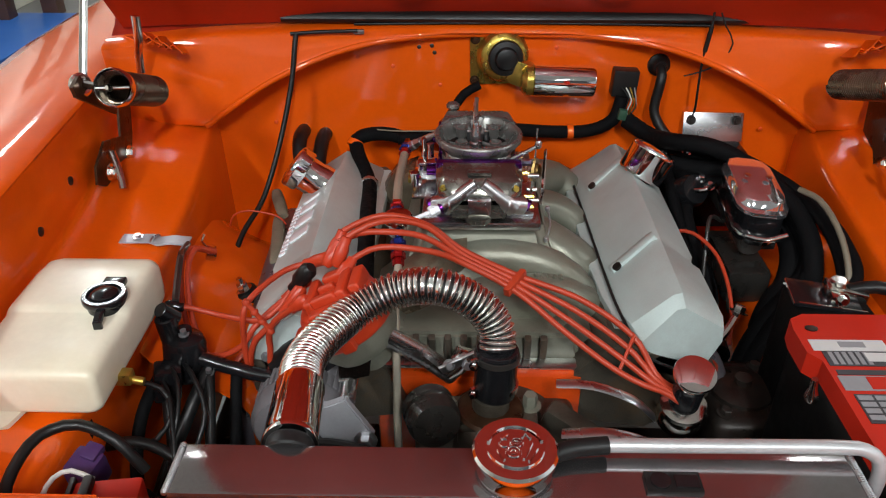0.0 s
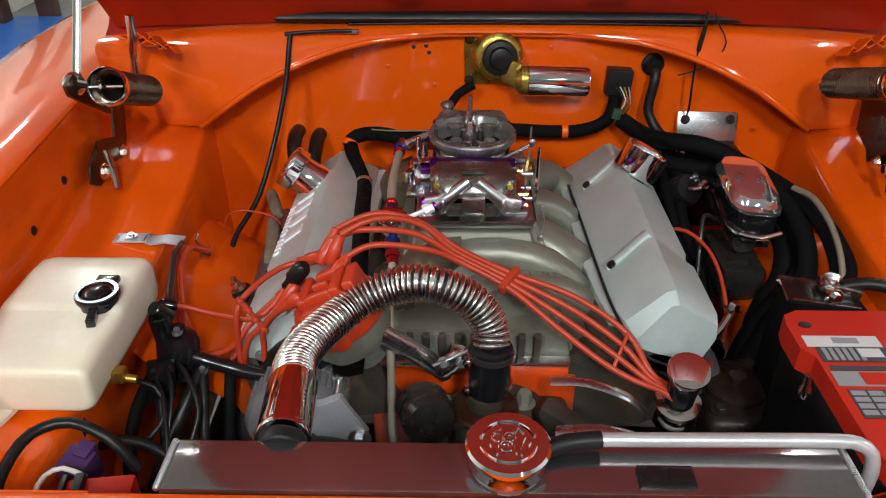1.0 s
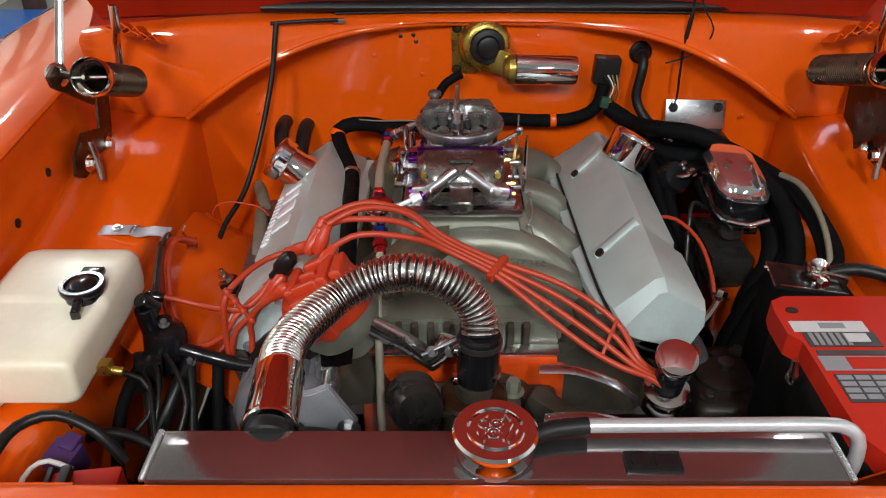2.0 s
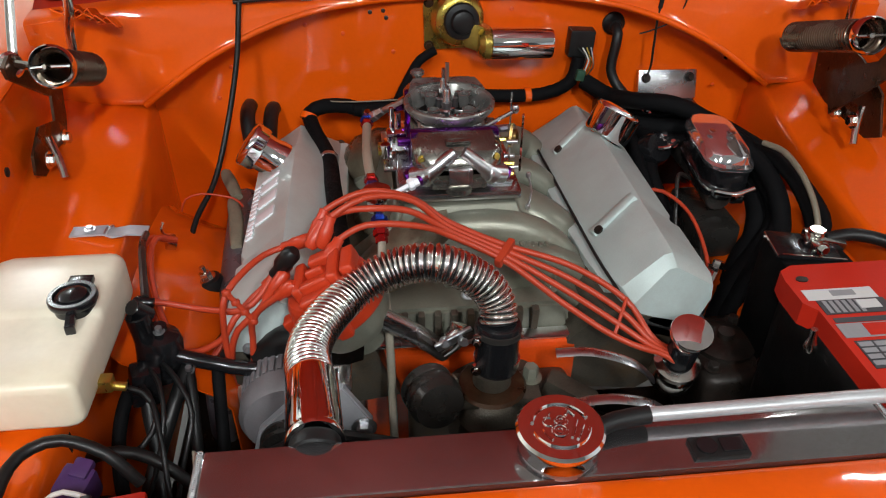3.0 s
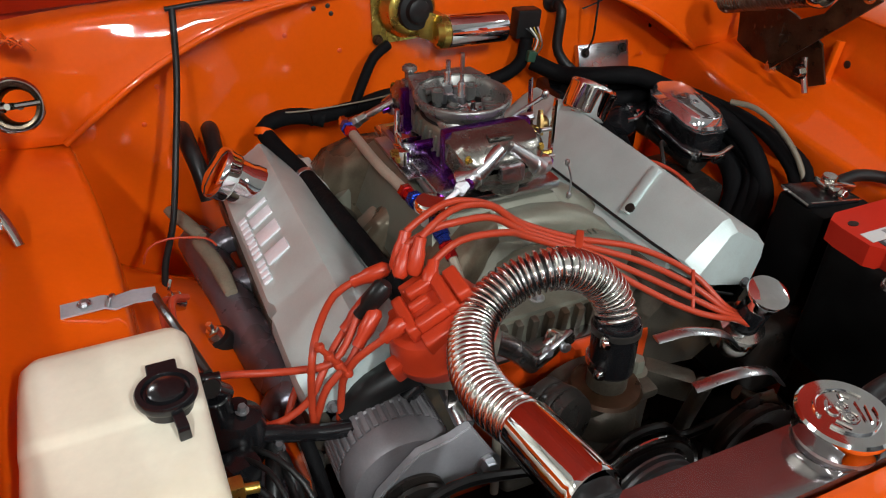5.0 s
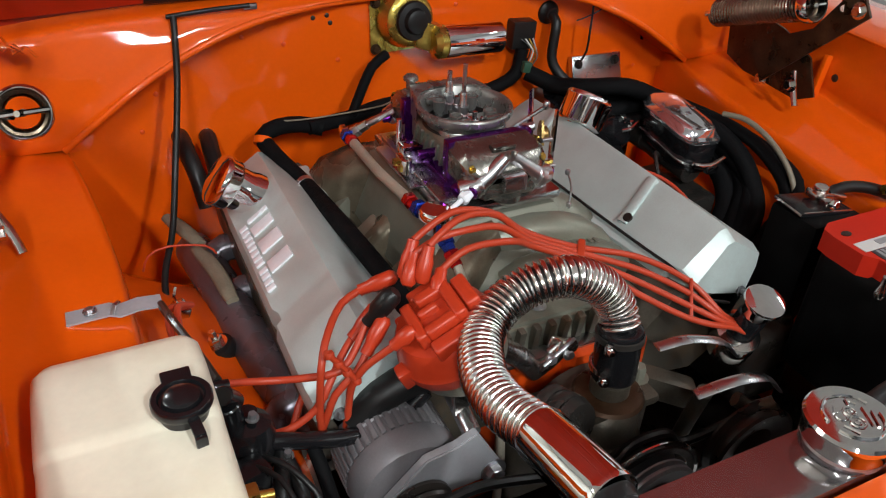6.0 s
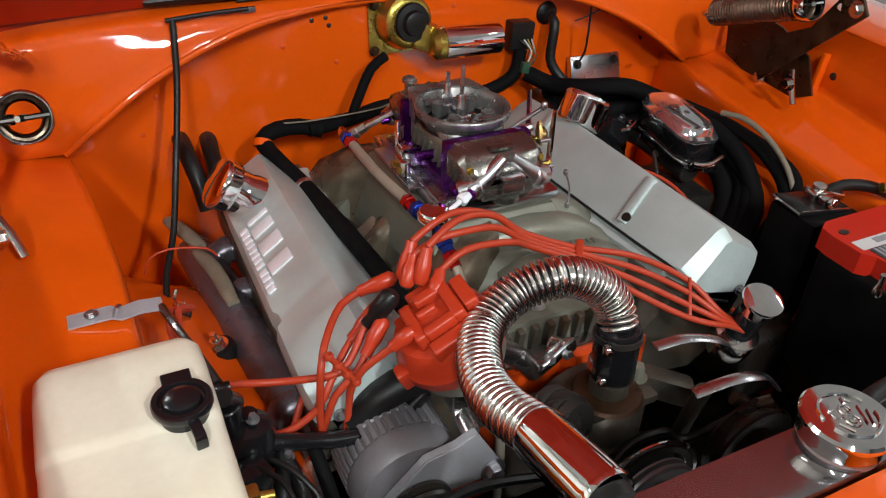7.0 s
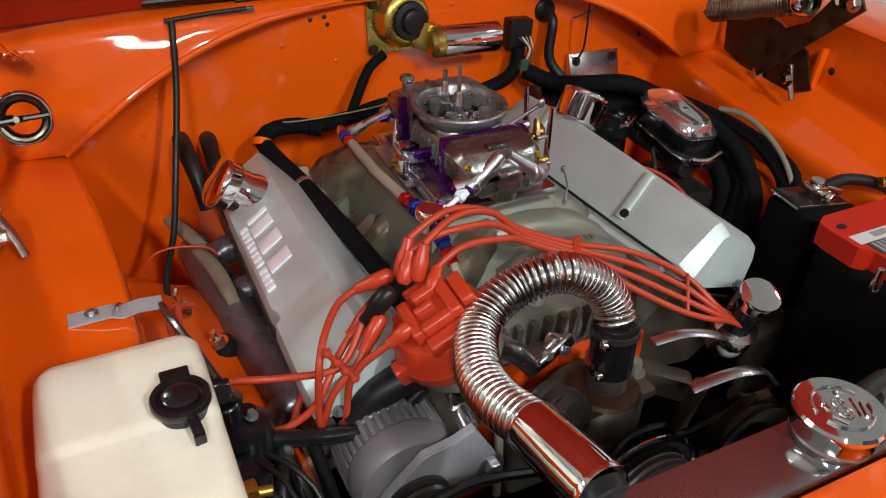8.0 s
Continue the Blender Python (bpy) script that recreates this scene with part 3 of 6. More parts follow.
# valve covers: an inner slope, a ridge, an outer slope
def valve_cover(s, zo, label, rx0=0.0, rz0=0.0):
    X = lambda x: x if s > 0 else 2 * EX - x
    cover = thing("valve_cover", (X(0.32), 1.08, 0.70), label, "valve cover", "valve covers")
    bm = B()

    def ring(y, rail_x, rail_z, rx, rz, ox, oz, drop):
        rx, rz = rx + rx0, rz + rz0
        return [(X(a), y, b) for a, b in ((rail_x, rail_z - drop), (rail_x, rail_z), (rx - 0.006, rz - 0.004), (rx + 0.005, rz - 0.001), (ox, oz), (ox + 0.002, oz - 0.022), (ox - 0.012, oz - 0.055))]
    loft(bm, [ring(0.808, 0.300, 0.722, 0.333, 0.748, 0.372, 0.742, 0.014),
              ring(0.816, 0.286, 0.748, 0.330, 0.806, 0.390, zo - 0.006, 0.022),
              ring(0.834, 0.272, 0.764, 0.328, 0.8175, 0.393, zo, 0.022),
              ring(0.860, 0.264, 0.762, 0.328, 0.8185, 0.393, zo, 0.022),
              ring(0.950, 0.261, 0.759, 0.328, 0.8185, 0.392, zo, 0.022),
              ring(0.958, 0.261, 0.758, 0.328, 0.8185, 0.384, zo + 0.001, 0.022),
              ring(0.972, 0.260, 0.757, 0.328, 0.8185, 0.384, zo + 0.001, 0.022),
              ring(0.982, 0.260, 0.757, 0.328, 0.819, 0.389, zo, 0.022),
              ring(1.230, 0.251, 0.750, 0.327, 0.819, 0.388, zo, 0.022),
              ring(1.240, 0.251, 0.750, 0.326, 0.815, 0.387, zo, 0.022),
              ring(1.325, 0.248, 0.748, 0.324, 0.809, 0.384, zo - 0.004, 0.022),
              ring(1.345, 0.252, 0.744, 0.322, 0.792, 0.378, zo - 0.02, 0.02)])
    bmesh.ops.bevel(bm, geom=[e for e in bm.edges if e.calc_face_angle(0) > 0.25], offset=0.0035, segments=2, affect="EDGES")
    shell = part("shell", bm, M["cast_paint"], cover, angle=30)
    # bars across the inner slope, each with a bolt hole at its foot
    for y in (0.975, 1.235) if s > 0 else ():
        bm = B()
        p, q = V((X(0.268), y - 0.012, 0.7655)), V((X(0.326 + rx0), y + 0.004, 0.8175 + rz0))
        d = (q - p).normalized()
        w = V((0, 1, 0))
        w = (w - d * w.dot(d)).normalized()
        nr = w.cross(d) if w.cross(d).z > 0 else d.cross(w)
        loft(bm, [[e + w * a + nr * b for a, b in ((-0.010, -0.003), (-0.0085, 0.0035), (-0.0065, 0.0050), (0.0055, 0.0050), (0.0075, 0.0035), (0.009, -0.003))] for e in (p, p + d * 0.002, q)])
        part("rib", bm, M["cast_paint"], shell)
        bm = B()
        nn = V((-s * 0.66, -0.1, 0.75)).normalized()
        lathe(bm, V((X(0.2755), y - 0.016, 0.7725)) + nn * 0.0015, nn, [(0.007, 0), (0.007, 0.0035), (0.004, 0.0036)], 14)
        part("bolt_hole", bm, M["dark"], shell, "dark bolt hole")
    bm = B()
    loft(bm, [[(X(a + dx), y, z + dz) for a, z in ((-0.011, -0.012), (-0.010, 0.001), (-0.007, 0.003), (0.012, 0.003), (0.014, -0.012))]
              for y, dx, dz in ((0.850, 0.266, 0.755), (0.913, 0.256, 0.753), (0.991, 0.250, 0.750), (1.16, 0.246, 0.746), (1.335, 0.244, 0.742))])
    part("rail", bm, M["cast_paint"], cover, "narrow cast rail below the cover")
    for p in ((0.363, 0.806, 0.722),):
        bm = B()
        hexbolt(bm, (X(p[0]), p[1], p[2]), (0, -1, 0.3), 0.005, 0.006)
        part("bolt", bm, M["alu_dark"], cover)
    if s < 0:
        # polished raised lettering becomes plain bars, on the outer slope
        ux = V((X(0.388) - X(0.328 + rx0), 0, zo - 0.8185 - rz0)).normalized()
        nn = V((s * 0.5, 0, 0.86))
        nn = (nn - ux * nn.dot(ux)).normalized()
        rot = Matrix((ux, V((0, 1, 0)), ux.cross(V((0, 1, 0))))).transposed().to_euler()
        r3 = [math.degrees(a) for a in rot]

        def bar(u, y, su, sy, name="raised_mark"):
            bm = B()
            c = V((X(0.331 + rx0), y, 0.8178 + rz0)) + ux * u + nn * 0.0012
            box(bm, c, (su, sy, 0.0035), r3, 0.0008)
            part(name, bm, M["mark"], shell, "polished raised lettering bar")
        for y, w in ((1.168, 0.008), (1.140, 0.021), (1.098, 0.027), (1.050, 0.025)):
            bar(0.049, y, 0.036, w)
        for i in range(12):
            bar(0.0765, 1.162 - i * 0.0128 - (0.006 if i > 7 else 0), 0.013, 0.0085)
    return cover


valve_cover(1, 0.778, "grey cast aluminium valve cover with cross ribs")
valve_cover(-1, 0.746, "grey cast aluminium valve cover with polished raised lettering", -0.013, -0.019)


def breather(p, axis, r, h, label, neck=0.72):
    p, axis = V(p), V(axis).normalized()
    b = thing("breather_cap", p, label, "breather cap", "chrome breather caps")
    bm = B()
    lathe(bm, p, axis, [(r * (neck + 0.1), -0.045), (r * (neck + 0.06), -0.030), (r * neck, -0.022), (r * neck, -0.002)], 28)
    part("neck", bm, M["chrome"], b)
    bm = B()
    lathe(bm, p, axis, [(r * 0.7, -0.004), (r * 0.95, -0.002), (r, 0.002), (r, h - 0.013), (r * 1.025, h - 0.011), (r * 1.025, h - 0.007), (r * 0.96, h - 0.003), (r * 0.7, h), (0.0, h + 0.001)], 44)
    part("cap", bm, M["chrome"], b)


breather((0.350, 1.206, 0.804), (0.50, 0.20, 0.84), 0.0405, 0.053, "round chrome breather cap on the valve cover")
breather((-0.238, 1.230, 0.791), (-0.80, 0.06, 0.60), 0.0385, 0.027, "round chrome breather cap on a wide neck", 0.84)


bm = B()
sweep(bm, [(0.247, 1.335, 0.752), (0.249, 1.24, 0.753), (0.252, 1.148, 0.755), (0.256, 0.98, 0.760), (0.259, 0.894, 0.763), (0.264, 0.845, 0.763), (0.278, 0.812, 0.748), (0.298, 0.802, 0.730), (0.335, 0.797, 0.716)], 0.0022, 8)
solid("thin_wire", bm, M["black"], (0.25, 1.1, 0.75), "thin dark wire along the valve cover edge", "wire")

# exhaust
for s, label in ((-1, "grey coated exhaust header beside the engine"), (1, "dark exhaust header beside the engine")):
    X = lambda x: x if s < 0 else 2 * EX - x
    h = thing("exhaust_header", (X(-0.26), 1.05, 0.5), label, "exhaust header", "exhaust headers")
    bm = B()
    sweep(bm, [(X(-0.292), 1.33, 0.63), (X(-0.28), 1.2, 0.645), (X(-0.268), 1.05, 0.652), (X(-0.252), 0.95, 0.655), (X(-0.232), 0.90, 0.645), (X(-0.205), 0.875, 0.60)],
          lambda f, L: 0.030 + 0.004 * f, 18)
    part("collector", bm, M["header"], h)
    for y in (0.90, 1.02, 1.15, 1.27):
        bm = B()
        sweep(bm, [(X(-0.225), y, 0.66), (X(-0.262), y, 0.655), (X(-0.285), y - 0.02, 0.60), (X(-0.29), y - 0.03, 0.5)], 0.022, 14)
        part("pipe", bm, M["header"], h)


# ---- carburettor ----
def carburettor():
    cx, cy = 0.067, 1.097
    c = thing("carburettor", (cx, cy, 0.838), "four barrel carburettor in polished metal with purple anodised blocks", "carburettor")
    bm = B()
    box(bm, (cx, cy, 0.842), (0.165, 0.205, 0.008), bev=0.003)
    part("spacer_plate", bm, M["alu"], c)
    bm = B()
    box(bm, (cx, cy, 0.853), (0.128, 0.150, 0.016), bev=0.004)
    part("throttle_body", bm, M["purple"], c, "purple anodised throttle body")
    bm = B()
    box(bm, (cx, cy, 0.879), (0.104, 0.125, 0.040), bev=0.008, seg=3)
    for s in (-1, 1):
        for i in range(6):
            box(bm, (cx + s * 0.053, cy - 0.045 + i * 0.017, 0.874), (0.006, 0.004, 0.028), (20, 0, 0), 0.001)
    part("main_body", bm, M["cast"], c)
    for s in (-1, 1):
        bm = B()
        box(bm, (cx, cy + s * 0.072, 0.884), (0.126, 0.016, 0.060), bev=0.004)
        part("metering_block", bm, M["purple"], c, "purple anodised metering block")
        bm = B()
        o = cy + s * 0.080
        R = lambda y, hx, z0, z1: [(cx + x, y, z) for x, z in ((-hx, z0 + 0.014), (-hx + 0.016, z0), (hx - 0.016, z0), (hx, z0 + 0.014), (hx, z1 - 0.010), (hx - 0.010, z1), (-hx + 0.010, z1), (-hx, z1 - 0.010))]
        loft(bm, [R(o, 0.062, 0.858, 0.914), R(o + s * 0.026, 0.062, 0.858, 0.912), R(o + s * 0.044, 0.058, 0.861, 0.905), R(o + s * 0.056, 0.046, 0.866, 0.893), R(o + s * 0.060, 0.036, 0.870, 0.887)])
        bmesh.ops.bevel(bm, geom=[e for e in bm.edges if e.calc_face_angle(0) > 0.3], offset=0.002, segments=2, affect="EDGES")
        bowl = part("fuel_bowl", bm, M["bowl"], c, "satin metal fuel bowl", angle=40)
        f = o + s * 0.060
        for e in (-1, 1):
            bm = B()
            sweep(bm, [(cx + e * 0.050, f - s * 0.012, 0.868), (cx + e * 0.028, f - s * 0.010, 0.886), (cx + e * 0.005, f - s * 0.013, 0.905)], lambda q, n: 0.0150 - 0.0065 * q, 14, smooth=False)
            part("bowl_rib", bm, M["alu"], bowl)
            bm = B()
            cyl(bm, (cx + e * 0.036, f - s * 0.008, 0.876), (cx + e * 0.064, f - s * 0.020, 0.866), 0.0138, 18)
            part("inlet_boss", bm, M["alu"], bowl)
        bm = B()
        box(bm, (cx, f + s * 0.004, 0.878), (0.032, 0.016, 0.022), bev=0.002)
        part("float_plug", bm, M["alu"], bowl)
        bm = B()
        box(bm, (cx, f - s * 0.016, 0.862), (0.078, 0.030, 0.018), bev=0.005)
        box(bm, (cx, cy + s * 0.092, 0.853), (0.104, 0.036, 0.020), bev=0.004)
        lathe(bm, (cx, f - s * 0.012, 0.846), (0, 0, 1), [(0.018, 0), (0.020, 0.002), (0.020, 0.010)], 24)
        part("pump_housing", bm, M["bowl"], bowl)
        bm = B()
        box(bm, (cx, f - s * 0.030, 0.9125), (0.034, 0.012, 0.006), bev=0.0015)
        part("name_pad", bm, M["bowl"], bowl)
        for e in (-1, 1):
            bm = B()
            hexbolt(bm, (cx + e * 0.051, o + s * 0.046, 0.896), (0, s, 0.3), 0.0036, 0.004)
            part("bowl_screw", bm, M["gold"], bowl, "brass coloured screw")
            bm = B()
            hexbolt(bm, (cx + e * 0.042, o + s * 0.050, 0.866), (0, s, 0), 0.0036, 0.004)
            part("bowl_screw", bm, M["gold"], bowl, "brass coloured screw")
            bm = B()
            lathe(bm, (cx + e * 0.062, f - s * 0.022, 0.869), (e, s * 0.3, -0.3), [(0.0085, 0), (0.0085, 0.012), (0.006, 0.013)], 6)
            part("purple_plug", bm, M["purple"], bowl, "purple anodised inlet plug")
    # air horn: an open ring, wider at the rear
    bm = B()
    hc = (cx, cy, 0.895)
    lathe(bm, hc, (0, 0, 1), [(0.050, -0.004), (0.054, 0.008), (0.064, 0.020), (0.0672, 0.024), (0.0675, 0.0305), (0.066, 0.0325), (0.0615, 0.0325), (0.0595, 0.030), (0.0565, 0.014), (0.050, 0.004)], 48, cap=False, u=(1, 0, 0))
    part("air_horn", bm, M["horn"], c, "cast air horn rim")
    bm = B()
    lathe(bm, (cx, cy, 0.8995), (0, 0, 1), [(0.058, 0), (0.057, 0.0015), (0.0, 0.002)], 40)
    part("horn_floor", bm, M["black"], c)
    for ex in (-1, 1):
        for ey in (-1, 1):
            p = V((cx + ex * 0.0255, cy + ey * 0.0265, 0.899))
            bm = B()
            lathe(bm, p, (0, 0, 1), [(0.0240, 0), (0.0240, 0.006), (0.0225, 0.008), (0.0205, 0.006), (0.0195, 0.003)], 28, cap=False)
            v = part("venturi", bm, M["horn"], c)
            bm = B()
            lathe(bm, p + V((0, 0, 0.003)), (0, 0, 1), [(0.0205, 0), (0, 0.0002)], 24)
            part("throttle_plate", bm, M["batt_black"], v)
            bm = B()
            lathe(bm, p + V((0, 0, 0.003)), (0, 0, 1), [(0.0065, 0), (0.0075, 0.008), (0.0085, 0.018), (0.0095, 0.022), (0.007, 0.0225), (0.005, 0.014), (0.005, 0.004)], 18, cap=False)
            box(bm, p + V((0, ey * 0.014, 0.020)), (0.026, 0.009, 0.007), bev=0.0015)
            part("booster", bm, M["horn"], v)
            bm = B()
            cyl(bm, p + V((-ex * 0.012, ey * 0.004, 0.002)), p + V((-ex * 0.012, ey * 0.004, 0.018)), 0.0042, 10)
            part("shooter", bm, M["steel"], v)
    bm = B()
    for e in (-1, 1):
        cyl(bm, (cx + 0.002, cy + e * 0.028, 0.89), (cx + 0.002, cy + e * 0.028, 0.915), 0.006, 12)
        cyl(bm, (cx + 0.002, cy + e * 0.028, 0.915), (cx + 0.002, cy + e * 0.028, 0.926), 0.0036, 8)
    for y, top, r in ((cy - 0.004, 0.985, 0.0030), (cy + 0.040, 0.960, 0.0034)):
        cyl(bm, (cx - 0.004, y, 0.89), (cx - 0.004, y, top), r, 10)
        lathe(bm, (cx - 0.004, y, 0.905), (0, 0, 1), [(0.010, 0), (0.010, 0.008), (0.0075, 0.010), (0.0075, 0.022), (0.0055, 0.026), (0.0055, 0.036), (0.004, 0.040)], 12)
    box(bm, (cx + 0.001, cy, 0.905), (0.008, 0.10, 0.016), bev=0.002)
    part("vent_stud", bm, M["steel"], c)
    bm = B()
    loft(bm, [[(cx + x, cy + y, z + k) for x, y in ((-0.058, 0.030), (-0.052, 0.064), (-0.048, 0.078), (0.048, 0.078), (0.052, 0.064), (0.058, 0.030), (0.046, 0.046), (0.020, 0.061), (-0.020, 0.061), (-0.046, 0.046))]
              for z, k in ((0.893, 0), (0.926, 0), (0.930, 0))])
    box(bm, (cx, cy + 0.090, 0.907), (0.104, 0.022, 0.022), bev=0.005)
    box(bm, (cx - 0.030, cy + 0.084, 0.921), (0.030, 0.018, 0.010), bev=0.002)
    box(bm, (cx + 0.026, cy + 0.084, 0.921), (0.034, 0.018, 0.010), bev=0.002)
    cyl(bm, (cx - 0.040, cy + 0.092, 0.90), (cx - 0.040, cy + 0.092, 0.932), 0.007, 14)
    lathe(bm, (cx - 0.040, cy + 0.092, 0.932), (0, 0, 1), [(0.011, 0), (0.011, 0.004), (0.008, 0.007)], 18)
    part("rear_vent", bm, M["horn"], c, "squared cast vent tower", angle=30)
    # throttle linkage on the right flank
    bm = B()
    plate(bm, [(0, 0), (0.012, -0.004), (0.020, 0.02), (0.016, 0.055), (0.022, 0.09), (0.012, 0.098), (0.004, 0.06), (-0.004, 0.03)], 0.0025, pose(0.150, 1.05, 0.852, 90, 0, 80))
    plate(bm, [(0, 0), (0.035, 0.004), (0.04, 0.03), (0.012, 0.038)], 0.0025, pose(0.143, 1.01, 0.858, 90, 0, 80))
    lever = part("throttle_lever", bm, M["chrome_worn"], c)
    bm = B()
    plate(bm, [(-0.014, -0.006), (0.006, -0.016), (0.018, 0.0), (0.014, 0.018), (0.002, 0.024), (-0.008, 0.012)], 0.004, pose(0.146, 1.022, 0.896, 90, 0, 70))
    lathe(bm, (0.150, 1.022, 0.900), (1, -0.35, 0.1), [(0.010, -0.004), (0.011, 0.0), (0.011, 0.006), (0.006, 0.009)], 16)
    part("quadrant", bm, M["bronze"], lever, "dark bronze throttle quadrant")
    bm = B()
    plate(bm, [(-0.007, 0.0), (0.007, 0.0), (0.009, 0.03), (0.006, 0.062), (0.003, 0.086), (-0.004, 0.086), (-0.006, 0.05)], 0.003, pose(0.160, 1.012, 0.852, 90, 0, 75))
    part("lever_arm", bm, M["chrome"], lever)
    bm = B()
    cyl(bm, (0.10, 1.045, 0.898), (0.152, 1.026, 0.938), 0.003, 8)
    cyl(bm, (0.125, 1.05, 0.899), (0.148, 1.04, 0.905), 0.006, 8)
    lathe(bm, (0.152, 1.024, 0.941), (0, 0, 1), [(0.003, -0.006), (0.005, -0.003), (0.005, 0.003), (0.003, 0.006)], 12)
    part("link_rod", bm, M["steel"], lever)
    for y, z in ((0.99, 0.868), (1.02, 0.87), (1.005, 0.90)):
        bm = B()
        cyl(bm, (0.138, y, z), (0.154, y, z), 0.0032, 10)
        part("pin", bm, M["steel"], lever)
    for y, z in ((0.985, 0.860), (0.988, 0.875), (1.03, 0.892)):
        bm = B()
        cyl(bm, (0.132, y, z), (0.147, y, z), 0.0035, 6)
        part("brass_screw", bm, M["gold"], lever, "brass coloured screw")
    bm = B()
    sweep(bm, [(0.166, 0.975, 0.862), (0.171, 0.968, 0.84), (0.166, 0.962, 0.818)], 0.0014, 8)
    for z, p in ((0.862, (0.166, 0.975)), (0.818, (0.166, 0.962))):
        lathe(bm, (*p, z), (0, 0, 1), [(0.0025, -0.004), (0.0036, -0.001), (0.0036, 0.002), (0.0025, 0.004)], 10)
    part("return_link", bm, M["steel"], lever)
    # choke plate fittings on the left flank
    bm = B()
    box(bm, (-0.012, 1.10, 0.864), (0.03, 0.022, 0.03), bev=0.003)
    box(bm, (-0.026, 1.085, 0.858), (0.012, 0.04, 0.014), bev=0.002)
    cyl(bm, (-0.03, 1.07, 0.85), (-0.03, 1.07, 0.872), 0.0075, 12)
    cyl(bm, (-0.018, 1.125, 0.86), (-0.018, 1.125, 0.905), 0.004, 10)
    cyl(bm, (-0.008, 1.14, 0.86), (-0.008, 1.14, 0.89), 0.005, 10)
    side = part("idle_linkage", bm, M["chrome"], c)
    bm = B()
    for y in (1.072, 1.09):
        box(bm, (-0.034, y, 0.859), (0.014, 0.010, 0.008), bev=0.001)
    part("brass_clip", bm, M["gold"], side, "brass coloured clip")
    bm = B()
    cyl(bm, (-0.012, 1.075, 0.872), (0.02, 1.075, 0.872), 0.007, 14)
    part("purple_fitting", bm, M["purple"], side, "purple anodised fitting")
    # baseplate flange left
    bm = B()
    box(bm, (-0.016, 1.11, 0.840), (0.036, 0.13, 0.005), bev=0.0015)
    part("side_plate", bm, M["alu"], c, "bright polished plate")


carburettor()


def fuel_line():
    f = thing("fuel_line", (-0.054, 1.1, 0.84), "tan braided fuel line with red and blue fittings", "fuel line")
    bm = B()
    sweep(bm, [(-0.056, 1.205, 0.838), (-0.058, 1.10, 0.843), (-0.054, 1.01, 0.848)], 0.0072, 14)
    part("hose", bm, M["tan"], f)
    bm = B()
    sweep(bm, [(-0.044, 0.885, 0.822), (-0.046, 0.845, 0.802), (-0.042, 0.792, 0.768), (-0.041, 0.768, 0.71), (-0.041, 0.752, 0.63), (-0.04, 0.75, 0.55)], 0.0055, 12)
    part("hose", bm, M["tan"], f)

    def fitting(a, b, r, m, six=True):
        bm = B()
        a, b = V(a), V(b)
        n = (b - a).length
        lathe(bm, a, b - a, [(r * 0.8, 0), (r, n * 0.1), (r, n * 0.5), (r * 0.78, n * 0.55), (r * 0.78, n)], 6 if six else 16)
        part("fitting", bm, m, f)
    fitting((-0.056, 1.205, 0.838), (-0.056, 1.225, 0.837), 0.0105, M["red_an"])
    fitting((-0.056, 1.226, 0.837), (-0.055, 1.245, 0.836), 0.0115, M["blue_an"])
    fitting((-0.055, 1.245, 0.836), (-0.054, 1.262, 0.838), 0.0085, M["chrome_worn"])
    fitting((-0.054, 1.012, 0.848), (-0.053, 0.988, 0.849), 0.0105, M["red_an"])
    fitting((-0.053, 0.987, 0.849), (-0.050, 0.962, 0.852), 0.0115, M["blue_an"])
    fitting((-0.046, 0.918, 0.842), (-0.045, 0.902, 0.832), 0.0110, M["blue_an"])
    fitting((-0.045, 0.902, 0.832), (-0.044, 0.884, 0.821), 0.0105, M["red_an"])
    fitting((-0.050, 1.236, 0.838), (-0.028, 1.222, 0.857), 0.0095, M["steel"])
    fitting((-0.028, 1.222, 0.857), (0.006, 1.200, 0.884), 0.0055, M["steel"], False)
    fitting((-0.042, 0.944, 0.852), (-0.004, 0.957, 0.864), 0.0042, M["mark"], False)
    fitting((-0.004, 0.957, 0.864), (0.010, 0.962, 0.868), 0.0085, M["mark"])
    fitting((0.010, 0.962, 0.868), (0.024, 0.967, 0.873), 0.0095, M["purple"], False)
    bm = B()
    lathe(bm, (-0.047, 0.942, 0.838), (0, 0, 1), [(0.014, 0), (0.014, 0.018), (0.021, 0.021), (0.021, 0.028), (0.018, 0.032), (0.006, 0.033), (0, 0.033)], 28)
    part("gauge_block", bm, M["chrome"], f, "round chrome gauge block")


fuel_line()


# ---- distributor and plug wires ----
DAX = V((-0.45, 0.02, 0.85)).normalized()
DC = V((-0.100, 0.784, 0.806))
DU, DW = up_frame(DAX)
DROT = [math.degrees(x) for x in Matrix((DU, DW, DAX)).transposed().to_euler()]


def dpos(x, y, h):
    return DC + DAX * h + DU * x + DW * y


def capsule(bm, a, b, r, r2=None, seg=14):
    a, b = V(a), V(b)
    n = (b - a).length
    r2 = r2 or r
    lathe(bm, a, b - a, [(r * 0.6, -r * 0.3), (r, r * 0.25), (r, n * 0.55), (r2, n * 0.75), (r2, n), (r2 * 0.6, n + 0.001)], seg)


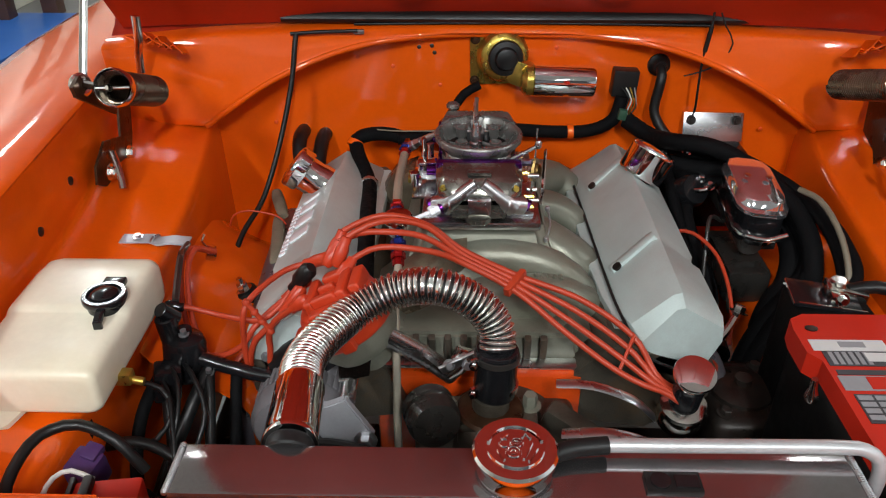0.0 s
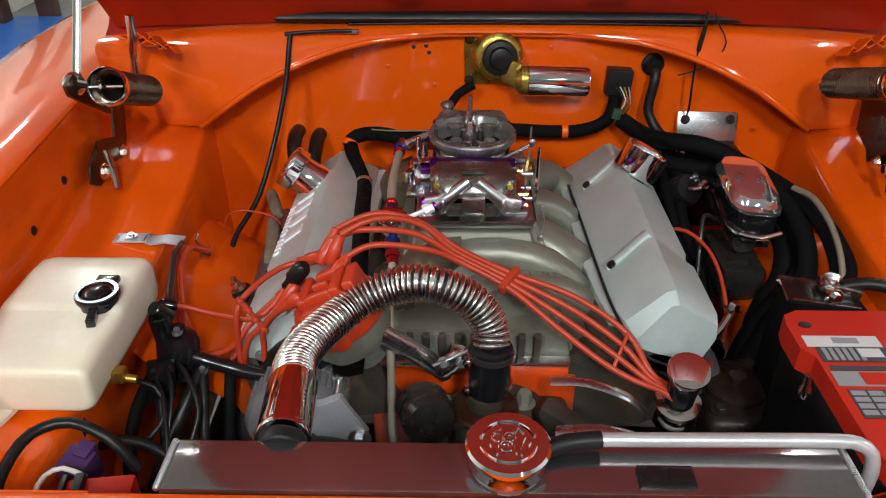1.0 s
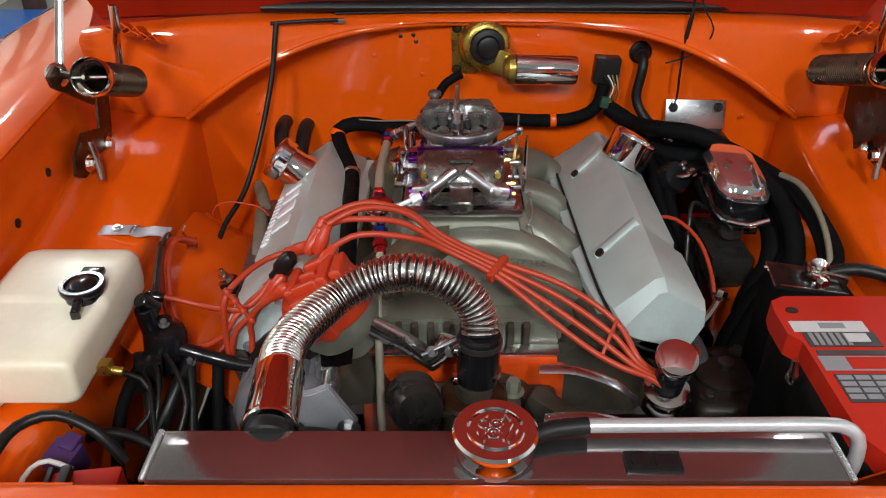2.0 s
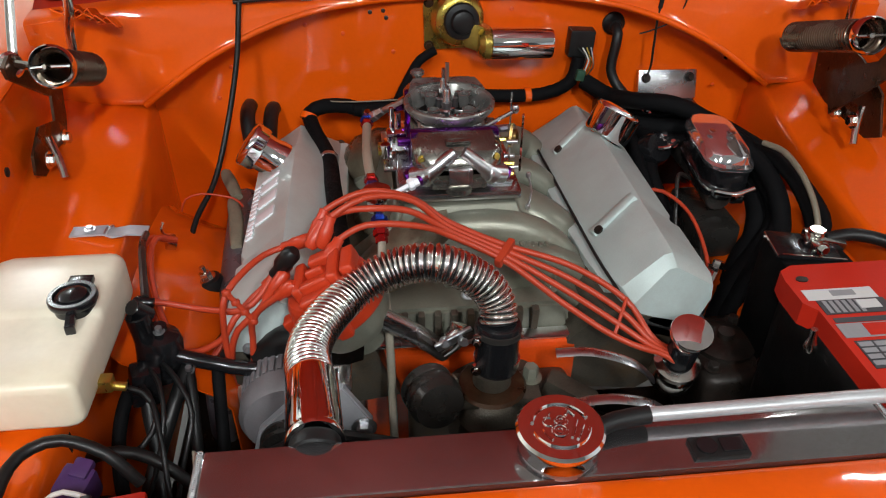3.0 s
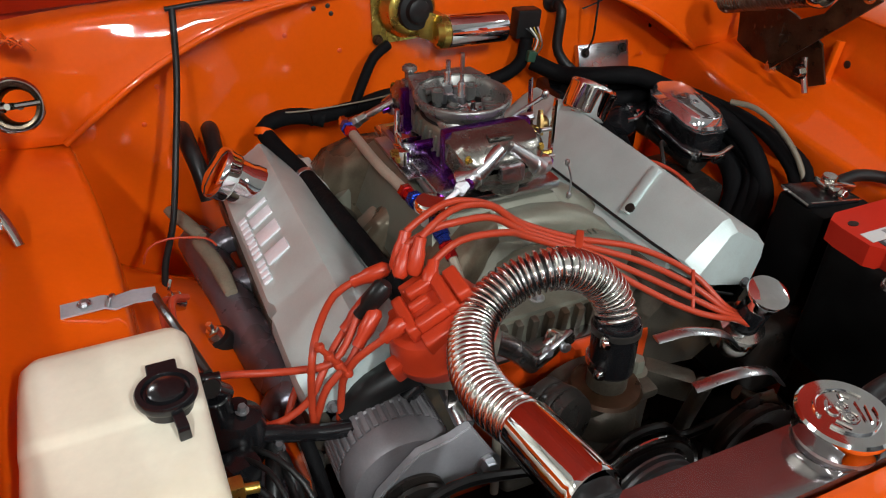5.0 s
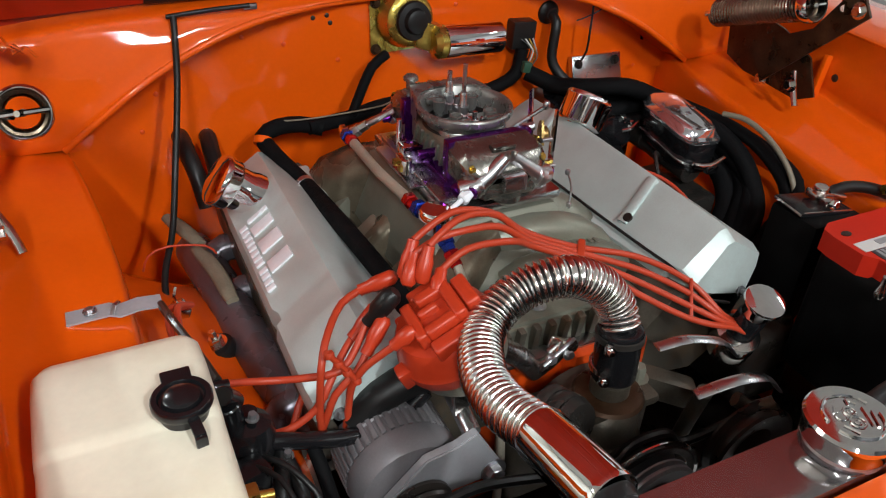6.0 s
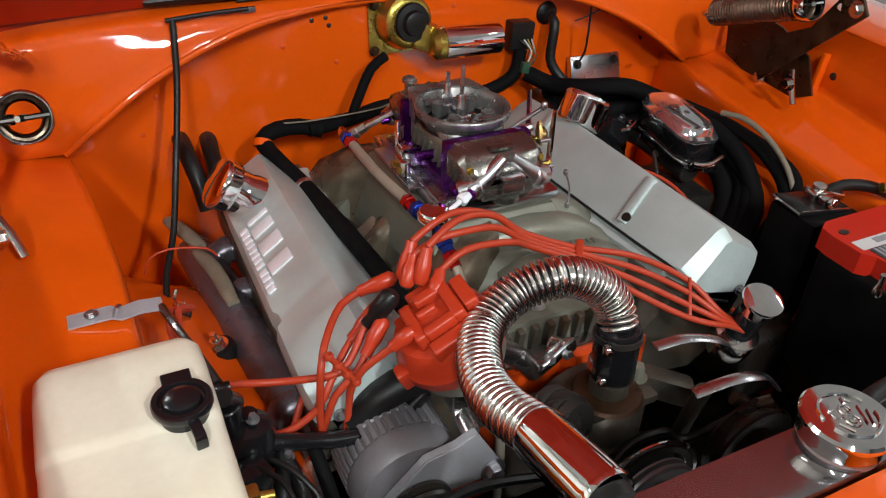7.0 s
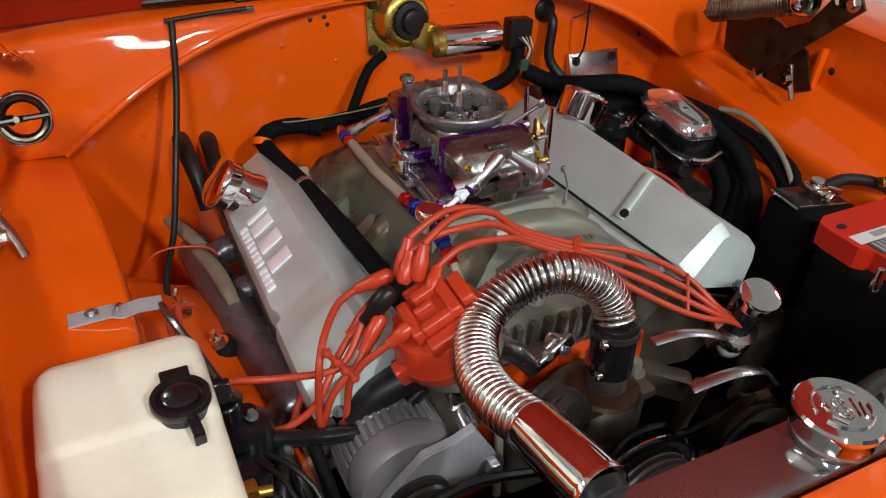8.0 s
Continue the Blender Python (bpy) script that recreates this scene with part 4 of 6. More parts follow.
def distributor():
    d = thing("distributor", DC - DAX * 0.1, "red distributor cap with plug wire boots", "distributor")
    bm = B()
    lathe(bm, DC, DAX, [(0.020, -0.075), (0.022, -0.05), (0.046, -0.042), (0.054, -0.028), (0.054, -0.004)], 32)
    part("housing", bm, M["cast"], d, "cast metal housing")
    bm = B()
    lathe(bm, DC, DAX, [(0.059, -0.008), (0.0615, -0.004), (0.0615, 0.008), (0.058, 0.012), (0.0535, 0.030), (0.048, 0.037), (0.02, 0.039), (0, 0.039)], 44)
    part("cap", bm, M["cap_red"], d)
    # raised block with a square recess and side channels
    t = 0.023
    for x, y, sx, sy, h in ((0, t, 0.056, 0.014, 0.046), (0, -t, 0.056, 0.013, 0.046), (t, 0, 0.013, 0.036, 0.047), (-t, 0.004, 0.014, 0.030, 0.047),
                            (-0.002, 0.040, 0.046, 0.016, 0.043), (0.040, 0.004, 0.018, 0.050, 0.038), (-0.040, 0.006, 0.014, 0.044, 0.040), (-0.006, -0.004, 0.010, 0.024, 0.044)):
        bm = B()
        box(bm, dpos(x, y, h), (sx, sy, 0.020), DROT, 0.004, 3)
        part("terminal_wall", bm, M["cap_red"], d)
    bm = B()
    box(bm, dpos(0, 0, 0.040), (0.038, 0.038, 0.012), DROT, 0.002)
    part("terminal_floor", bm, M["cap_red"], d)
    for x, y in ((0.058, 0.012), (-0.05, -0.034), (0.010, -0.060)):
        bm = B()
        box(bm, dpos(x, y, 0.004), (0.020, 0.018, 0.024), DROT, 0.004)
        part("clip_lug", bm, M["cap_red"], d)
    bm = B()
    capsule(bm, (-0.152, 0.822, 0.856), (-0.180, 0.829, 0.820), 0.0115, 0.0068)
    part("black_boot", bm, M["black"], d, "black rubber boot")
    bm = B()
    plate(bm, [(-0.02, 0), (0.02, 0), (0.03, 0.05), (0.022, 0.085), (-0.012, 0.07)], 0.004, pose(-0.095, 0.752, 0.735, 78, 0, 20))
    part("clamp", bm, M["chrome_worn"], d)


distributor()


def wire(pts, label, r=0.0042, boot=None):
    w = thing("plug_wire", V(pts[0]), label, "spark plug wire", "red spark plug wires")
    bm = B()
    sweep(bm, pts, r, 10, step=0.012)
    part("lead", bm, M["wire_red"], w)
    if boot:
        bm = B()
        capsule(bm, boot[0], boot[1], 0.0088, 0.0068)
        part("boot", bm, M["cap_red"], w)
    return w


# four leads sweep over the hose to the right bank
RIGHT = [((-0.130, 0.846, 0.856), (-0.112, 0.862, 0.889), (-0.048, 0.876, 0.905), (0.001, 0.880, 0.886)),
         ((-0.118, 0.826, 0.860), (-0.104, 0.840, 0.893), (-0.046, 0.862, 0.906), (-0.002, 0.872, 0.890)),
         ((-0.132, 0.832, 0.856), (-0.116, 0.850, 0.880), (-0.056, 0.846, 0.898), (-0.008, 0.858, 0.884)),
         ((-0.110, 0.806, 0.856), (-0.096, 0.824, 0.870), (-0.046, 0.834, 0.883), (0.004, 0.842, 0.871))]
for i, (b0, b1, m1, m2) in enumerate(RIGHT):
    s = 1.5 - i
    wire([b1, lerp3(b1, m1, 0.45) + V((0, 0, 0.006)), m1, m2, (0.042, 0.868 + 0.006 * s, 0.849 + 0.003 * s), (0.115, 0.858 + 0.009 * s, 0.813 + 0.003 * s),
          (0.195 + 0.006 * s, 0.831 + 0.013 * s, 0.777 + 0.010 * s), (0.262 + 0.008 * s, 0.799 + 0.013 * s, 0.741 + 0.009 * s),
          (0.305, 0.768 + 0.004 * s, 0.715 + 0.003 * s), (0.36, 0.79, 0.685), (0.41, 0.86 + 0.1 * i, 0.67), (0.385, 0.90 + 0.12 * i, 0.66)],
         "red spark plug wire looped over the engine", 0.0042, (b0, b1))
for c, size, rot in (((0.115, 0.857, 0.814), (0.010, 0.046, 0.014), (12, 0, -35)), ((0.263, 0.799, 0.742), (0.005, 0.058, 0.008), (36, 0, -32))):
    bm = B()
    box(bm, c, size, rot, 0.003)
    solid("wire_separator", bm, M["wire_red"], c, "red plastic clip that spaces the plug wires", "wire separator", "wire separators")
# four leads drop to the left bank
LEFT = [((-0.135, 0.862, 0.847), (-0.170, 0.876, 0.828), [(-0.195, 0.866, 0.824), (-0.222, 0.832, 0.818), (-0.240, 0.802, 0.802), (-0.246, 0.798, 0.736), (-0.245, 0.800, 0.709), (-0.25, 0.84, 0.63)]),
        ((-0.162, 0.846, 0.824), (-0.194, 0.838, 0.796), [(-0.212, 0.824, 0.786), (-0.232, 0.804, 0.772), (-0.249, 0.800, 0.746), (-0.282, 0.802, 0.726), (-0.315, 0.815, 0.722), (-0.345, 0.85, 0.735)]),
        ((-0.164, 0.818, 0.829), (-0.190, 0.806, 0.798), [(-0.202, 0.800, 0.784), (-0.228, 0.798, 0.760), (-0.242, 0.800, 0.717), (-0.25, 0.84, 0.63)]),
        ((-0.150, 0.775, 0.842), (-0.170, 0.779, 0.824), [(-0.198, 0.790, 0.795), (-0.210, 0.796, 0.768), (-0.212, 0.800, 0.745), (-0.216, 0.802, 0.706), (-0.22, 0.83, 0.63)])]
for b0, b1, rest in LEFT:
    wire([b1] + rest, "red spark plug wire dropping beside the valve cover", 0.0042, (b0, b1))
bm = B()
sweep(bm, [(-0.236, 0.796, 0.824), (-0.219, 0.794, 0.799), (-0.203, 0.792, 0.774)], 0.0034, 8, smooth=False)
for k in range(4):
    lathe(bm, lerp3((-0.233, 0.796, 0.820), (-0.206, 0.792, 0.778), k / 3), (0.2, -0.3, -1), [(0.0050, -0.003), (0.0058, 0), (0.0050, 0.003)], 10)
solid("wire_separator", bm, M["wire_red"], (-0.219, 0.794, 0.799), "red plastic clip that spaces the plug wires", "wire separator", "wire separators")
wire([(-0.181, 0.830, 0.818), (-0.197, 0.818, 0.798), (-0.220, 0.806, 0.784), (-0.250, 0.818, 0.776), (-0.283, 0.834, 0.770), (-0.315, 0.834, 0.780), (-0.340, 0.828, 0.791)], "red coil wire crossing the bay")
bm = B()
capsule(bm, (-0.352, 0.828, 0.790), (-0.330, 0.828, 0.787), 0.0085, 0.0065)
solid("coil_boot", bm, M["black_gloss"], (-0.345, 0.828, 0.788), "black rubber boot on the coil wire's end", "boot")
# slack red loop by the inner fender
lp = thing("red_wire_loop", (-0.34, 0.95, 0.75), "slack loops of red wire by the inner fender", "wire")
for o in (0, 0.010):
    bm = B()
    sweep(bm, [(-0.348 + o, 1.00, 0.768), (-0.366 + o, 0.97, 0.79), (-0.368 + o, 0.93, 0.775), (-0.352 + o, 0.875, 0.735), (-0.32 + o, 0.83, 0.70), (-0.28, 0.82, 0.69), (-0.25, 0.85, 0.72), (-0.232, 0.83, 0.76)], 0.0042, 8)
    part("lead", bm, M["wire_red"], lp)


# ---- radiator, cap and upper hose ----
def radiator():
    r = thing("radiator", (0.09, 0.48, 0.42), "polished aluminium radiator with a flat top tank", "radiator")
    x0, x1, y0, y1, z1 = -0.204, 0.381, 0.4355, 0.492, 0.888
    bm = B()
    box(bm, ((x0 + x1) / 2, (y0 + y1) / 2, z1 - 0.045), (x1 - x0, y1 - y0, 0.09), bev=0.004)
    part("top_tank", bm, M["alu_tank"], r)
    bm = B()
    box(bm, ((x0 + x1) / 2, (y0 + y1) / 2 - 0.01, 0.60), (x1 - x0 - 0.02, 0.055, 0.34), bev=0.003)
    part("core", bm, M["dark"], r)
    for x, s in ((x0, -1), (x1, 1)):
        bm = B()
        for i in range(26):
            f = i / 25
            lathe(bm, (x + s * 0.001, y0 + 0.002 + f * (y1 - y0 - 0.004), z1 - 0.001), (0, 1, 0), [(0.002, -0.0022), (0.0034, 0), (0.002, 0.0022)], 8)
        for i in range(12):
            lathe(bm, (x + s * 0.001, y1 - 0.001, z1 - 0.004 - 0.0075 * i), (0, 0, 1), [(0.002, -0.0035), (0.0034, 0), (0.002, 0.0035)], 8)
        part("weld_bead", bm, M["steel"], r, "beaded weld along the tank edge")
        bm = B()
        box(bm, (x + s * 0.012, (y0 + y1) / 2, 0.62), (0.022, y1 - y0, 0.42), bev=0.003)
        part("side_bracket", bm, M["alu"], r)
    c = V((0.088, 0.467, z1))
    bm = B()
    lathe(bm, c, (0, 0, 1), [(0.0325, -0.002), (0.0310, 0.001), (0.0300, 0.010)], 36)
    part("filler_neck", bm, M["steel"], r, "bright metal filler neck")
    # black rubber pad set in the tank top
    bm = B()
    box(bm, (0.2205, 0.4535, z1 + 0.001), (0.047, 0.022, 0.006), bev=0.001)
    pad = part("pad", bm, M["black"], r, "black rubber pad")
    bm = B()
    lathe(bm, (0.2095, 0.4535, z1 + 0.004), (0, 0, 1), [(0.0085, 0), (0.0085, 0.002), (0.0065, 0.0022)], 18)
    box(bm, (0.2315, 0.4535, z1 + 0.0045), (0.020, 0.014, 0.002), bev=0.0008)
    part("pad_relief", bm, M["black_gloss"], pad)
    # outlet neck for the hose
    bm = B()
    cyl(bm, (-0.1130, 0.485, 0.866), (-0.1130, 0.497, 0.870), 0.0195, 28)
    part("outlet_neck", bm, M["black"], r, "black hose neck")
    c = V((0.088, 0.467, 0.8915))
    bm = B()
    lathe(bm, c, (0, 0, 1), [(0.030, 0.0), (0.0335, 0.0015), (0.0340, 0.013), (0.0365, 0.017), (0.0365, 0.021), (0.0345, 0.0235), (0.0, 0.0245)], 48)
    cap = part("cap", bm, M["chrome"], r, "chrome cap with a raised round emblem")

    def ring(x, y, r, w, a0=0.0, a1=360.0):
        bm = B()
        n = 28
        pts = [(c.x + x + r * math.cos(radians(a0 + (a1 - a0) * i / n)), c.y + y + r * math.sin(radians(a0 + (a1 - a0) * i / n)), c.z + 0.0248) for i in range(n + 1)]
        sweep(bm, pts, w, 6, smooth=False, cap=True)
        part("raised_emblem", bm, M["chrome"], cap)
    ring(0, 0, 0.0232, 0.0015, 195, 345)
    ring(0, 0, 0.0232, 0.0015, 15, 170)
    ring(-0.002, -0.006, 0.0058, 0.0011)
    ring(-0.002, -0.006, 0.0025, 0.0007)
    ring(0.001, 0.0045, 0.0048, 0.0011)
    ring(0.001, 0.0045, 0.002, 0.0009)
    ring(-0.009, 0.004, 0.0045, 0.0008, 60, 330)
    for p, q in (((-0.012, 0.008), (-0.006, 0.014)), ((0.006, 0.010), (0.009, 0.016)), ((0.009, 0.016), (0.013, 0.009)), ((0.014, 0.004), (0.006, -0.014)), ((0.018, -0.002), (0.010, -0.016)), ((-0.015, -0.004), (-0.010, -0.015))):
        bm = B()
        sweep(bm, [(c.x + p[0], c.y + p[1], c.z + 0.0248), (c.x + q[0], c.y + q[1], c.z + 0.0248)], 0.0012, 6, smooth=False)
        part("raised_emblem", bm, M["chrome"], cap)


radiator()


def upper_hose():
    h = thing("radiator_hose", (-0.02, 0.7, 0.80), "chrome corrugated upper radiator hose arching over the engine", "radiator hose")
    pts = [(-0.1200, 0.585, 0.8695), (-0.1265, 0.632, 0.8585), (-0.1185, 0.6835, 0.8495), (-0.0860, 0.743, 0.8465), (-0.0375, 0.7635, 0.8645), (0.0140, 0.7555, 0.8770), (0.0620, 0.7540, 0.8530), (0.0845, 0.7460, 0.8240), (0.0870, 0.7330, 0.8000)]
    rings = 56

    def rad(f, L):
        k = abs(2 * ((f * rings) % 1.0) - 1)
        return 0.0170 + 0.0062 * math.sqrt(max(0.0, 1 - (k / 0.80) ** 2)) if k < 0.80 else 0.0170
    bm = B()
    sweep(bm, pts, rad, 40, step=0.004, n=rings * 18)
    part("corrugated_tube", bm, M["chrome_hose"], h, angle=80)
    # added black tube stands in for the shade between the rings
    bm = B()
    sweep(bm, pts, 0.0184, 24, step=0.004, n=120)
    part("groove_shade", bm, M["black"], h, "added black tube that puts shade into the grooves")
    bm = B()
    a, b = V((-0.1125, 0.4985, 0.8790)), V((-0.1200, 0.587, 0.8690))
    L = (b - a).length
    lathe(bm, a, b - a, [(0.0225, 0.002), (0.0252, 0.0), (0.0262, 0.003), (0.0255, 0.006), (0.0252, 0.010), (0.0252, L - 0.004), (0.024, L), (0.0215, L + 0.001)], 44)
    part("end_sleeve", bm, M["chrome"], h, "smooth chrome end sleeve")
    bm = B()
    lathe(bm, (-0.1130, 0.506, 0.8780), (0.01, -1, -0.25), [(0.0205, 0), (0.0222, 0.003), (0.0222, 0.012), (0.0205, 0.014)], 32)
    part("rubber_end", bm, M["black"], h, "black rubber hose end")
    bm = B()
    a, b = V((0.0875, 0.733, 0.802)), V((0.0850, 0.727, 0.735))
    L = (b - a).length
    lathe(bm, a, b - a, [(0.0225, -0.001), (0.0255, 0.0), (0.027, 0.003), (0.027, L * 0.2), (0.0262, L * 0.23), (0.0265, L - 0.003), (0.0255, L)], 36)
    boot = part("end_boot", bm, M["black_gloss"], h, "gloss black hose end boot")
    for z, r in ((0.792, 0.0272), (0.747, 0.0272)):
        bm = B()
        lathe(bm, (0.0868, 0.7315, z), (0.03, 0.09, 1), [(r, -0.004), (r + 0.0012, -0.0035), (r + 0.0012, 0.0035), (r, 0.004)], 36)
        clamp = part("hose_clamp", bm, M["black_paint"] if z > 0.77 else M["chrome_worn"], boot)
        bm = B()
        box(bm, V((0.0605, 0.716, z)), (0.011, 0.008, 0.012), (0, 0, 30), 0.0015)
        hexbolt(bm, (0.0585, 0.711, z), (-0.3, -1, 0.2), 0.004, 0.005)
        part("clamp_screw", bm, M["chrome"], boot, "bright clamp screw")


upper_hose()

# overflow tube along the tank's rear edge
ov = thing("overflow_tube", (0.28, 0.505, 0.863), "aluminium overflow tube with a rubber end", "overflow tube")
bm = B()
sweep(bm, [(0.165, 0.486, 0.899), (0.25, 0.487, 0.899), (0.32, 0.488, 0.899), (0.375, 0.488, 0.899), (0.393, 0.487, 0.897), (0.405, 0.483, 0.889), (0.407, 0.478, 0.872), (0.405, 0.476, 0.85)], 0.0064, 18)
part("tube", bm, M["alu_satin"], ov)
bm = B()
sweep(bm, [(0.118, 0.474, 0.897), (0.140, 0.482, 0.899), (0.170, 0.486, 0.899)], 0.0080, 16)
part("rubber_sleeve", bm, M["black"], ov, "dark rubber sleeve")


# ---- water pump side, alternator and drives ----
wp = thing("water_pump", (0.09, 0.76, 0.60), "dirty cast water pump and thermostat housing", "water pump")
bm = B()
lathe(bm, (0.081, 0.724, 0.690), (0, 0, 1), [(0.042, -0.03), (0.040, -0.005), (0.032, 0.004), (0.024, 0.012), (0.0235, 0.046)], 28)
box(bm, (0.081, 0.726, 0.700), (0.12, 0.055, 0.014), bev=0.006)
part("thermostat_housing", bm, M["cast_dirty"], wp)
bm = B()
lathe(bm, (0.081, 0.724, 0.7085), (0, 0, 1), [(0.040, 0), (0.043, 0.002), (0.040, 0.006), (0.028, 0.009)], 28)
part("gasket_seep", bm, M["rust"], wp, "rust brown sealant bead")
for x, y in ((0.132, 0.735), (0.030, 0.722)):
    bm = B()
    hexbolt(bm, (x, y, 0.707), (0, 0, 1), 0.0095, 0.018)
    part("housing_bolt", bm, M["cast"], wp)
bm = B()
box(bm, (0.09, 0.785, 0.585), (0.22, 0.05, 0.15), bev=0.02, seg=3)
lathe(bm, (0.10, 0.80, 0.60), (0, -1, 0), [(0.085, 0), (0.08, 0.03), (0.055, 0.05), (0.05, 0.08)], 28)
box(bm, (0.185, 0.735, 0.672), (0.07, 0.03, 0.035), (0, 15, -30), 0.008)
part("pump_body", bm, M["cast_dirty"], wp)
bm = B()
sweep(bm, [(-0.060, 0.764, 0.800), (-0.01, 0.784, 0.749), (0.030, 0.806, 0.695)], 0.0135, 20)
part("bypass_pipe", bm, M["alu"], wp, "bright aluminium bypass pipe")
bm = B()
sweep(bm, [(0.030, 0.795, 0.705), (0.044, 0.79, 0.722), (0.055, 0.785, 0.742), (0.058, 0.775, 0.752)], 0.009, 12)
box(bm, (0.046, 0.786, 0.745), (0.026, 0.016, 0.022), (0, 30, 20), 0.004)
part("elbow", bm, M["chrome_worn"], wp)
bm = B()
box(bm, (0.040, 0.776, 0.742), (0.052, 0.004, 0.022), (25, -22, 12), 0.001)
for x in (0.028, 0.052):
    hexbolt(bm, (x, 0.772, 0.742), (0, -1, 0.4), 0.005)
part("strap", bm, M["steel"], wp)

dr = thing("belt_drive", (0.12, 0.66, 0.5), "dark crank pulleys and drive belt in front of the engine", "belt drive")


def pulley(name, c, r, w=0.03, m="dark"):
    bm = B()
    c = V(c)
    lathe(bm, c, (0, -1, 0), [(r * 0.25, -0.01), (r * 0.3, 0.0), (r * 0.8, 0.002), (r, 0.004), (r, 0.007), (r * 0.9, w * 0.45), (r, w - 0.007), (r, w - 0.003), (r * 0.95, w), (r * 0.5, w - 0.006), (r * 0.3, w), (0, w + 0.002)], 40)
    part(name, bm, M[m], dr)


pulley("damper", (0.10, 0.68, 0.60), 0.08)
pulley("pump_pulley", (0.10, 0.645, 0.615), 0.055, 0.02, "alu_dark")
pulley("steering_pulley", (0.25, 0.66, 0.63), 0.062)
bm = B()
lathe(bm, (0.10, 0.655, 0.60), (0, -1, 0), [(0.0815, 0), (0.0835, 0.0008), (0.0835, 0.003), (0.0815, 0.0035)], 48)
part("timing_ring", bm, M["chrome"], dr, "bright damper ring")
for a, b, c2 in (((0.165, 0.746, 0.735), (0.210, 0.740, 0.738), (0.262, 0.732, 0.722)), ((0.165, 0.672, 0.722), (0.215, 0.662, 0.735), (0.265, 0.660, 0.722))):
    bm = B()
    sweep(bm, [a, b, c2, (c2[0] + 0.03, c2[1], c2[2] - 0.03)], 0.0085, 8, flat=0.3)
    part("bracket_strap", bm, M["steel"], dr, "curved steel strap")
bm = B()
sweep(bm, [(0.180, 0.672, 0.722), (0.19, 0.69, 0.66), (0.19, 0.70, 0.60)], 0.010, 10)
sweep(bm, [(0.235, 0.67, 0.69), (0.255, 0.655, 0.68), (0.275, 0.645, 0.69)], 0.01, 10)
part("bracket_arm", bm, M["cast_dirty"], dr)
bm = B()
ring = [(0.10 + 0.083 * math.cos(a), 0.668, 0.60 + 0.083 * math.sin(a)) for a in (0.6, 1.2, 1.8, 2.4)]
sweep(bm, [(0.27, 0.648, 0.69)] + ring + [(-0.12, 0.672, 0.70), (-0.20, 0.672, 0.67)], 0.006, 8)
part("belt", bm, M["black"], dr, "black rubber drive belt")
bm = B()
lathe(bm, (0.0, 0.735, 0.705), (0.3, -1, 0.2), [(0.03, 0), (0.034, 0.004), (0.034, 0.012), (0.031, 0.016), (0.034, 0.02), (0.034, 0.03), (0.031, 0.034), (0.034, 0.038), (0.03, 0.05), (0.0, 0.052)], 28)
part("idler", bm, M["black_paint"], dr)


def alternator():
    c = V((-0.168, 0.772, 0.664))
    a = thing("alternator", c, "grey alternator with a cast bracket", "alternator")
    bm = B()
    lathe(bm, c, (0, -1, 0), [(0.05, -0.06), (0.062, -0.055), (0.065, -0.045), (0.065, -0.012), (0.063, -0.010), (0.063, 0.014), (0.0655, 0.016), (0.0655, 0.036), (0.058, 0.046), (0.02, 0.05), (0, 0.05)], 40)
    case = part("case", bm, M["alt_grey"], a)
    for i in range(40):
        t = 2 * math.pi * i / 40
        bm = B()
        box(bm, c + V((0.0648 * math.cos(t), 0.012, 0.0648 * math.sin(t))), (0.003, 0.052, 0.006), (0, -math.degrees(t), 0), 0.001)
        part("fin", bm, M["alt_grey"], case)
    bm = B()
    plate(bm, [(-0.205, 0.672), (-0.160, 0.718), (-0.124, 0.724), (-0.101, 0.735), (-0.066, 0.672), (-0.083, 0.656), (-0.125, 0.655), (-0.165, 0.640), (-0.22, 0.62)], 0.012, Matrix.Translation((0, 0.722, 0)) @ pose(0, 0, 0, 90, 0, 0))
    bmesh.ops.bevel(bm, geom=bm.edges[:], offset=0.002, segments=2, affect="EDGES")
    part("front_bracket", bm, M["alu_pale"], a, "flat grey bracket plate")
    bm = B()
    cyl(bm, (-0.098, 0.802, 0.738), (-0.101, 0.722, 0.722), 0.0105, 16)
    part("spacer_tube", bm, M["alu"], a)
    bm = B()
    hexbolt(bm, (-0.078, 0.708, 0.668), (0, -1, 0.1), 0.010, 0.010)
    part("pivot_bolt", bm, M["steel"], a)
    bm = B()
    lathe(bm, c + V((0, -0.06, -0.01)), (0, -1, 0), [(0.03, 0), (0.038, 0.004), (0.038, 0.008), (0.03, 0.012), (0.038, 0.018), (0.036, 0.022), (0.015, 0.022), (0, 0.024)], 32)
    part("pulley", bm, M["black_paint"], a)


alternator()

# oil filler tube on the right front
of = thing("oil_filler", (0.325, 0.765, 0.68), "chrome oil filler tube with a mushroom cap", "oil filler")
ax = V((-0.04, -0.32, 0.945)).normalized()
p = V((0.338, 0.747, 0.753))
bm = B()
lathe(bm, p, ax, [(0.0, -0.006), (0.022, -0.006), (0.027, -0.003), (0.0275, 0.0), (0.0265, 0.002), (0.018, 0.0035), (0.0, 0.0045)], 40)
part("cap", bm, M["chrome"], of, "flat polished mushroom cap")
bm = B()
lathe(bm, p, ax, [(0.0165, -0.030), (0.0185, -0.027), (0.0185, -0.012), (0.020, -0.006)], 28)
part("neck", bm, M["chrome"], of)
bm = B()
lathe(bm, p, ax, [(0.020, -0.085), (0.020, -0.034), (0.0165, -0.029)], 28)
part("tube", bm, M["black_gloss"], of, "gloss black filler tube")
bm = B()
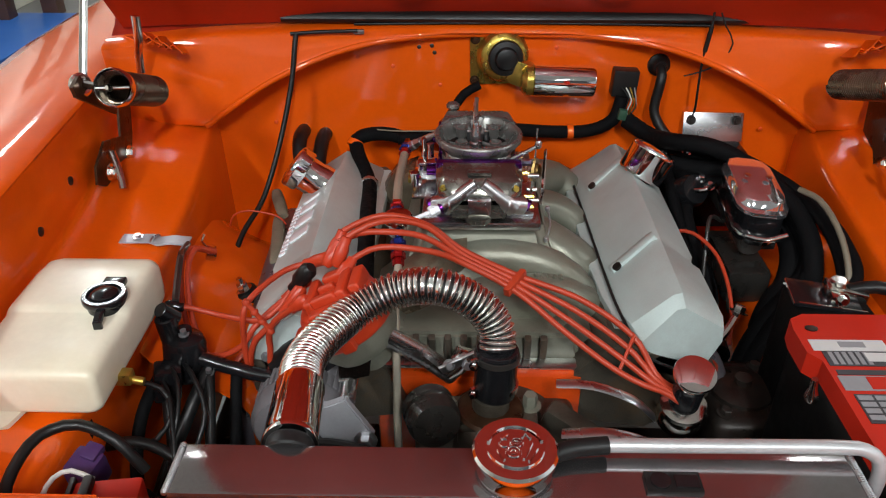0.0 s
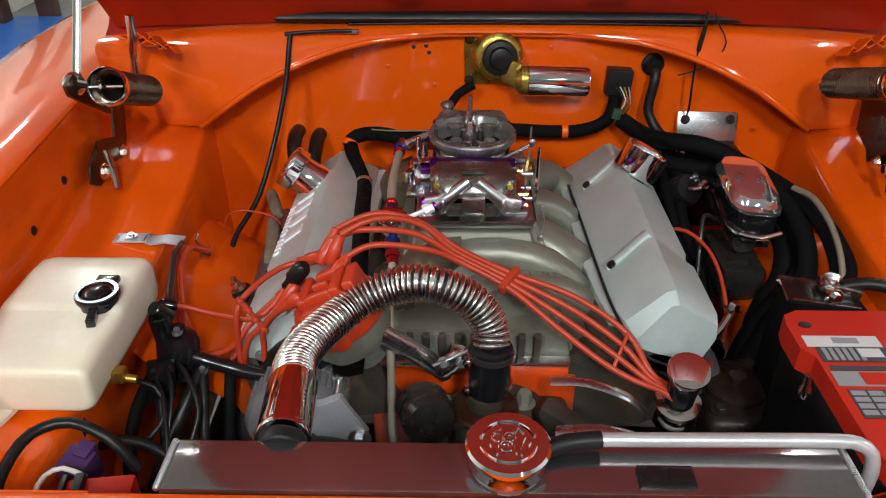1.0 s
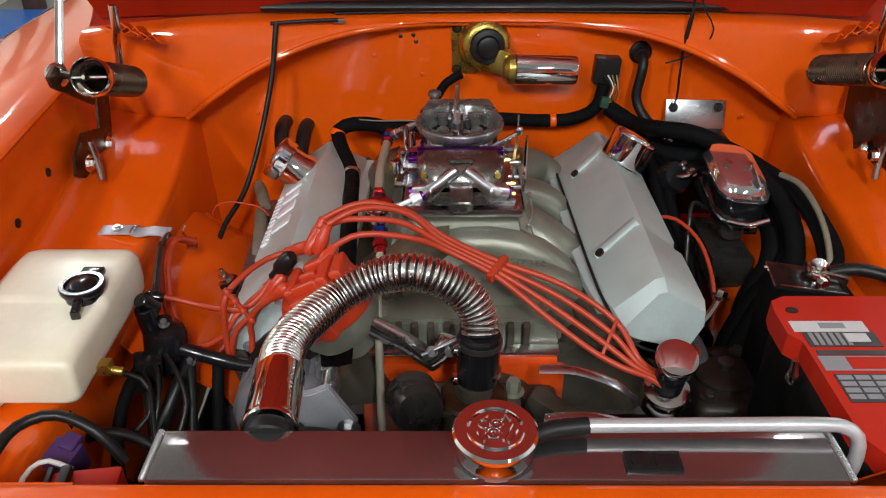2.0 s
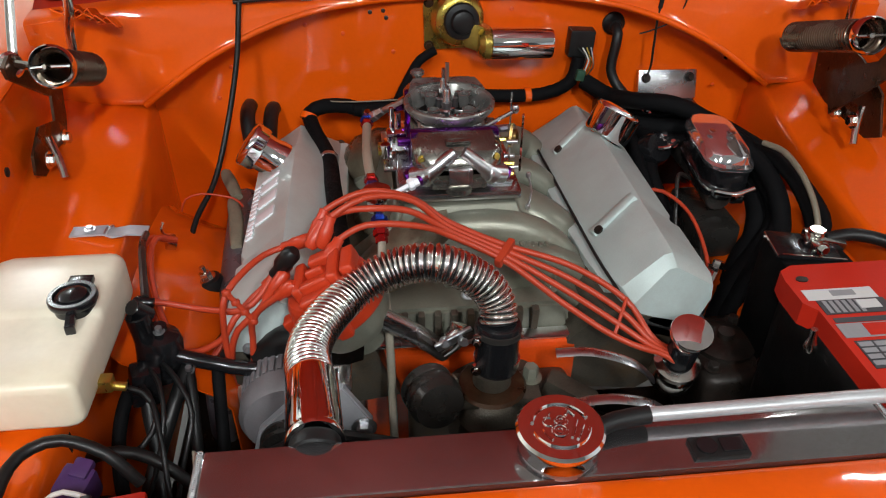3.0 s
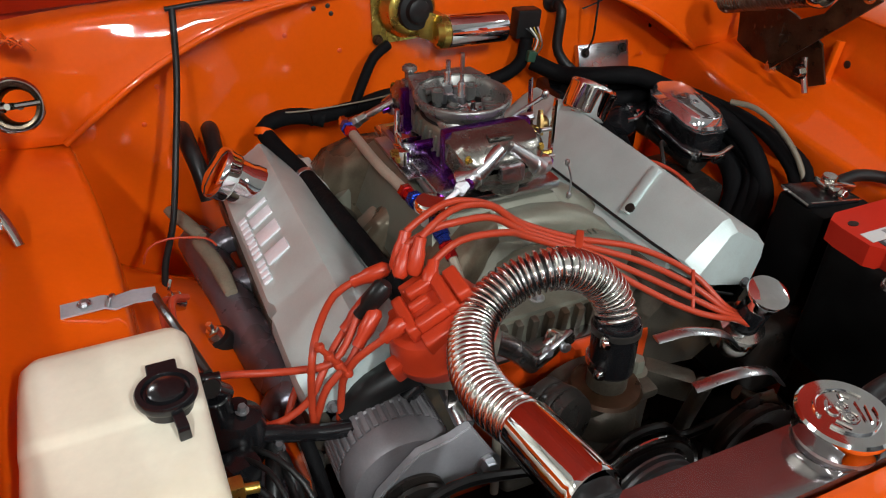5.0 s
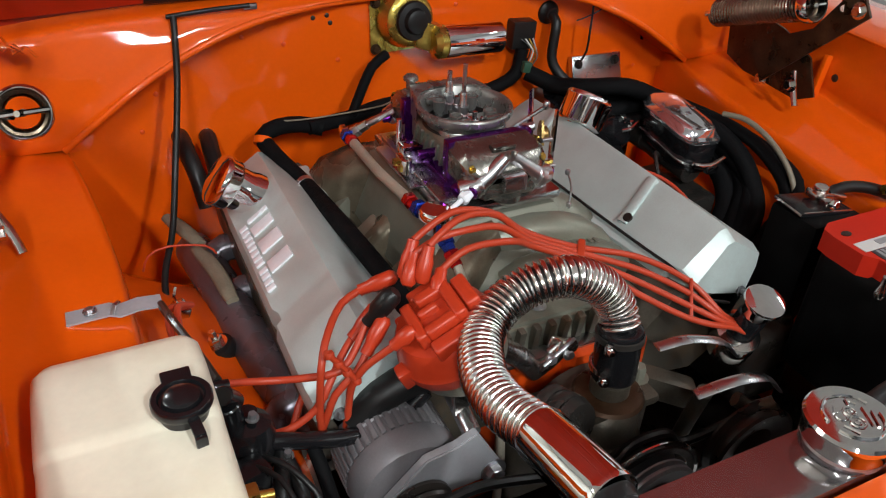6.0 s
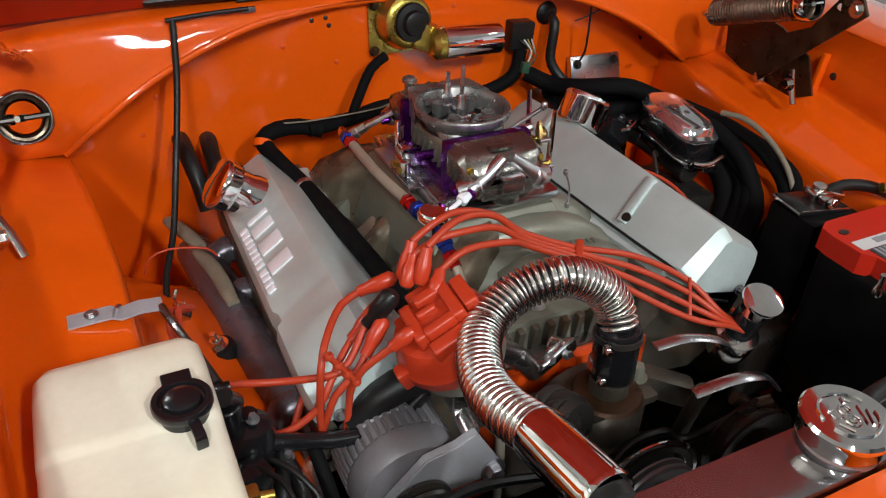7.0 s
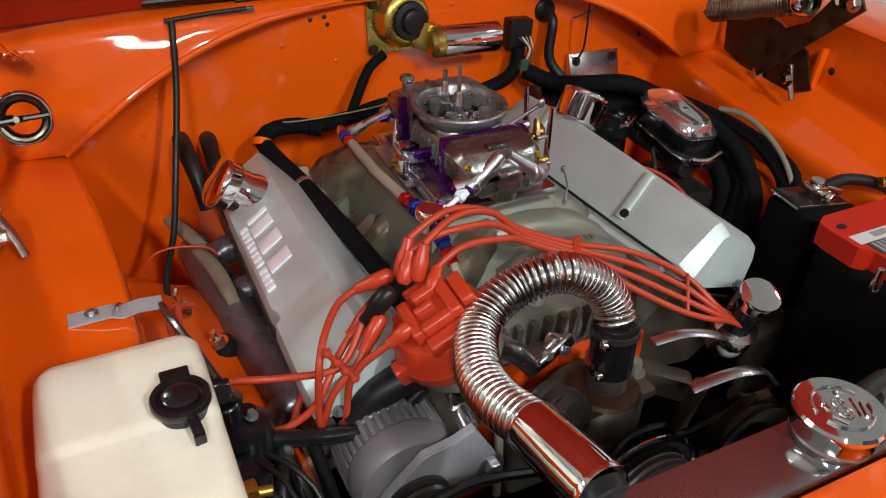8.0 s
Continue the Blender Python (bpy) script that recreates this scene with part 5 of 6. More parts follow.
lathe(bm, p - ax * 0.07, ax, [(0.028, -0.05), (0.031, -0.046), (0.031, -0.024), (0.027, -0.018), (0.031, -0.014), (0.031, -0.006), (0.02, -0.002)], 28)
part("base", bm, M["chrome_worn"], of)


# ---- washer tank ----
def washer_tank():
    w = thing("washer_tank", (-0.43, 0.73, 0.775), "cream plastic washer tank with a black cap", "washer tank")
    bm = B()

    def ring(y, zt, g):
        x0, x1, z0, r = -0.499 + g, -0.350 - g, 0.795 + g * 0.6, 0.014
        zt -= g * 0.7
        pts = []
        for cx, cz, a0 in ((x1 - r, zt - r, 0), (x0 + r, zt - r, 90), (x0 + r, z0 + r, 180), (x1 - r, z0 + r, 270)):
            for k in range(5):
                an = radians(a0 + 22.5 * k)
                pts.append((cx + r * math.cos(an), y, cz + r * math.sin(an)))
        return pts
    loft(bm, [ring(y, z, g) for y, z, g in ((0.617, 0.850, 0.010), (0.618, 0.852, 0.005), (0.621, 0.8535, 0.0015), (0.626, 0.8545, 0.0), (0.66, 0.8555, 0.0), (0.720, 0.856, 0.0), (0.724, 0.8575, 0.0),
                                                  (0.728, 0.8605, 0.0), (0.735, 0.8615, 0.0), (0.80, 0.862, 0.0), (0.828, 0.861, 0.001), (0.842, 0.859, 0.006), (0.850, 0.857, 0.014), (0.854, 0.853, 0.026))])
    body = part("tank", bm, M["tank"], w, angle=60)
    c = V((-0.380, 0.737, 0.855))
    bm = B()
    lathe(bm, c, (0, 0, 1), [(0.022, -0.004), (0.022, 0.010), (0.0250, 0.011), (0.0258, 0.013), (0.0258, 0.018), (0.0245, 0.020), (0.020, 0.020), (0.0185, 0.017), (0.0165, 0.0165), (0.0155, 0.020), (0.012, 0.0225), (0, 0.023)], 40)
    cap = part("cap", bm, M["black_gloss"], w, "black plastic flip cap")
    bm = B()
    box(bm, c + V((0.0, 0.031, 0.014)), (0.026, 0.014, 0.008), (0, 0, 0), 0.002)
    part("hinge_tab", bm, M["black_gloss"], cap)
    bm = B()
    box(bm, c + V((0.006, -0.033, 0.011)), (0.010, 0.018, 0.005), (10, 0, 8), 0.0015)
    box(bm, c + V((0.007, -0.043, 0.004)), (0.010, 0.005, 0.014), (0, 0, 8), 0.0015)
    part("tab", bm, M["black_gloss"], cap)
    bm = B()
    plate(bm, [(-0.03, 0), (0.03, 0), (0.02, -0.022), (0.008, -0.03), (-0.012, -0.03), (-0.024, -0.02)], 0.006, pose(-0.470, 0.624, 0.793, 12, 0, 0))
    hexbolt(bm, (-0.472, 0.606, 0.796), (0, 0, 1), 0.006)
    part("foot", bm, M["tank"], w)
    bm = B()
    box(bm, (-0.348, 0.672, 0.803), (0.022, 0.016, 0.016), bev=0.003)
    cyl(bm, (-0.345, 0.672, 0.80), (-0.325, 0.672, 0.796), 0.005, 10)
    part("outlet", bm, M["gold"], w, "yellowed outlet spigot")


washer_tank()


# ---- battery and terminal box ----
def battery():
    b = thing("battery", (0.56, 0.66, 0.60), "black battery with a red top and printed labels", "battery")
    x0, x1, y0, y1 = 0.448, 0.620, 0.520, 0.788
    bm = B()
    box(bm, ((x0 + x1) / 2, (y0 + y1) / 2, 0.69), (x1 - x0 - 0.012, y1 - y0 - 0.012, 0.22), bev=0.03, seg=5)
    part("case", bm, M["batt_black"], b)
    bm = B()
    loft(bm, [[(x, y, z) for x, y in ((x0 + 0.03, y0), (x1, y0), (x1, y1), (x0 + 0.022, y1), (x0 + 0.004, y1 - 0.010), (x0, y1 - 0.03), (x0, y1 - 0.075), (x0 + 0.012, y1 - 0.09), (x0 + 0.012, y0 + 0.03))] for z in (0.788, 0.791, 0.816, 0.819)])
    bmesh.ops.bevel(bm, geom=[e for e in bm.edges if e.calc_face_angle(0) > 0.3], offset=0.003, segments=2, affect="EDGES")
    top = part("lid", bm, M["batt_red"], b, "bright red plastic lid")
    zt = 0.8195

    def label(x, y, sx, sy, m, z=zt, name="label"):
        bm = B()
        box(bm, (x - 0.027, y - 0.012, z), (sx, sy, 0.0008), bev=0)
        part(name, bm, m, top)
    label(0.528, 0.738, 0.088, 0.020, M["paper"])
    label(0.532, 0.739, 0.03, 0.010, M["grey_print"], zt + 0.0006, "print_bar")
    label(0.534, 0.714, 0.084, 0.026, M["print"])
    for i in range(6):
        label(0.500 + i * 0.008, 0.714, 0.005, 0.022, M["grey_print"], zt + 0.0006, "print_bar")
    label(0.552, 0.716, 0.026, 0.015, M["paper"], zt + 0.0010, "print_bar")
    label(0.545, 0.690, 0.10, 0.008, M["print"])
    label(0.545, 0.672, 0.105, 0.024, M["grey_print"])
    label(0.548, 0.672, 0.05, 0.020, M["batt_red"], zt + 0.0006, "print_bar")
    label(0.572, 0.672, 0.008, 0.022, M["paper"], zt + 0.0010, "print_bar")
    label(0.548, 0.632, 0.10, 0.044, M["print"])
    for i in range(5):
        for j in range(4):
            label(0.508 + i * 0.019, 0.618 + j * 0.010, 0.016, 0.007, M["grey_print"], zt + 0.0006, "print_bar")
    bm = B()
    lathe(bm, (0.470, 0.758, 0.818), (0, 0, 1), [(0.008, 0), (0.008, 0.0022), (0.006, 0.0024)], 18, squash=0.7)
    part("vent", bm, M["dark"], top)
    bm = B()
    lathe(bm, (0.444, 0.672, 0.800), (-0.1, 0, 1), [(0.007, -0.018), (0.0085, -0.012), (0.007, -0.006), (0.0045, 0.0), (0.0040, 0.014)], 14)
    part("hold_down_nut", bm, M["chrome_worn"], b, "grey metal hold down nut")


battery()

tb = thing("terminal_box", (0.54, 0.86, 0.62), "black box with a bright battery terminal on top", "terminal box")
bm = B()
box(bm, (0.540, 0.855, 0.70), (0.10, 0.085, 0.18), bev=0.008)
part("body", bm, M["batt_black"], tb)
bm = B()
box(bm, (0.532, 0.862, 0.794), (0.088, 0.060, 0.006), (0, 4, -8), 0.001)
part("top_plate", bm, M["black_gloss"], tb, "gloss black printed top")
bm = B()
for c2, s2 in (((0.489, 0.868, 0.7975), (0.003, 0.060, 0.004)), ((0.534, 0.834, 0.7955), (0.088, 0.003, 0.004))):
    box(bm, c2, s2, (0, 4, -8), 0.001)
part("edge_trim", bm, M["chrome_worn"], tb)
bm = B()
for i in range(7):
    box(bm, (0.492 + 0.0015 * i, 0.885 - 0.0075 * i, 0.798), (0.012, 0.0035, 0.001), (0, 4, -8), 0)
part("print_bar", bm, M["paper"], tb)
bm = B()
cyl(bm, (0.550, 0.868, 0.792), (0.550, 0.868, 0.818), 0.011, 16)
box(bm, (0.562, 0.866, 0.802), (0.055, 0.026, 0.012), (0, 8, -12), 0.003)
box(bm, (0.545, 0.846, 0.803), (0.022, 0.014, 0.012), (0, 0, -12), 0.002)
hexbolt(bm, (0.545, 0.838, 0.805), (0, -1, 0.2), 0.006)
part("terminal_clamp", bm, M["chrome_worn"], tb)
bc = thing("battery_cable", (0.6, 0.84, 0.78), "thick black rubber battery cable", "cable")
bm = B()
sweep(bm, [(0.565, 0.866, 0.802), (0.60, 0.865, 0.808), (0.64, 0.85, 0.805), (0.68, 0.83, 0.79), (0.72, 0.80, 0.77)], 0.009, 12)
part("cable", bm, M["black"], bc)
bm = B()
cyl(bm, (0.640, 0.832, 0.812), (0.660, 0.826, 0.812), 0.008, 10)
part("ring_lug", bm, M["gold"], bc, "brass cable lug")


# ---- brake master cylinder ----
def master_cylinder():
    c = V((0.532, 1.152, 0.008))
    m = thing("master_cylinder", (c.x, c.y, 0.72), "chrome brake master cylinder with a two step lid", "master cylinder")

    def R(hx, y0, y1, z, k=0.022):
        return [(c.x + x, c.y + y, z + 0.15 * y - 0.11 * x) for x, y in ((-hx, y0 + k), (-hx + k * 0.4, y0 + k * 0.25), (-hx + k, y0), (hx - k, y0), (hx - k * 0.4, y0 + k * 0.25), (hx, y0 + k), (hx, y1 - k), (hx - k * 0.4, y1 - k * 0.25), (hx - k, y1), (-hx + k, y1), (-hx + k * 0.4, y1 - k * 0.25), (-hx, y1 - k))]
    bm = B()
    loft(bm, [R(0.042, -0.066, 0.074, 0.797), R(0.043, -0.067, 0.075, 0.800), R(0.043, -0.067, 0.075, 0.8045), R(0.041, -0.060, 0.072, 0.807), R(0.0385, -0.056, 0.070, 0.8165), R(0.0365, -0.052, 0.068, 0.8195)])
    lid = part("lid", bm, M["lid_plate"], m)
    for x, y in ((-0.016, 0.004), (0.020, 0.004)):
        bm = B()
        lathe(bm, c + V((x, y, 0.8192 - 0.11 * x)), (0.11, -0.15, 1), [(0.006, 0), (0.006, 0.001), (0.003, 0.0014)], 12)
        part("lid_dimple", bm, M["steel"], lid)
    bm = B()
    loft(bm, [R(0.036, -0.062, 0.072, 0.742), R(0.040, -0.065, 0.074, 0.750), R(0.040, -0.065, 0.074, 0.797)])
    part("reservoir", bm, M["black_gloss"], m, "dark glossy reservoir")
    bm = B()
    loft(bm, [R(0.043, -0.069, 0.076, 0.758), R(0.044, -0.070, 0.077, 0.761), R(0.043, -0.069, 0.076, 0.764)])
    part("flange", bm, M["chrome"], m)
    bm = B()
    sweep(bm, [c + V((x, y, z)) for x, y, z in ((-0.03, -0.078, 0.752), (0.0, -0.084, 0.748), (0.035, -0.078, 0.754))], 0.0055, 10)
    box(bm, c + V((0.004, -0.085, 0.742)), (0.022, 0.012, 0.014), bev=0.003)
    part("bail", bm, M["chrome"], m)
    bm = B()
    cyl(bm, c + V((-0.01, 0.06, 0.735)), c + V((-0.01, 0.285, 0.735)), 0.024, 20)
    cyl(bm, c + V((-0.01, -0.06, 0.725)), c + V((-0.01, 0.08, 0.735)), 0.022, 20)
    part("bore", bm, M["black_paint"], m)
    bm = B()
    sweep(bm, [c + V((-0.045, -0.01, 0.74)), c + V((-0.075, -0.03, 0.76)), c + V((-0.085, -0.06, 0.73)), c + V((-0.09, -0.1, 0.66))], 0.0035, 8)
    part("brake_line", bm, M["black_paint"], m)


master_cylinder()
sb = thing("brake_bracket", (0.47, 1.36, 0.70), "black brake bracket and linkage at the firewall", "bracket")
bm = B()
box(bm, (0.49, 1.385, 0.70), (0.20, 0.09, 0.16), (0, 0, 0), 0.01)
part("body", bm, M["black_gloss"], sb)
bm = B()
lathe(bm, (0.455, 1.225, 0.765), (0.3, -0.6, 0.5), [(0.02, -0.05), (0.03, -0.04), (0.03, 0.0), (0.026, 0.008), (0.01, 0.012)], 24)
part("linkage_boot", bm, M["black_gloss"], sb)
for p in ((0.415, 1.30, 0.80), (0.455, 1.30, 0.805), (0.468, 1.235, 0.782), (0.482, 1.225, 0.772)):
    bm = B()
    hexbolt(bm, p, (0, -0.5, 1), 0.006, 0.008)
    part("bolt", bm, M["chrome"], sb)
bm = B()
sweep(bm, [(0.452, 1.21, 0.772), (0.468, 1.205, 0.776), (0.488, 1.215, 0.782)], 0.004, 8)
part("bright_link", bm, M["chrome"], sb)


# ---- wiper motor and firewall fittings ----
def wiper_motor():
    w = thing("wiper_motor", (0.13, 1.43, 0.89), "wiper motor with gold plated gearbox and chrome barrel", "wiper motor")
    bm = B()
    plate(bm, [(-0.050, -0.042), (-0.028, -0.052), (0.046, -0.05), (0.052, 0.0), (0.05, 0.034), (0.03, 0.048), (-0.04, 0.046), (-0.052, 0.03)], 0.004, pose(0.108, 1.433, 0.937, 90, 0, 0))
    pl = part("mount_plate", bm, M["gold"], w, "gold zinc plated mounting plate")
    for x, z in ((0.066, 0.972), (0.066, 0.893), (0.148, 0.973)):
        bm = B()
        hexbolt(bm, (x, 1.428, z), (0, -1, 0), 0.006, 0.006)
        part("bolt", bm, M["rust"], pl)
    bm = B()
    lathe(bm, (0.118, 1.43, 0.942), (0.1, -1, 0.12), [(0.050, 0), (0.048, 0.012), (0.044, 0.020), (0.044, 0.026), (0.040, 0.030), (0.034, 0.032), (0, 0.033)], 36)
    box(bm, (0.150, 1.405, 0.917), (0.05, 0.035, 0.05), (0, 20, 0), 0.012)
    part("gearbox", bm, M["gold"], w)
    bm = B()
    lathe(bm, (0.122, 1.398, 0.946), (0.1, -1, 0.12), [(0.032, 0), (0.033, 0.003), (0.031, 0.008), (0.022, 0.010), (0.019, 0.018), (0.014, 0.020), (0, 0.020)], 28)
    part("rubber_seal", bm, M["black"], w, "black rubber centre seal")
    bm = B()
    lathe(bm, (0.160, 1.386, 0.908), (1, 0.06, -0.04), [(0.020, -0.008), (0.0285, 0.0), (0.0285, 0.012)], 28)
    part("end_bell", bm, M["gold"], w)
    bm = B()
    lathe(bm, (0.172, 1.387, 0.9075), (1, 0.06, -0.04), [(0.026, 0), (0.0290, 0.002), (0.0290, 0.112), (0.0275, 0.116), (0.020, 0.118), (0, 0.118)], 36)
    part("barrel", bm, M["chrome"], w, "smooth chrome motor barrel")
    bm = B()
    box(bm, (0.235, 1.357, 0.914), (0.008, 0.003, 0.005), bev=0.001)
    part("barrel_sticker", bm, M["batt_red"], w)


wiper_motor()

cn = thing("firewall_connector", (0.355, 1.435, 0.885), "black wiring connector block on the firewall", "connector")
bm = B()
box(bm, (0.352, 1.422, 0.893), (0.048, 0.030, 0.052), (0, 3, 0), 0.004)
part("block", bm, M["black"], cn)
for i, m in enumerate(("black", "clear_white", "gold", "steel")):
    bm = B()
    sweep(bm, [(0.345 + 0.008 * i, 1.405, 0.888), (0.358 + 0.005 * i, 1.39, 0.873 - 0.004 * i), (0.352 + 0.006 * i, 1.392, 0.848), (0.360, 1.395, 0.828)], 0.0015, 6)
    part("thin_wire", bm, M[m], cn)
bm = B()
box(bm, (0.348, 1.385, 0.842), (0.016, 0.012, 0.02), (0, 10, 0), 0.002)
part("green_plug", bm, M["green_plastic"], cn, "dark green plastic plug")

gr = thing("grommet_hose", (0.416, 1.437, 0.90), "black rubber grommet with a cable hanging from it", "grommet")
bm = B()
lathe(bm, (0.416, 1.437, 0.923), (0, -1, 0), [(0.022, 0), (0.021, 0.006), (0.015, 0.010), (0.012, 0.018), (0, 0.018)], 24)
part("grommet", bm, M["black"], gr)
bm = B()
sweep(bm, [(0.416, 1.425, 0.923), (0.417, 1.405, 0.912), (0.413, 1.40, 0.88), (0.409, 1.395, 0.85), (0.418, 1.385, 0.825), (0.44, 1.36, 0.80)], 0.0095, 12)
part("cable", bm, M["black"], gr)

rg = thing("regulator_plate", (0.533, 1.437, 0.78), "bright metal plate bolted to the firewall", "metal plate")
bm = B()
box(bm, (0.534, 1.420, 0.803), (0.118, 0.016, 0.058), (-20, 1, 0), 0.003)
part("plate", bm, M["alu"], rg)
for x in (0.490, 0.578):
    bm = B()
    hexbolt(bm, (x, 1.416, 0.819), (0, -1, 0.35), 0.006, 0.006)
    part("bolt", bm, M["dark"], rg)
hw = thing("hood_wire", (0.51, 1.40, 0.80), "thin black wires hanging from the hood to the plate", "wire")
bm = B()
sweep(bm, [(0.492, 1.40, 1.03), (0.487, 1.385, 1.012), (0.481, 1.384, 0.955), (0.482, 1.385, 0.90), (0.486, 1.392, 0.855), (0.489, 1.410, 0.828)], 0.0022, 8)
part("wire", bm, M["black"], hw)
bm = B()
sweep(bm, [(0.505, 1.40, 1.03), (0.512, 1.385, 1.01), (0.529, 1.382, 0.981), (0.513, 1.384, 0.944), (0.48, 1.388, 0.925), (0.455, 1.395, 0.915)], 0.0014, 6)
sweep(bm, [(0.487, 1.385, 1.010), (0.482, 1.384, 0.965)], 0.0042, 8, smooth=False)
part("wire", bm, M["black"], hw)


# ---- looms and hoses ----
def loom(name, pts, r, m, label, category="hose", step=0.014, flat=1.0):
    bm = B()
    sweep(bm, pts, r, 14, step=step, flat=flat)
    return solid(name, bm, M[m], V(pts[0]), label, category)


loom("wiring_loom", [(0.36, 1.40, 0.825), (0.40, 1.36, 0.81), (0.425, 1.30, 0.825), (0.48, 1.255, 0.835), (0.535, 1.235, 0.815), (0.585, 1.15, 0.795), (0.600, 1.07, 0.765), (0.597, 1.02, 0.725), (0.575, 0.985, 0.70), (0.54, 0.965, 0.665), (0.51, 0.955, 0.60), (0.50, 0.95, 0.48)], 0.0155, "loom", "thick black cloth wiring loom", "wiring loom")
loom("wiring_loom", [(0.40, 1.39, 0.79), (0.46, 1.31, 0.80), (0.54, 1.26, 0.81), (0.60, 1.15, 0.80), (0.622, 1.06, 0.785), (0.626, 0.985, 0.745), (0.60, 0.955, 0.715), (0.56, 0.945, 0.68), (0.525, 0.94, 0.60), (0.515, 0.935, 0.48)], 0.0115, "loom", "black cloth wiring loom behind the brake cylinder", "wiring loom")
loom("wiring_loom", [(0.41, 1.33, 0.77), (0.47, 1.29, 0.775), (0.55, 1.26, 0.78), (0.595, 1.17, 0.775), (0.61, 1.09, 0.74), (0.60, 1.04, 0.715), (0.565, 1.01, 0.685), (0.53, 0.99, 0.65), (0.505, 0.98, 0.58), (0.50, 0.97, 0.48)], 0.0180, "loom", "black cloth wiring loom behind the brake cylinder", "wiring loom")
loom("tan_cable", [(0.590, 1.12, 0.822), (0.606, 1.08, 0.824), (0.617, 1.03, 0.806), (0.622, 0.985, 0.775), (0.622, 0.95, 0.73), (0.615, 0.92, 0.68)], 0.0048, "tan_dark", "tan sheathed cable curving by the inner fender", "cable")
loom("heater_hose", [(-0.085, 0.82, 0.70), (-0.095, 0.88, 0.745), (-0.100, 0.94, 0.763), (-0.106, 1.02, 0.767), (-0.115, 1.13, 0.767), (-0.125, 1.242, 0.765), (-0.150, 1.31, 0.785), (-0.158, 1.35, 0.80), (-0.13, 1.362, 0.808), (-0.09, 1.37, 0.803), (-0.055, 1.36, 0.795)], 0.0135, "loom", "black heater hose along the valve cover")
loom("firewall_loom", [(-0.08, 1.36, 0.80), (0.0, 1.375, 0.80), (0.06, 1.39, 0.805), (0.14, 1.40, 0.803), (0.22, 1.405, 0.797), (0.29, 1.405, 0.80), (0.335, 1.40, 0.825), (0.348, 1.405, 0.87)], 0.0125, "loom", "black wrapped loom across the firewall", "wiring loom")
loom("wiper_wire", [(0.075, 1.40, 0.893), (0.045, 1.39, 0.878), (0.02, 1.38, 0.84), (0.0, 1.37, 0.805)], 0.0085, "loom", "black wire loom to the wiper motor", "wiring loom")
bm = B()
lathe(bm, (-0.160, 1.342, 0.797), (0.25, 0.4, 0.5), [(0.0142, -0.006), (0.0152, -0.005), (0.0152, 0.005), (0.0142, 0.006)], 20)
solid("hose_band", bm, M["orange"], (-0.16, 1.342, 0.797), "orange painted band round the hose", "hose band", "orange bands")
bm = B()
lathe(bm, (0.255, 1.405, 0.798), (1, 0, 0.05), [(0.0132, -0.006), (0.0142, -0.005), (0.0142, 0.005), (0.0132, 0.006)], 20)
solid("hose_band", bm, M["orange"], (0.255, 1.405, 0.798), "orange painted band round the hose", "hose band", "orange bands")
bm = B()
lathe(bm, (-0.124, 1.240, 0.763), (0.0, 1, 0.15), [(0.0145, -0.005), (0.016, -0.004), (0.016, 0.004), (0.0145, 0.005)], 20)
solid("hose_clamp", bm, M["steel"], (-0.124, 1.24, 0.763), "steel clamp round the heater hose", "hose clamp")
for pts in ([(-0.275, 1.437, 0.783), (-0.275, 1.40, 0.788), (-0.274, 1.37, 0.781), (-0.268, 1.34, 0.755), (-0.262, 1.32, 0.71)], [(-0.232, 1.437, 0.776), (-0.233, 1.415, 0.779), (-0.235, 1.39, 0.771), (-0.236, 1.35, 0.747), (-0.236, 1.33, 0.71)]):
    loom("heater_stub", pts, 0.0138, "black", "black rubber heater hose at the firewall")
loom("vacuum_line", [(-0.262, 1.390, 0.992), (-0.264, 1.380, 0.975), (-0.275, 1.355, 0.90), (-0.300, 1.31, 0.80), (-0.325, 1.25, 0.725), (-0.352, 1.184, 0.689), (-0.36, 1.12, 0.66)], 0.0048, "black", "thin black line down the firewall", "hose")
loom("cowl_wire", [(-0.272, 1.388, 0.992), (-0.21, 1.392, 0.995), (-0.15, 1.392, 0.997)], 0.0035, "black", "thin black line clipped to the cowl", "wire", step=0.02)
loom("cowl_wire", [(-0.16, 1.425, 1.000), (0.05, 1.428, 1.002), (0.25, 1.428, 1.002), (0.50, 1.425, 1.000)], 0.0022, "black", "thin black wire along the cowl gutter", "wire", step=0.04)
bm = B()
box(bm, (-0.148, 1.397, 0.994), (0.02, 0.006, 0.008), bev=0.001)
solid("cowl_clip", bm, M["steel"], (-0.148, 1.397, 0.994), "small metal clip on the cowl", "clip")
for p in ((-0.016, 1.436, 0.957), (-0.011, 1.436, 0.944), (-0.158, 1.436, 0.935), (-0.091, 1.435, 0.917), (-0.04, 1.435, 0.955), (0.0, 1.435, 0.88), (0.22, 1.435, 0.955), (0.63, 1.42, 0.80), (-0.3, 1.435, 0.86), (-0.33, 1.435, 0.80)):
    bm = B()
    lathe(bm, p, (0, -1, 0), [(0.004, 0), (0.004, 0.0012), (0.0025, 0.002)], 12)
    solid("firewall_bolt", bm, M["dark"] if p[0] > -0.05 and p[0] < 0.1 and p[2] > 0.94 else M["orange_flat"], p, "small painted bolt on the firewall", "bolt", "firewall bolts")


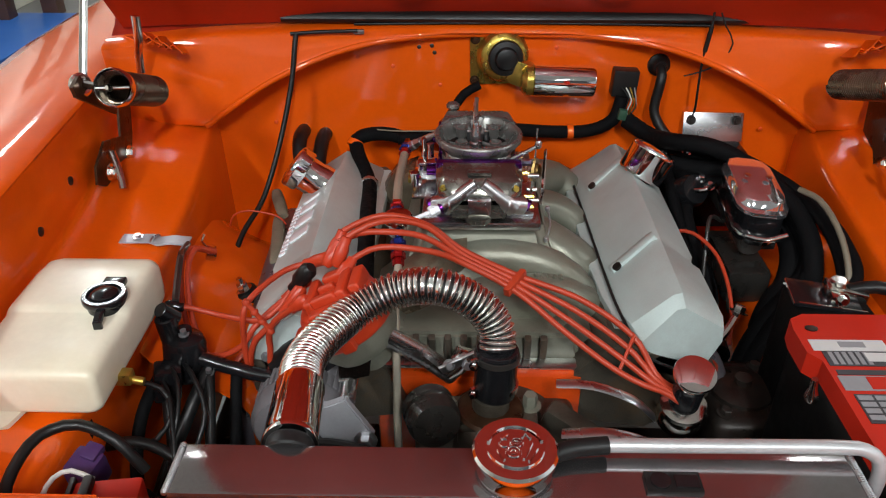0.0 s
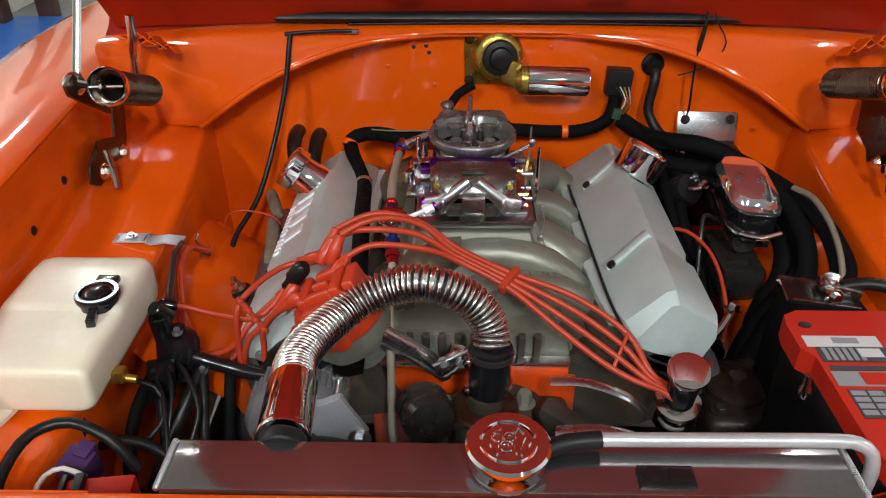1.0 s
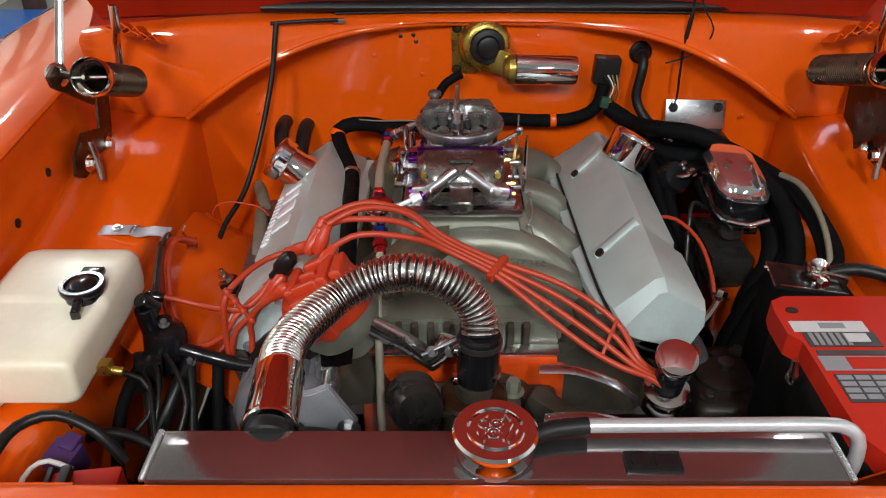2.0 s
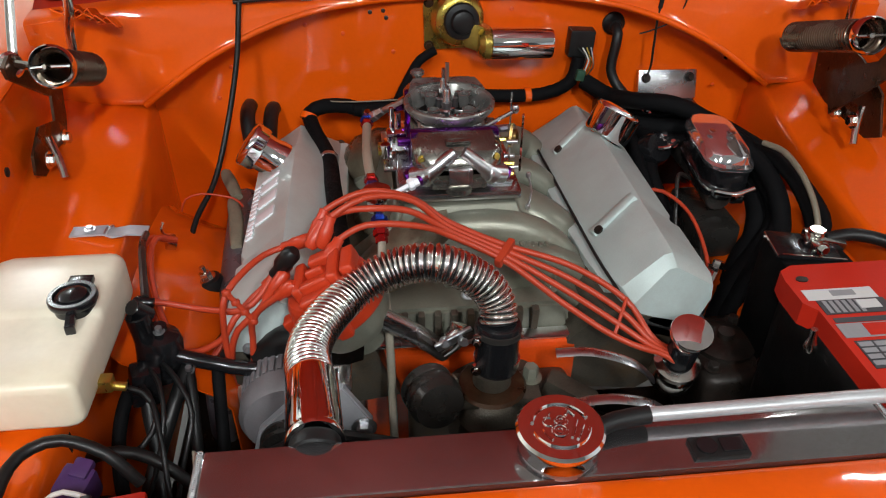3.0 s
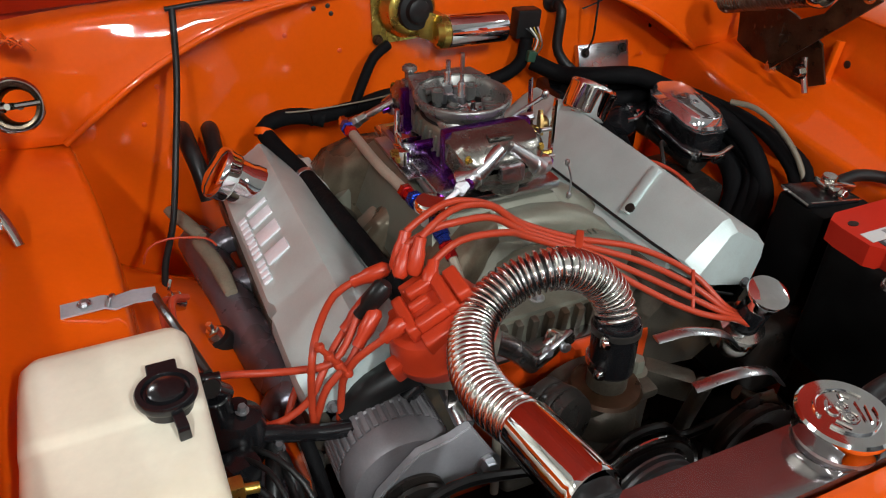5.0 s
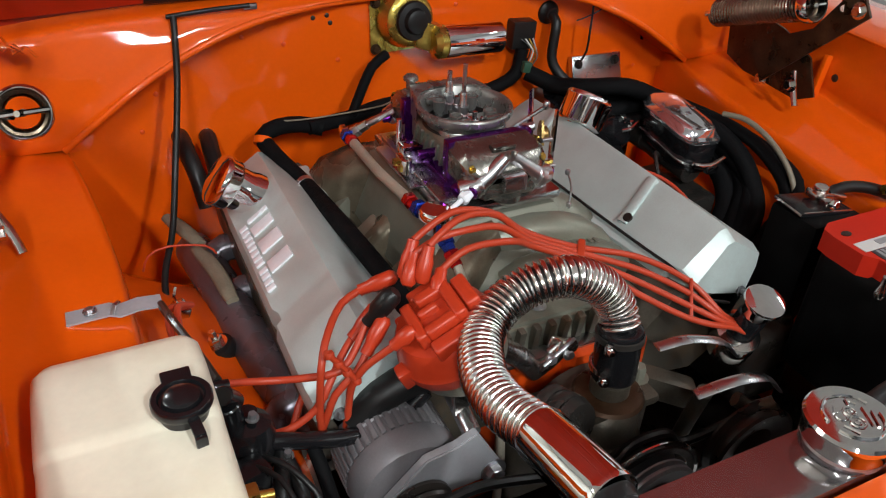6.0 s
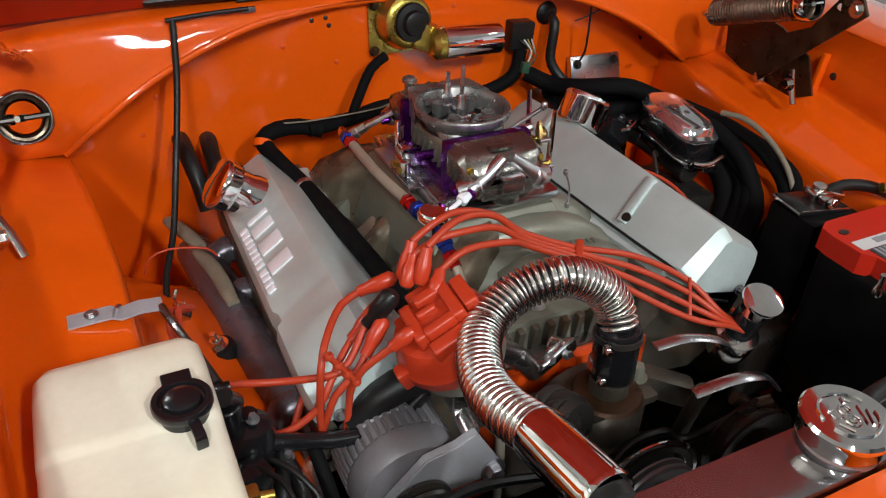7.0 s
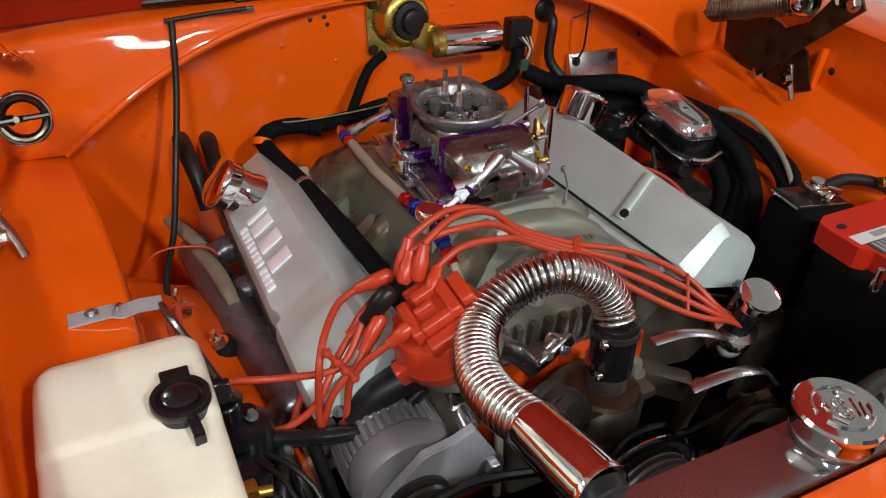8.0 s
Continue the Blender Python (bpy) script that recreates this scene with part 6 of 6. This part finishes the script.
# ---- hood hinges ----
def hinge(s, a, b):
    X = lambda d: CX + s * d
    a, b = V(a), V(b)
    rot = pose(0, 0, 0, 90, 0, 90)
    o = 0.03 if s < 0 else 0.0
    bm = B()
    base = [(1.09, 0.838), (1.13, 0.818), (1.22, 0.815), (1.31, 0.845), (1.325, 0.93), (1.27, 0.945), (1.19, 0.93), (1.12, 0.90)]
    arm = [(1.224, 0.90), (1.182, 0.839), (1.01, 1.007), (1.03, 1.035), (1.064, 1.023), (1.104, 0.962)]
    if s < 0:
        base = [(1.085, 0.868), (1.075, 0.842), (1.12, 0.815), (1.165, 0.838), (1.215, 0.832), (1.235, 0.86), (1.262, 0.935), (1.215, 0.945), (1.19, 0.875), (1.13, 0.892)]
        arm = [(1.185, 0.945), (1.165, 0.925), (1.055, 0.995), (1.05, 1.012), (1.075, 1.02)]
    plate(bm, base, 0.004, Matrix.Translation((X(0.638 + o), 0, 0)) @ rot)
    h = part("hood_hinge", bm, M["rust"], car, "worn brown metal hood hinge with a coil spring")
    L = (b - a).length
    u, w = up_frame(b - a)
    d = (b - a).normalized()
    n = int((L - 0.02) / 0.0062)
    pts = []
    for i in range(n * 20 + 1):
        t = i / (n * 20)
        an = 2 * math.pi * n * t
        pts.append(a + d * (0.012 + (L - 0.02) * t) + 0.0225 * (math.cos(an) * u + math.sin(an) * w))
    bm = B()
    sweep(bm, pts, 0.0031, 6, smooth=False)
    part("spring", bm, M["spring"], h, "tight coil spring")
    bm = B()
    lathe(bm, a, d, [(0.0265, -0.004), (0.0285, 0.0), (0.0285, 0.012), (0.0265, 0.016), (0.0235, 0.016), (0.0230, 0.0)], 32, cap=False)
    part("spring_cup", bm, M["chrome"], h, "bright ring at the spring end")
    bm = B()
    sweep(bm, [a + d * 0.03, a + d * 0.004, a - d * 0.008 + u * 0.006], 0.0035, 8)
    sweep(bm, [a - u * 0.024, a + u * 0.024], 0.0032, 8, smooth=False)
    part("spring_hook", bm, M["chrome_worn"], h)
    bm = B()
    sweep(bm, [b - d * 0.01, b + d * 0.012, b + d * 0.022], 0.005, 8)
    part("spring_hook", bm, M["chrome_worn"], h)
    # swinging arm up to the hood
    bm = B()
    plate(bm, arm, 0.005, Matrix.Translation((X(0.600 + 1.8 * o), 0, 0)) @ rot)
    part("lower_arm", bm, M["rust"], h)
    bm = B()
    sweep(bm, [(X(0.655), 1.085, 0.985), (X(0.653), 1.10, 1.02), (X(0.648), 1.155, 1.13), (X(0.645), 1.19, 1.22)], 0.0065, 8, flat=0.5)
    part("upper_arm", bm, M["chrome_worn"], h)
    bm = B()
    lathe(bm, (X(0.658), 1.088, 1.002), (-s, -0.6, 0.3), [(0.010, -0.004), (0.017, 0.0), (0.018, 0.006), (0.014, 0.010), (0.010, 0.008)], 20, cap=False)
    sweep(bm, [(X(0.645), 1.08, 1.006), (X(0.62), 1.07, 1.006), (X(0.60), 1.06, 1.008)], 0.006, 8)
    part("pivot", bm, M["chrome_worn"], h)
    bm = B()
    sweep(bm, [(X(0.632), 1.25, 0.965), (X(0.628), 1.248, 1.0), (X(0.612), 1.222, 1.03), (X(0.606), 1.215, 1.07)], 0.007, 10, flat=0.5)
    part("rear_link", bm, M["chrome_worn"], h)
    for y, z in ((1.115, 0.858), (1.209, 0.828), (1.032, 1.012)) if s > 0 else ((1.105, 0.850), (1.205, 0.838)):
        bm = B()
        hexbolt(bm, (X(0.600 + 1.8 * o if z > 0.84 else 0.634 + o), y, z), (-s, 0, 0), 0.009, 0.008)
        part("bolt", bm, M["chrome_worn"], h)
    bm = B()
    sweep(bm, [(X(0.62 + 1.2 * o), 1.13, 0.875), (X(0.605 + 1.2 * o), 1.11, 0.852), (X(0.596 + 1.2 * o), 1.09, 0.828)], 0.0055, 8, flat=0.45)
    part("stop_link", bm, M["chrome_worn"], h)
    # crumpled sheet metal at the cowl corner
    rnd = random.Random(7 if s < 0 else 8)
    for k in range(3):
        rows = []
        for u in range(6):
            fold = (0.0, 0.010, -0.004, 0.012, -0.002, 0.006)[u] * (1.0 - 0.2 * k)
            rows.append([(X(0.575 + 0.012 * k + 0.012 * u + rnd.uniform(-0.002, 0.002)), 1.335 - 0.012 * v - 0.010 * k + rnd.uniform(-0.002, 0.002), 0.972 + 0.010 * k + 0.006 * u * (1 - 0.3 * k) + fold + 0.004 * v) for v in range(4)])
        bm = B()
        sheet(bm, rows, 0.002)
        part("corner_fold", bm, M["orange"], car, angle=20)


hinge(-1, (-0.459, 1.048, 1.013), (-0.472, 1.222, 0.943))
hinge(1, (0.696, 1.089, 1.008), (0.690, 1.290, 0.938))

# ---- left side of the bay ----
br = thing("tank_bracket", (-0.44, 0.985, 0.79), "bright metal strap bracket on the inner fender", "bracket")
bm = B()
sheet(bm, [[(x, y + dy, z) for dy in (0.012, -0.012)] for x, y, z in ((-0.470, 0.982, 0.801), (-0.425, 0.985, 0.800), (-0.415, 0.985, 0.795), (-0.395, 0.987, 0.797), (-0.370, 0.989, 0.793))], 0.0025)
part("strap", bm, M["zinc"], br)
bm = B()
hexbolt(bm, (-0.445, 0.984, 0.802), (0, 0, 1), 0.005, 0.004)
part("bolt", bm, M["steel"], br)
bm = B()
sweep(bm, [(-0.424, 0.974, 0.798), (-0.420, 0.982, 0.804), (-0.415, 0.990, 0.803)], 0.0030, 8, flat=0.5)
part("tab", bm, M["steel"], br, "bright bent tab")
bm = B()
sweep(bm, [(-0.372, 0.985, 0.790), (-0.366, 0.94, 0.80), (-0.352, 0.88, 0.80), (-0.340, 0.83, 0.795)], 0.005, 8)
solid("bracket_rod", bm, M["black_paint"], (-0.35, 0.93, 0.79), "thin black rod beside the tank", "rod")
mb = thing("mount_bolt", (-0.311, 1.027, 0.668), "large bolt with a bright nut on a rubber mount", "bolt")
bm = B()
lathe(bm, (-0.311, 1.027, 0.668), (-0.25, 0, 1), [(0.020, -0.012), (0.022, 0), (0.020, 0.008), (0.012, 0.010)], 22)
part("rubber_mount", bm, M["black"], mb)
bm = B()
hexbolt(bm, (-0.3135, 1.027, 0.678), (-0.25, 0, 1), 0.0095, 0.010)
cyl(bm, (-0.315, 1.027, 0.685), (-0.3185, 1.027, 0.699), 0.0045, 12)
part("nut", bm, M["chrome_worn"], mb, "bright hexagonal nut")
cl = thing("ground_clip", (-0.352, 1.015, 0.75), "bright wire clip by the inner fender", "clip")
bm = B()
box(bm, (-0.350, 1.012, 0.757), (0.016, 0.024, 0.014), (10, 20, 20), 0.003)
sweep(bm, [(-0.352, 1.01, 0.765), (-0.356, 1.0, 0.785), (-0.352, 1.005, 0.795)], 0.002, 6)
part("clip", bm, M["chrome_worn"], cl)
sc = thing("solenoid", (-0.335, 0.80, 0.74), "black ignition coil and solenoid group behind the tank", "solenoid")
bm = B()
lathe(bm, (-0.325, 0.79, 0.735), (0.1, 0.1, 1), [(0.024, -0.03), (0.028, -0.02), (0.028, 0.02), (0.024, 0.03), (0.010, 0.036), (0.010, 0.044)], 22)
part("body", bm, M["black_gloss"], sc)
bm = B()
box(bm, (-0.335, 0.745, 0.73), (0.035, 0.03, 0.05), (0, 10, 20), 0.006)
part("plug_block", bm, M["black_gloss"], sc)
bm = B()
cyl(bm, (-0.342, 0.786, 0.815), (-0.330, 0.80, 0.79), 0.010, 14)
cyl(bm, (-0.34, 0.79, 0.80), (-0.335, 0.79, 0.74), 0.014, 14)
part("tower", bm, M["black_gloss"], sc)
for p in ((-0.318, 0.785, 0.776), (-0.290, 0.772, 0.722)):
    bm = B()
    hexbolt(bm, p, (0.1, -0.2, 1), 0.0045, 0.007)
    part("terminal", bm, M["alu_dark"], sc)
loom("main_harness", [(-0.335, 0.80, 0.755), (-0.315, 0.785, 0.743), (-0.285, 0.782, 0.731), (-0.255, 0.784, 0.718), (-0.224, 0.782, 0.710), (-0.17, 0.785, 0.705), (-0.125, 0.79, 0.735)], 0.0095, "black_gloss", "black taped wiring harness crossing the bay", "wiring loom")
loom("wiring_loom", [(-0.318, 0.79, 0.737), (-0.335, 0.745, 0.715), (-0.325, 0.70, 0.66), (-0.315, 0.65, 0.60), (-0.31, 0.62, 0.46)], 0.009, "black", "black wires dropping beside the radiator", "wiring loom")
loom("wiring_loom", [(-0.295, 0.79, 0.726), (-0.285, 0.745, 0.70), (-0.28, 0.68, 0.62), (-0.29, 0.62, 0.55), (-0.29, 0.60, 0.45)], 0.007, "black", "black wires dropping beside the radiator", "wiring loom")
loom("battery_hose", [(-0.30, 0.58, 0.75), (-0.328, 0.588, 0.788), (-0.368, 0.598, 0.800), (-0.395, 0.589, 0.801), (-0.408, 0.566, 0.801), (-0.405, 0.514, 0.80), (-0.395, 0.48, 0.78)], 0.0062, "black", "black hose curving past the radiator support")
loom("thin_wire", [(-0.27, 0.66, 0.70), (-0.262, 0.62, 0.70), (-0.268, 0.59, 0.66), (-0.27, 0.56, 0.60)], 0.0022, "tan", "thin brown wire beside the radiator", "wire")
loom("thin_wire", [(-0.372, 0.49, 0.76), (-0.366, 0.502, 0.795), (-0.362, 0.523, 0.802), (-0.348, 0.533, 0.802), (-0.324, 0.527, 0.797)], 0.0026, "clear_white", "thin pale wire looped at the front corner", "wire")
loom("thin_wire", [(-0.128, 1.362, 0.818), (-0.09, 1.352, 0.819), (-0.027, 1.352, 0.819), (0.05, 1.362, 0.818), (0.085, 1.392, 0.812)], 0.0014, "tan_dark", "thin tan wire strung along the firewall", "wire")
loom("thin_wire", [(-0.378, 1.20, 0.695), (-0.368, 1.20, 0.718), (-0.339, 1.20, 0.728), (-0.289, 1.20, 0.717), (-0.275, 1.20, 0.70)], 0.0017, "wire_red", "thin red wire from the fender to the header", "wire")
bm = B()
box(bm, (-0.352, 0.562, 0.768), (0.032, 0.034, 0.045), (12, 10, -15), 0.006)
box(bm, (-0.344, 0.568, 0.790), (0.018, 0.020, 0.012), (12, 10, -15), 0.003)
solid("purple_relay", bm, M["purple_plastic"], (-0.375, 0.575, 0.73), "dark purple plastic relay in the front corner", "relay")
rb = thing("red_fuse_block", (-0.34, 0.51, 0.75), "red fuse block with black clips", "fuse block")
bm = B()
box(bm, (-0.305, 0.508, 0.775), (0.068, 0.036, 0.05), (0, 0, 8), 0.005)
part("body", bm, M["batt_red"], rb)
bm = B()
box(bm, (-0.322, 0.506, 0.803), (0.010, 0.034, 0.012), (0, 0, 8), 0.003)
box(bm, (-0.338, 0.504, 0.80), (0.005, 0.038, 0.010), (0, 0, 8), 0.001)
part("clip", bm, M["black"], rb)
bm = B()
lathe(bm, (-0.245, 0.880, 0.505), (0.02, -0.33, 1), [(0.010, 0), (0.017, 0.006), (0.019, 0.085), (0.014, 0.108), (0.008, 0.130), (0.004, 0.135)], 14)
solid("white_connector", bm, M["clear_white"], (-0.245, 0.880, 0.505), "milky plastic connector hanging low", "connector")
for pts in (((-0.324, 1.345, 0.690), (-0.306, 1.290, 0.694), (-0.290, 1.248, 0.690)), ((-0.298, 1.238, 0.690), (-0.284, 1.170, 0.692), (-0.276, 1.098, 0.685))):
    bm = B()
    sweep(bm, pts, lambda q, n: 0.0120 - 0.003 * abs(2 * q - 1) ** 3, 14, flat=0.7)
    solid("heat_sleeve", bm, M["tan_dark"], pts[0], "tan heat sleeve over a plug lead by the exhaust", "heat sleeve", "heat sleeves")
# right of the engine
bm = B()
sweep(bm, [(0.39, 0.86, 0.69), (0.43, 0.90, 0.70), (0.455, 0.93, 0.715)], 0.006, 8)
hexbolt(bm, (0.455, 0.93, 0.715), (0.3, 0.3, 0.8), 0.009, 0.01)
solid("brake_pipe_fitting", bm, M["chrome_worn"], (0.42, 0.90, 0.69), "metal pipe fitting beside the engine", "fitting")
bm = B()
sweep(bm, [(0.39, 1.12, 0.742), (0.425, 1.10, 0.75), (0.455, 1.05, 0.735), (0.462, 0.98, 0.70), (0.45, 0.92, 0.66)], 0.0032, 8)
solid("plug_wire", bm, M["wire_red"], (0.39, 1.12, 0.742), "red spark plug wire behind the valve cover", "spark plug wire", "red spark plug wires")
sg = thing("steering_box", (0.47, 0.95, 0.5), "oily dark steering box and shaft beside the engine", "steering box")
bm = B()
box(bm, (0.455, 0.86, 0.56), (0.11, 0.15, 0.13), bev=0.02, seg=3)
lathe(bm, (0.455, 0.86, 0.62), (0, 0, 1), [(0.045, 0), (0.045, 0.012), (0.03, 0.018), (0.012, 0.02), (0.012, 0.03)], 20)
part("body", bm, M["dark"], sg)
bm = B()
sweep(bm, [(0.455, 0.93, 0.575), (0.46, 1.1, 0.60), (0.47, 1.42, 0.66)], 0.016, 14)
part("shaft", bm, M["black_paint"], sg, "black steering shaft")
bm = B()
lathe(bm, (0.457, 1.0, 0.585), (0, 1, 0.12), [(0.018, -0.02), (0.028, -0.016), (0.028, 0.016), (0.018, 0.02)], 18)
part("coupling", bm, M["black"], sg, "round rubber coupling")
for dx, dy in ((-0.036, -0.05), (0.036, -0.05), (0.036, 0.05), (-0.036, 0.05)):
    bm = B()
    hexbolt(bm, (0.455 + dx, 0.86 + dy, 0.626), (0, 0, 1), 0.008, 0.008)
    part("cover_bolt", bm, M["dark"], sg)

loom("rubber_sleeve", [(-0.205, 0.806, 0.705), (-0.175, 0.802, 0.735), (-0.14, 0.80, 0.748), (-0.112, 0.80, 0.745)], 0.020, "black", "black rubber sleeve in front of the valve cover", "rubber sleeve")

# dark clutter low in the front corner beside the radiator
for pts, r, m, label in (
        ([(-0.335, 0.79, 0.745), (-0.36, 0.72, 0.71), (-0.355, 0.65, 0.66), (-0.33, 0.60, 0.58), (-0.33, 0.58, 0.46)], 0.008, "loom", "black taped wires beside the radiator"),
        ([(-0.29, 0.79, 0.725), (-0.31, 0.73, 0.69), (-0.345, 0.66, 0.60), (-0.36, 0.62, 0.50)], 0.009, "black", "black rubber hose beside the radiator"),
        ([(-0.26, 0.795, 0.714), (-0.255, 0.75, 0.68), (-0.25, 0.68, 0.60), (-0.26, 0.62, 0.50)], 0.008, "loom", "black taped wires beside the radiator"),
        ([(-0.39, 0.66, 0.70), (-0.345, 0.655, 0.715), (-0.30, 0.645, 0.70), (-0.262, 0.63, 0.65), (-0.25, 0.60, 0.55)], 0.007, "black", "black rubber hose beside the radiator"),
        ([(-0.40, 0.61, 0.68), (-0.35, 0.60, 0.70), (-0.30, 0.585, 0.69), (-0.27, 0.57, 0.62), (-0.265, 0.56, 0.5)], 0.007, "loom", "black taped wires beside the radiator")):
    loom("wiring_loom", pts, r, m, label, "wiring loom")
hn_ = thing("horn", (-0.30, 0.63, 0.52), "round black horn low beside the radiator", "horn")
bm = B()
lathe(bm, (-0.305, 0.635, 0.57), (0.1, -0.2, 1), [(0.03, -0.05), (0.052, -0.02), (0.055, 0.0), (0.05, 0.006), (0.03, 0.010), (0.012, 0.016), (0, 0.016)], 32)
part("body", bm, M["black_paint"], hn_)
bm = B()
plate(bm, [(-0.012, 0), (0.012, 0), (0.012, 0.09), (-0.012, 0.09)], 0.004, pose(-0.335, 0.655, 0.50, 90, 0, 40))
part("bracket", bm, M["black_paint"], hn_)
bm = B()
box(bm, (-0.415, 0.645, 0.735), (0.05, 0.035, 0.05), (0, 8, 20), 0.005)
solid("black_relay", bm, M["black_gloss"], (-0.415, 0.645, 0.71), "small black relay under the washer tank", "relay")
# black cables bunched round the brake cylinder
for pts, r in (([(0.40, 1.38, 0.76), (0.46, 1.27, 0.765), (0.50, 1.245, 0.77), (0.57, 1.22, 0.775), (0.605, 1.14, 0.755), (0.612, 1.06, 0.74), (0.585, 1.01, 0.705), (0.54, 0.985, 0.66), (0.52, 0.97, 0.52)], 0.013),
               ([(0.42, 1.36, 0.74), (0.45, 1.25, 0.745), (0.44, 1.19, 0.73), (0.445, 1.12, 0.70), (0.46, 1.05, 0.65), (0.46, 1.02, 0.52)], 0.012),
               ([(0.41, 1.36, 0.78), (0.42, 1.27, 0.77), (0.42, 1.20, 0.745), (0.425, 1.13, 0.71), (0.44, 1.07, 0.64), (0.44, 1.04, 0.52)], 0.010),
               ([(0.50, 1.36, 0.77), (0.56, 1.27, 0.795), (0.61, 1.19, 0.79), (0.632, 1.10, 0.785), (0.638, 1.03, 0.775), (0.635, 0.97, 0.755), (0.60, 0.93, 0.72)], 0.010),
               ([(0.47, 1.34, 0.76), (0.55, 1.25, 0.785), (0.592, 1.17, 0.775), (0.602, 1.09, 0.755), (0.600, 1.03, 0.725), (0.56, 0.99, 0.685), (0.52, 0.96, 0.62), (0.51, 0.95, 0.50)], 0.016),
               ([(0.46, 1.34, 0.75), (0.54, 1.25, 0.755), (0.582, 1.18, 0.745), (0.590, 1.10, 0.725), (0.575, 1.05, 0.69), (0.54, 1.02, 0.65), (0.52, 1.0, 0.52)], 0.018)):
    loom("wiring_loom", pts, r, "loom", "black cloth wiring loom behind the brake cylinder", "wiring loom")
pv = thing("brake_valve", (0.52, 1.10, 0.62), "black brake valve block under the master cylinder", "brake valve")
bm = B()
box(bm, (0.515, 1.12, 0.675), (0.07, 0.14, 0.06), (0, 0, 0), 0.008)
part("block", bm, M["black_paint"], pv)
bm = B()
sweep(bm, [(0.49, 1.06, 0.68), (0.47, 1.0, 0.67), (0.46, 0.95, 0.70), (0.45, 0.92, 0.71)], 0.004, 8)
part("pipe", bm, M["black_paint"], pv)
# thin wires tangled under the washer tank
for pts, r, m, label in (
        ([(-0.35, 0.70, 0.77), (-0.325, 0.705, 0.755), (-0.31, 0.69, 0.73), (-0.325, 0.665, 0.71), (-0.35, 0.66, 0.70)], 0.0035, "black", "thin black wire looped under the tank"),
        ([(-0.32, 0.77, 0.74), (-0.295, 0.735, 0.745), (-0.275, 0.70, 0.72), (-0.285, 0.66, 0.68), (-0.30, 0.63, 0.62)], 0.0032, "black", "thin black wire looped under the tank"),
        ([(-0.33, 0.75, 0.75), (-0.31, 0.72, 0.755), (-0.30, 0.68, 0.735), (-0.31, 0.64, 0.69), (-0.335, 0.62, 0.64)], 0.0028, "black", "thin black wire among the looms"),
        ([(-0.34, 0.74, 0.74), (-0.315, 0.70, 0.745), (-0.30, 0.655, 0.72), (-0.29, 0.61, 0.67), (-0.28, 0.585, 0.60)], 0.0030, "black", "thin black wire looped under the tank")):
    loom("coiled_wire", pts, r, m, label, "wire")
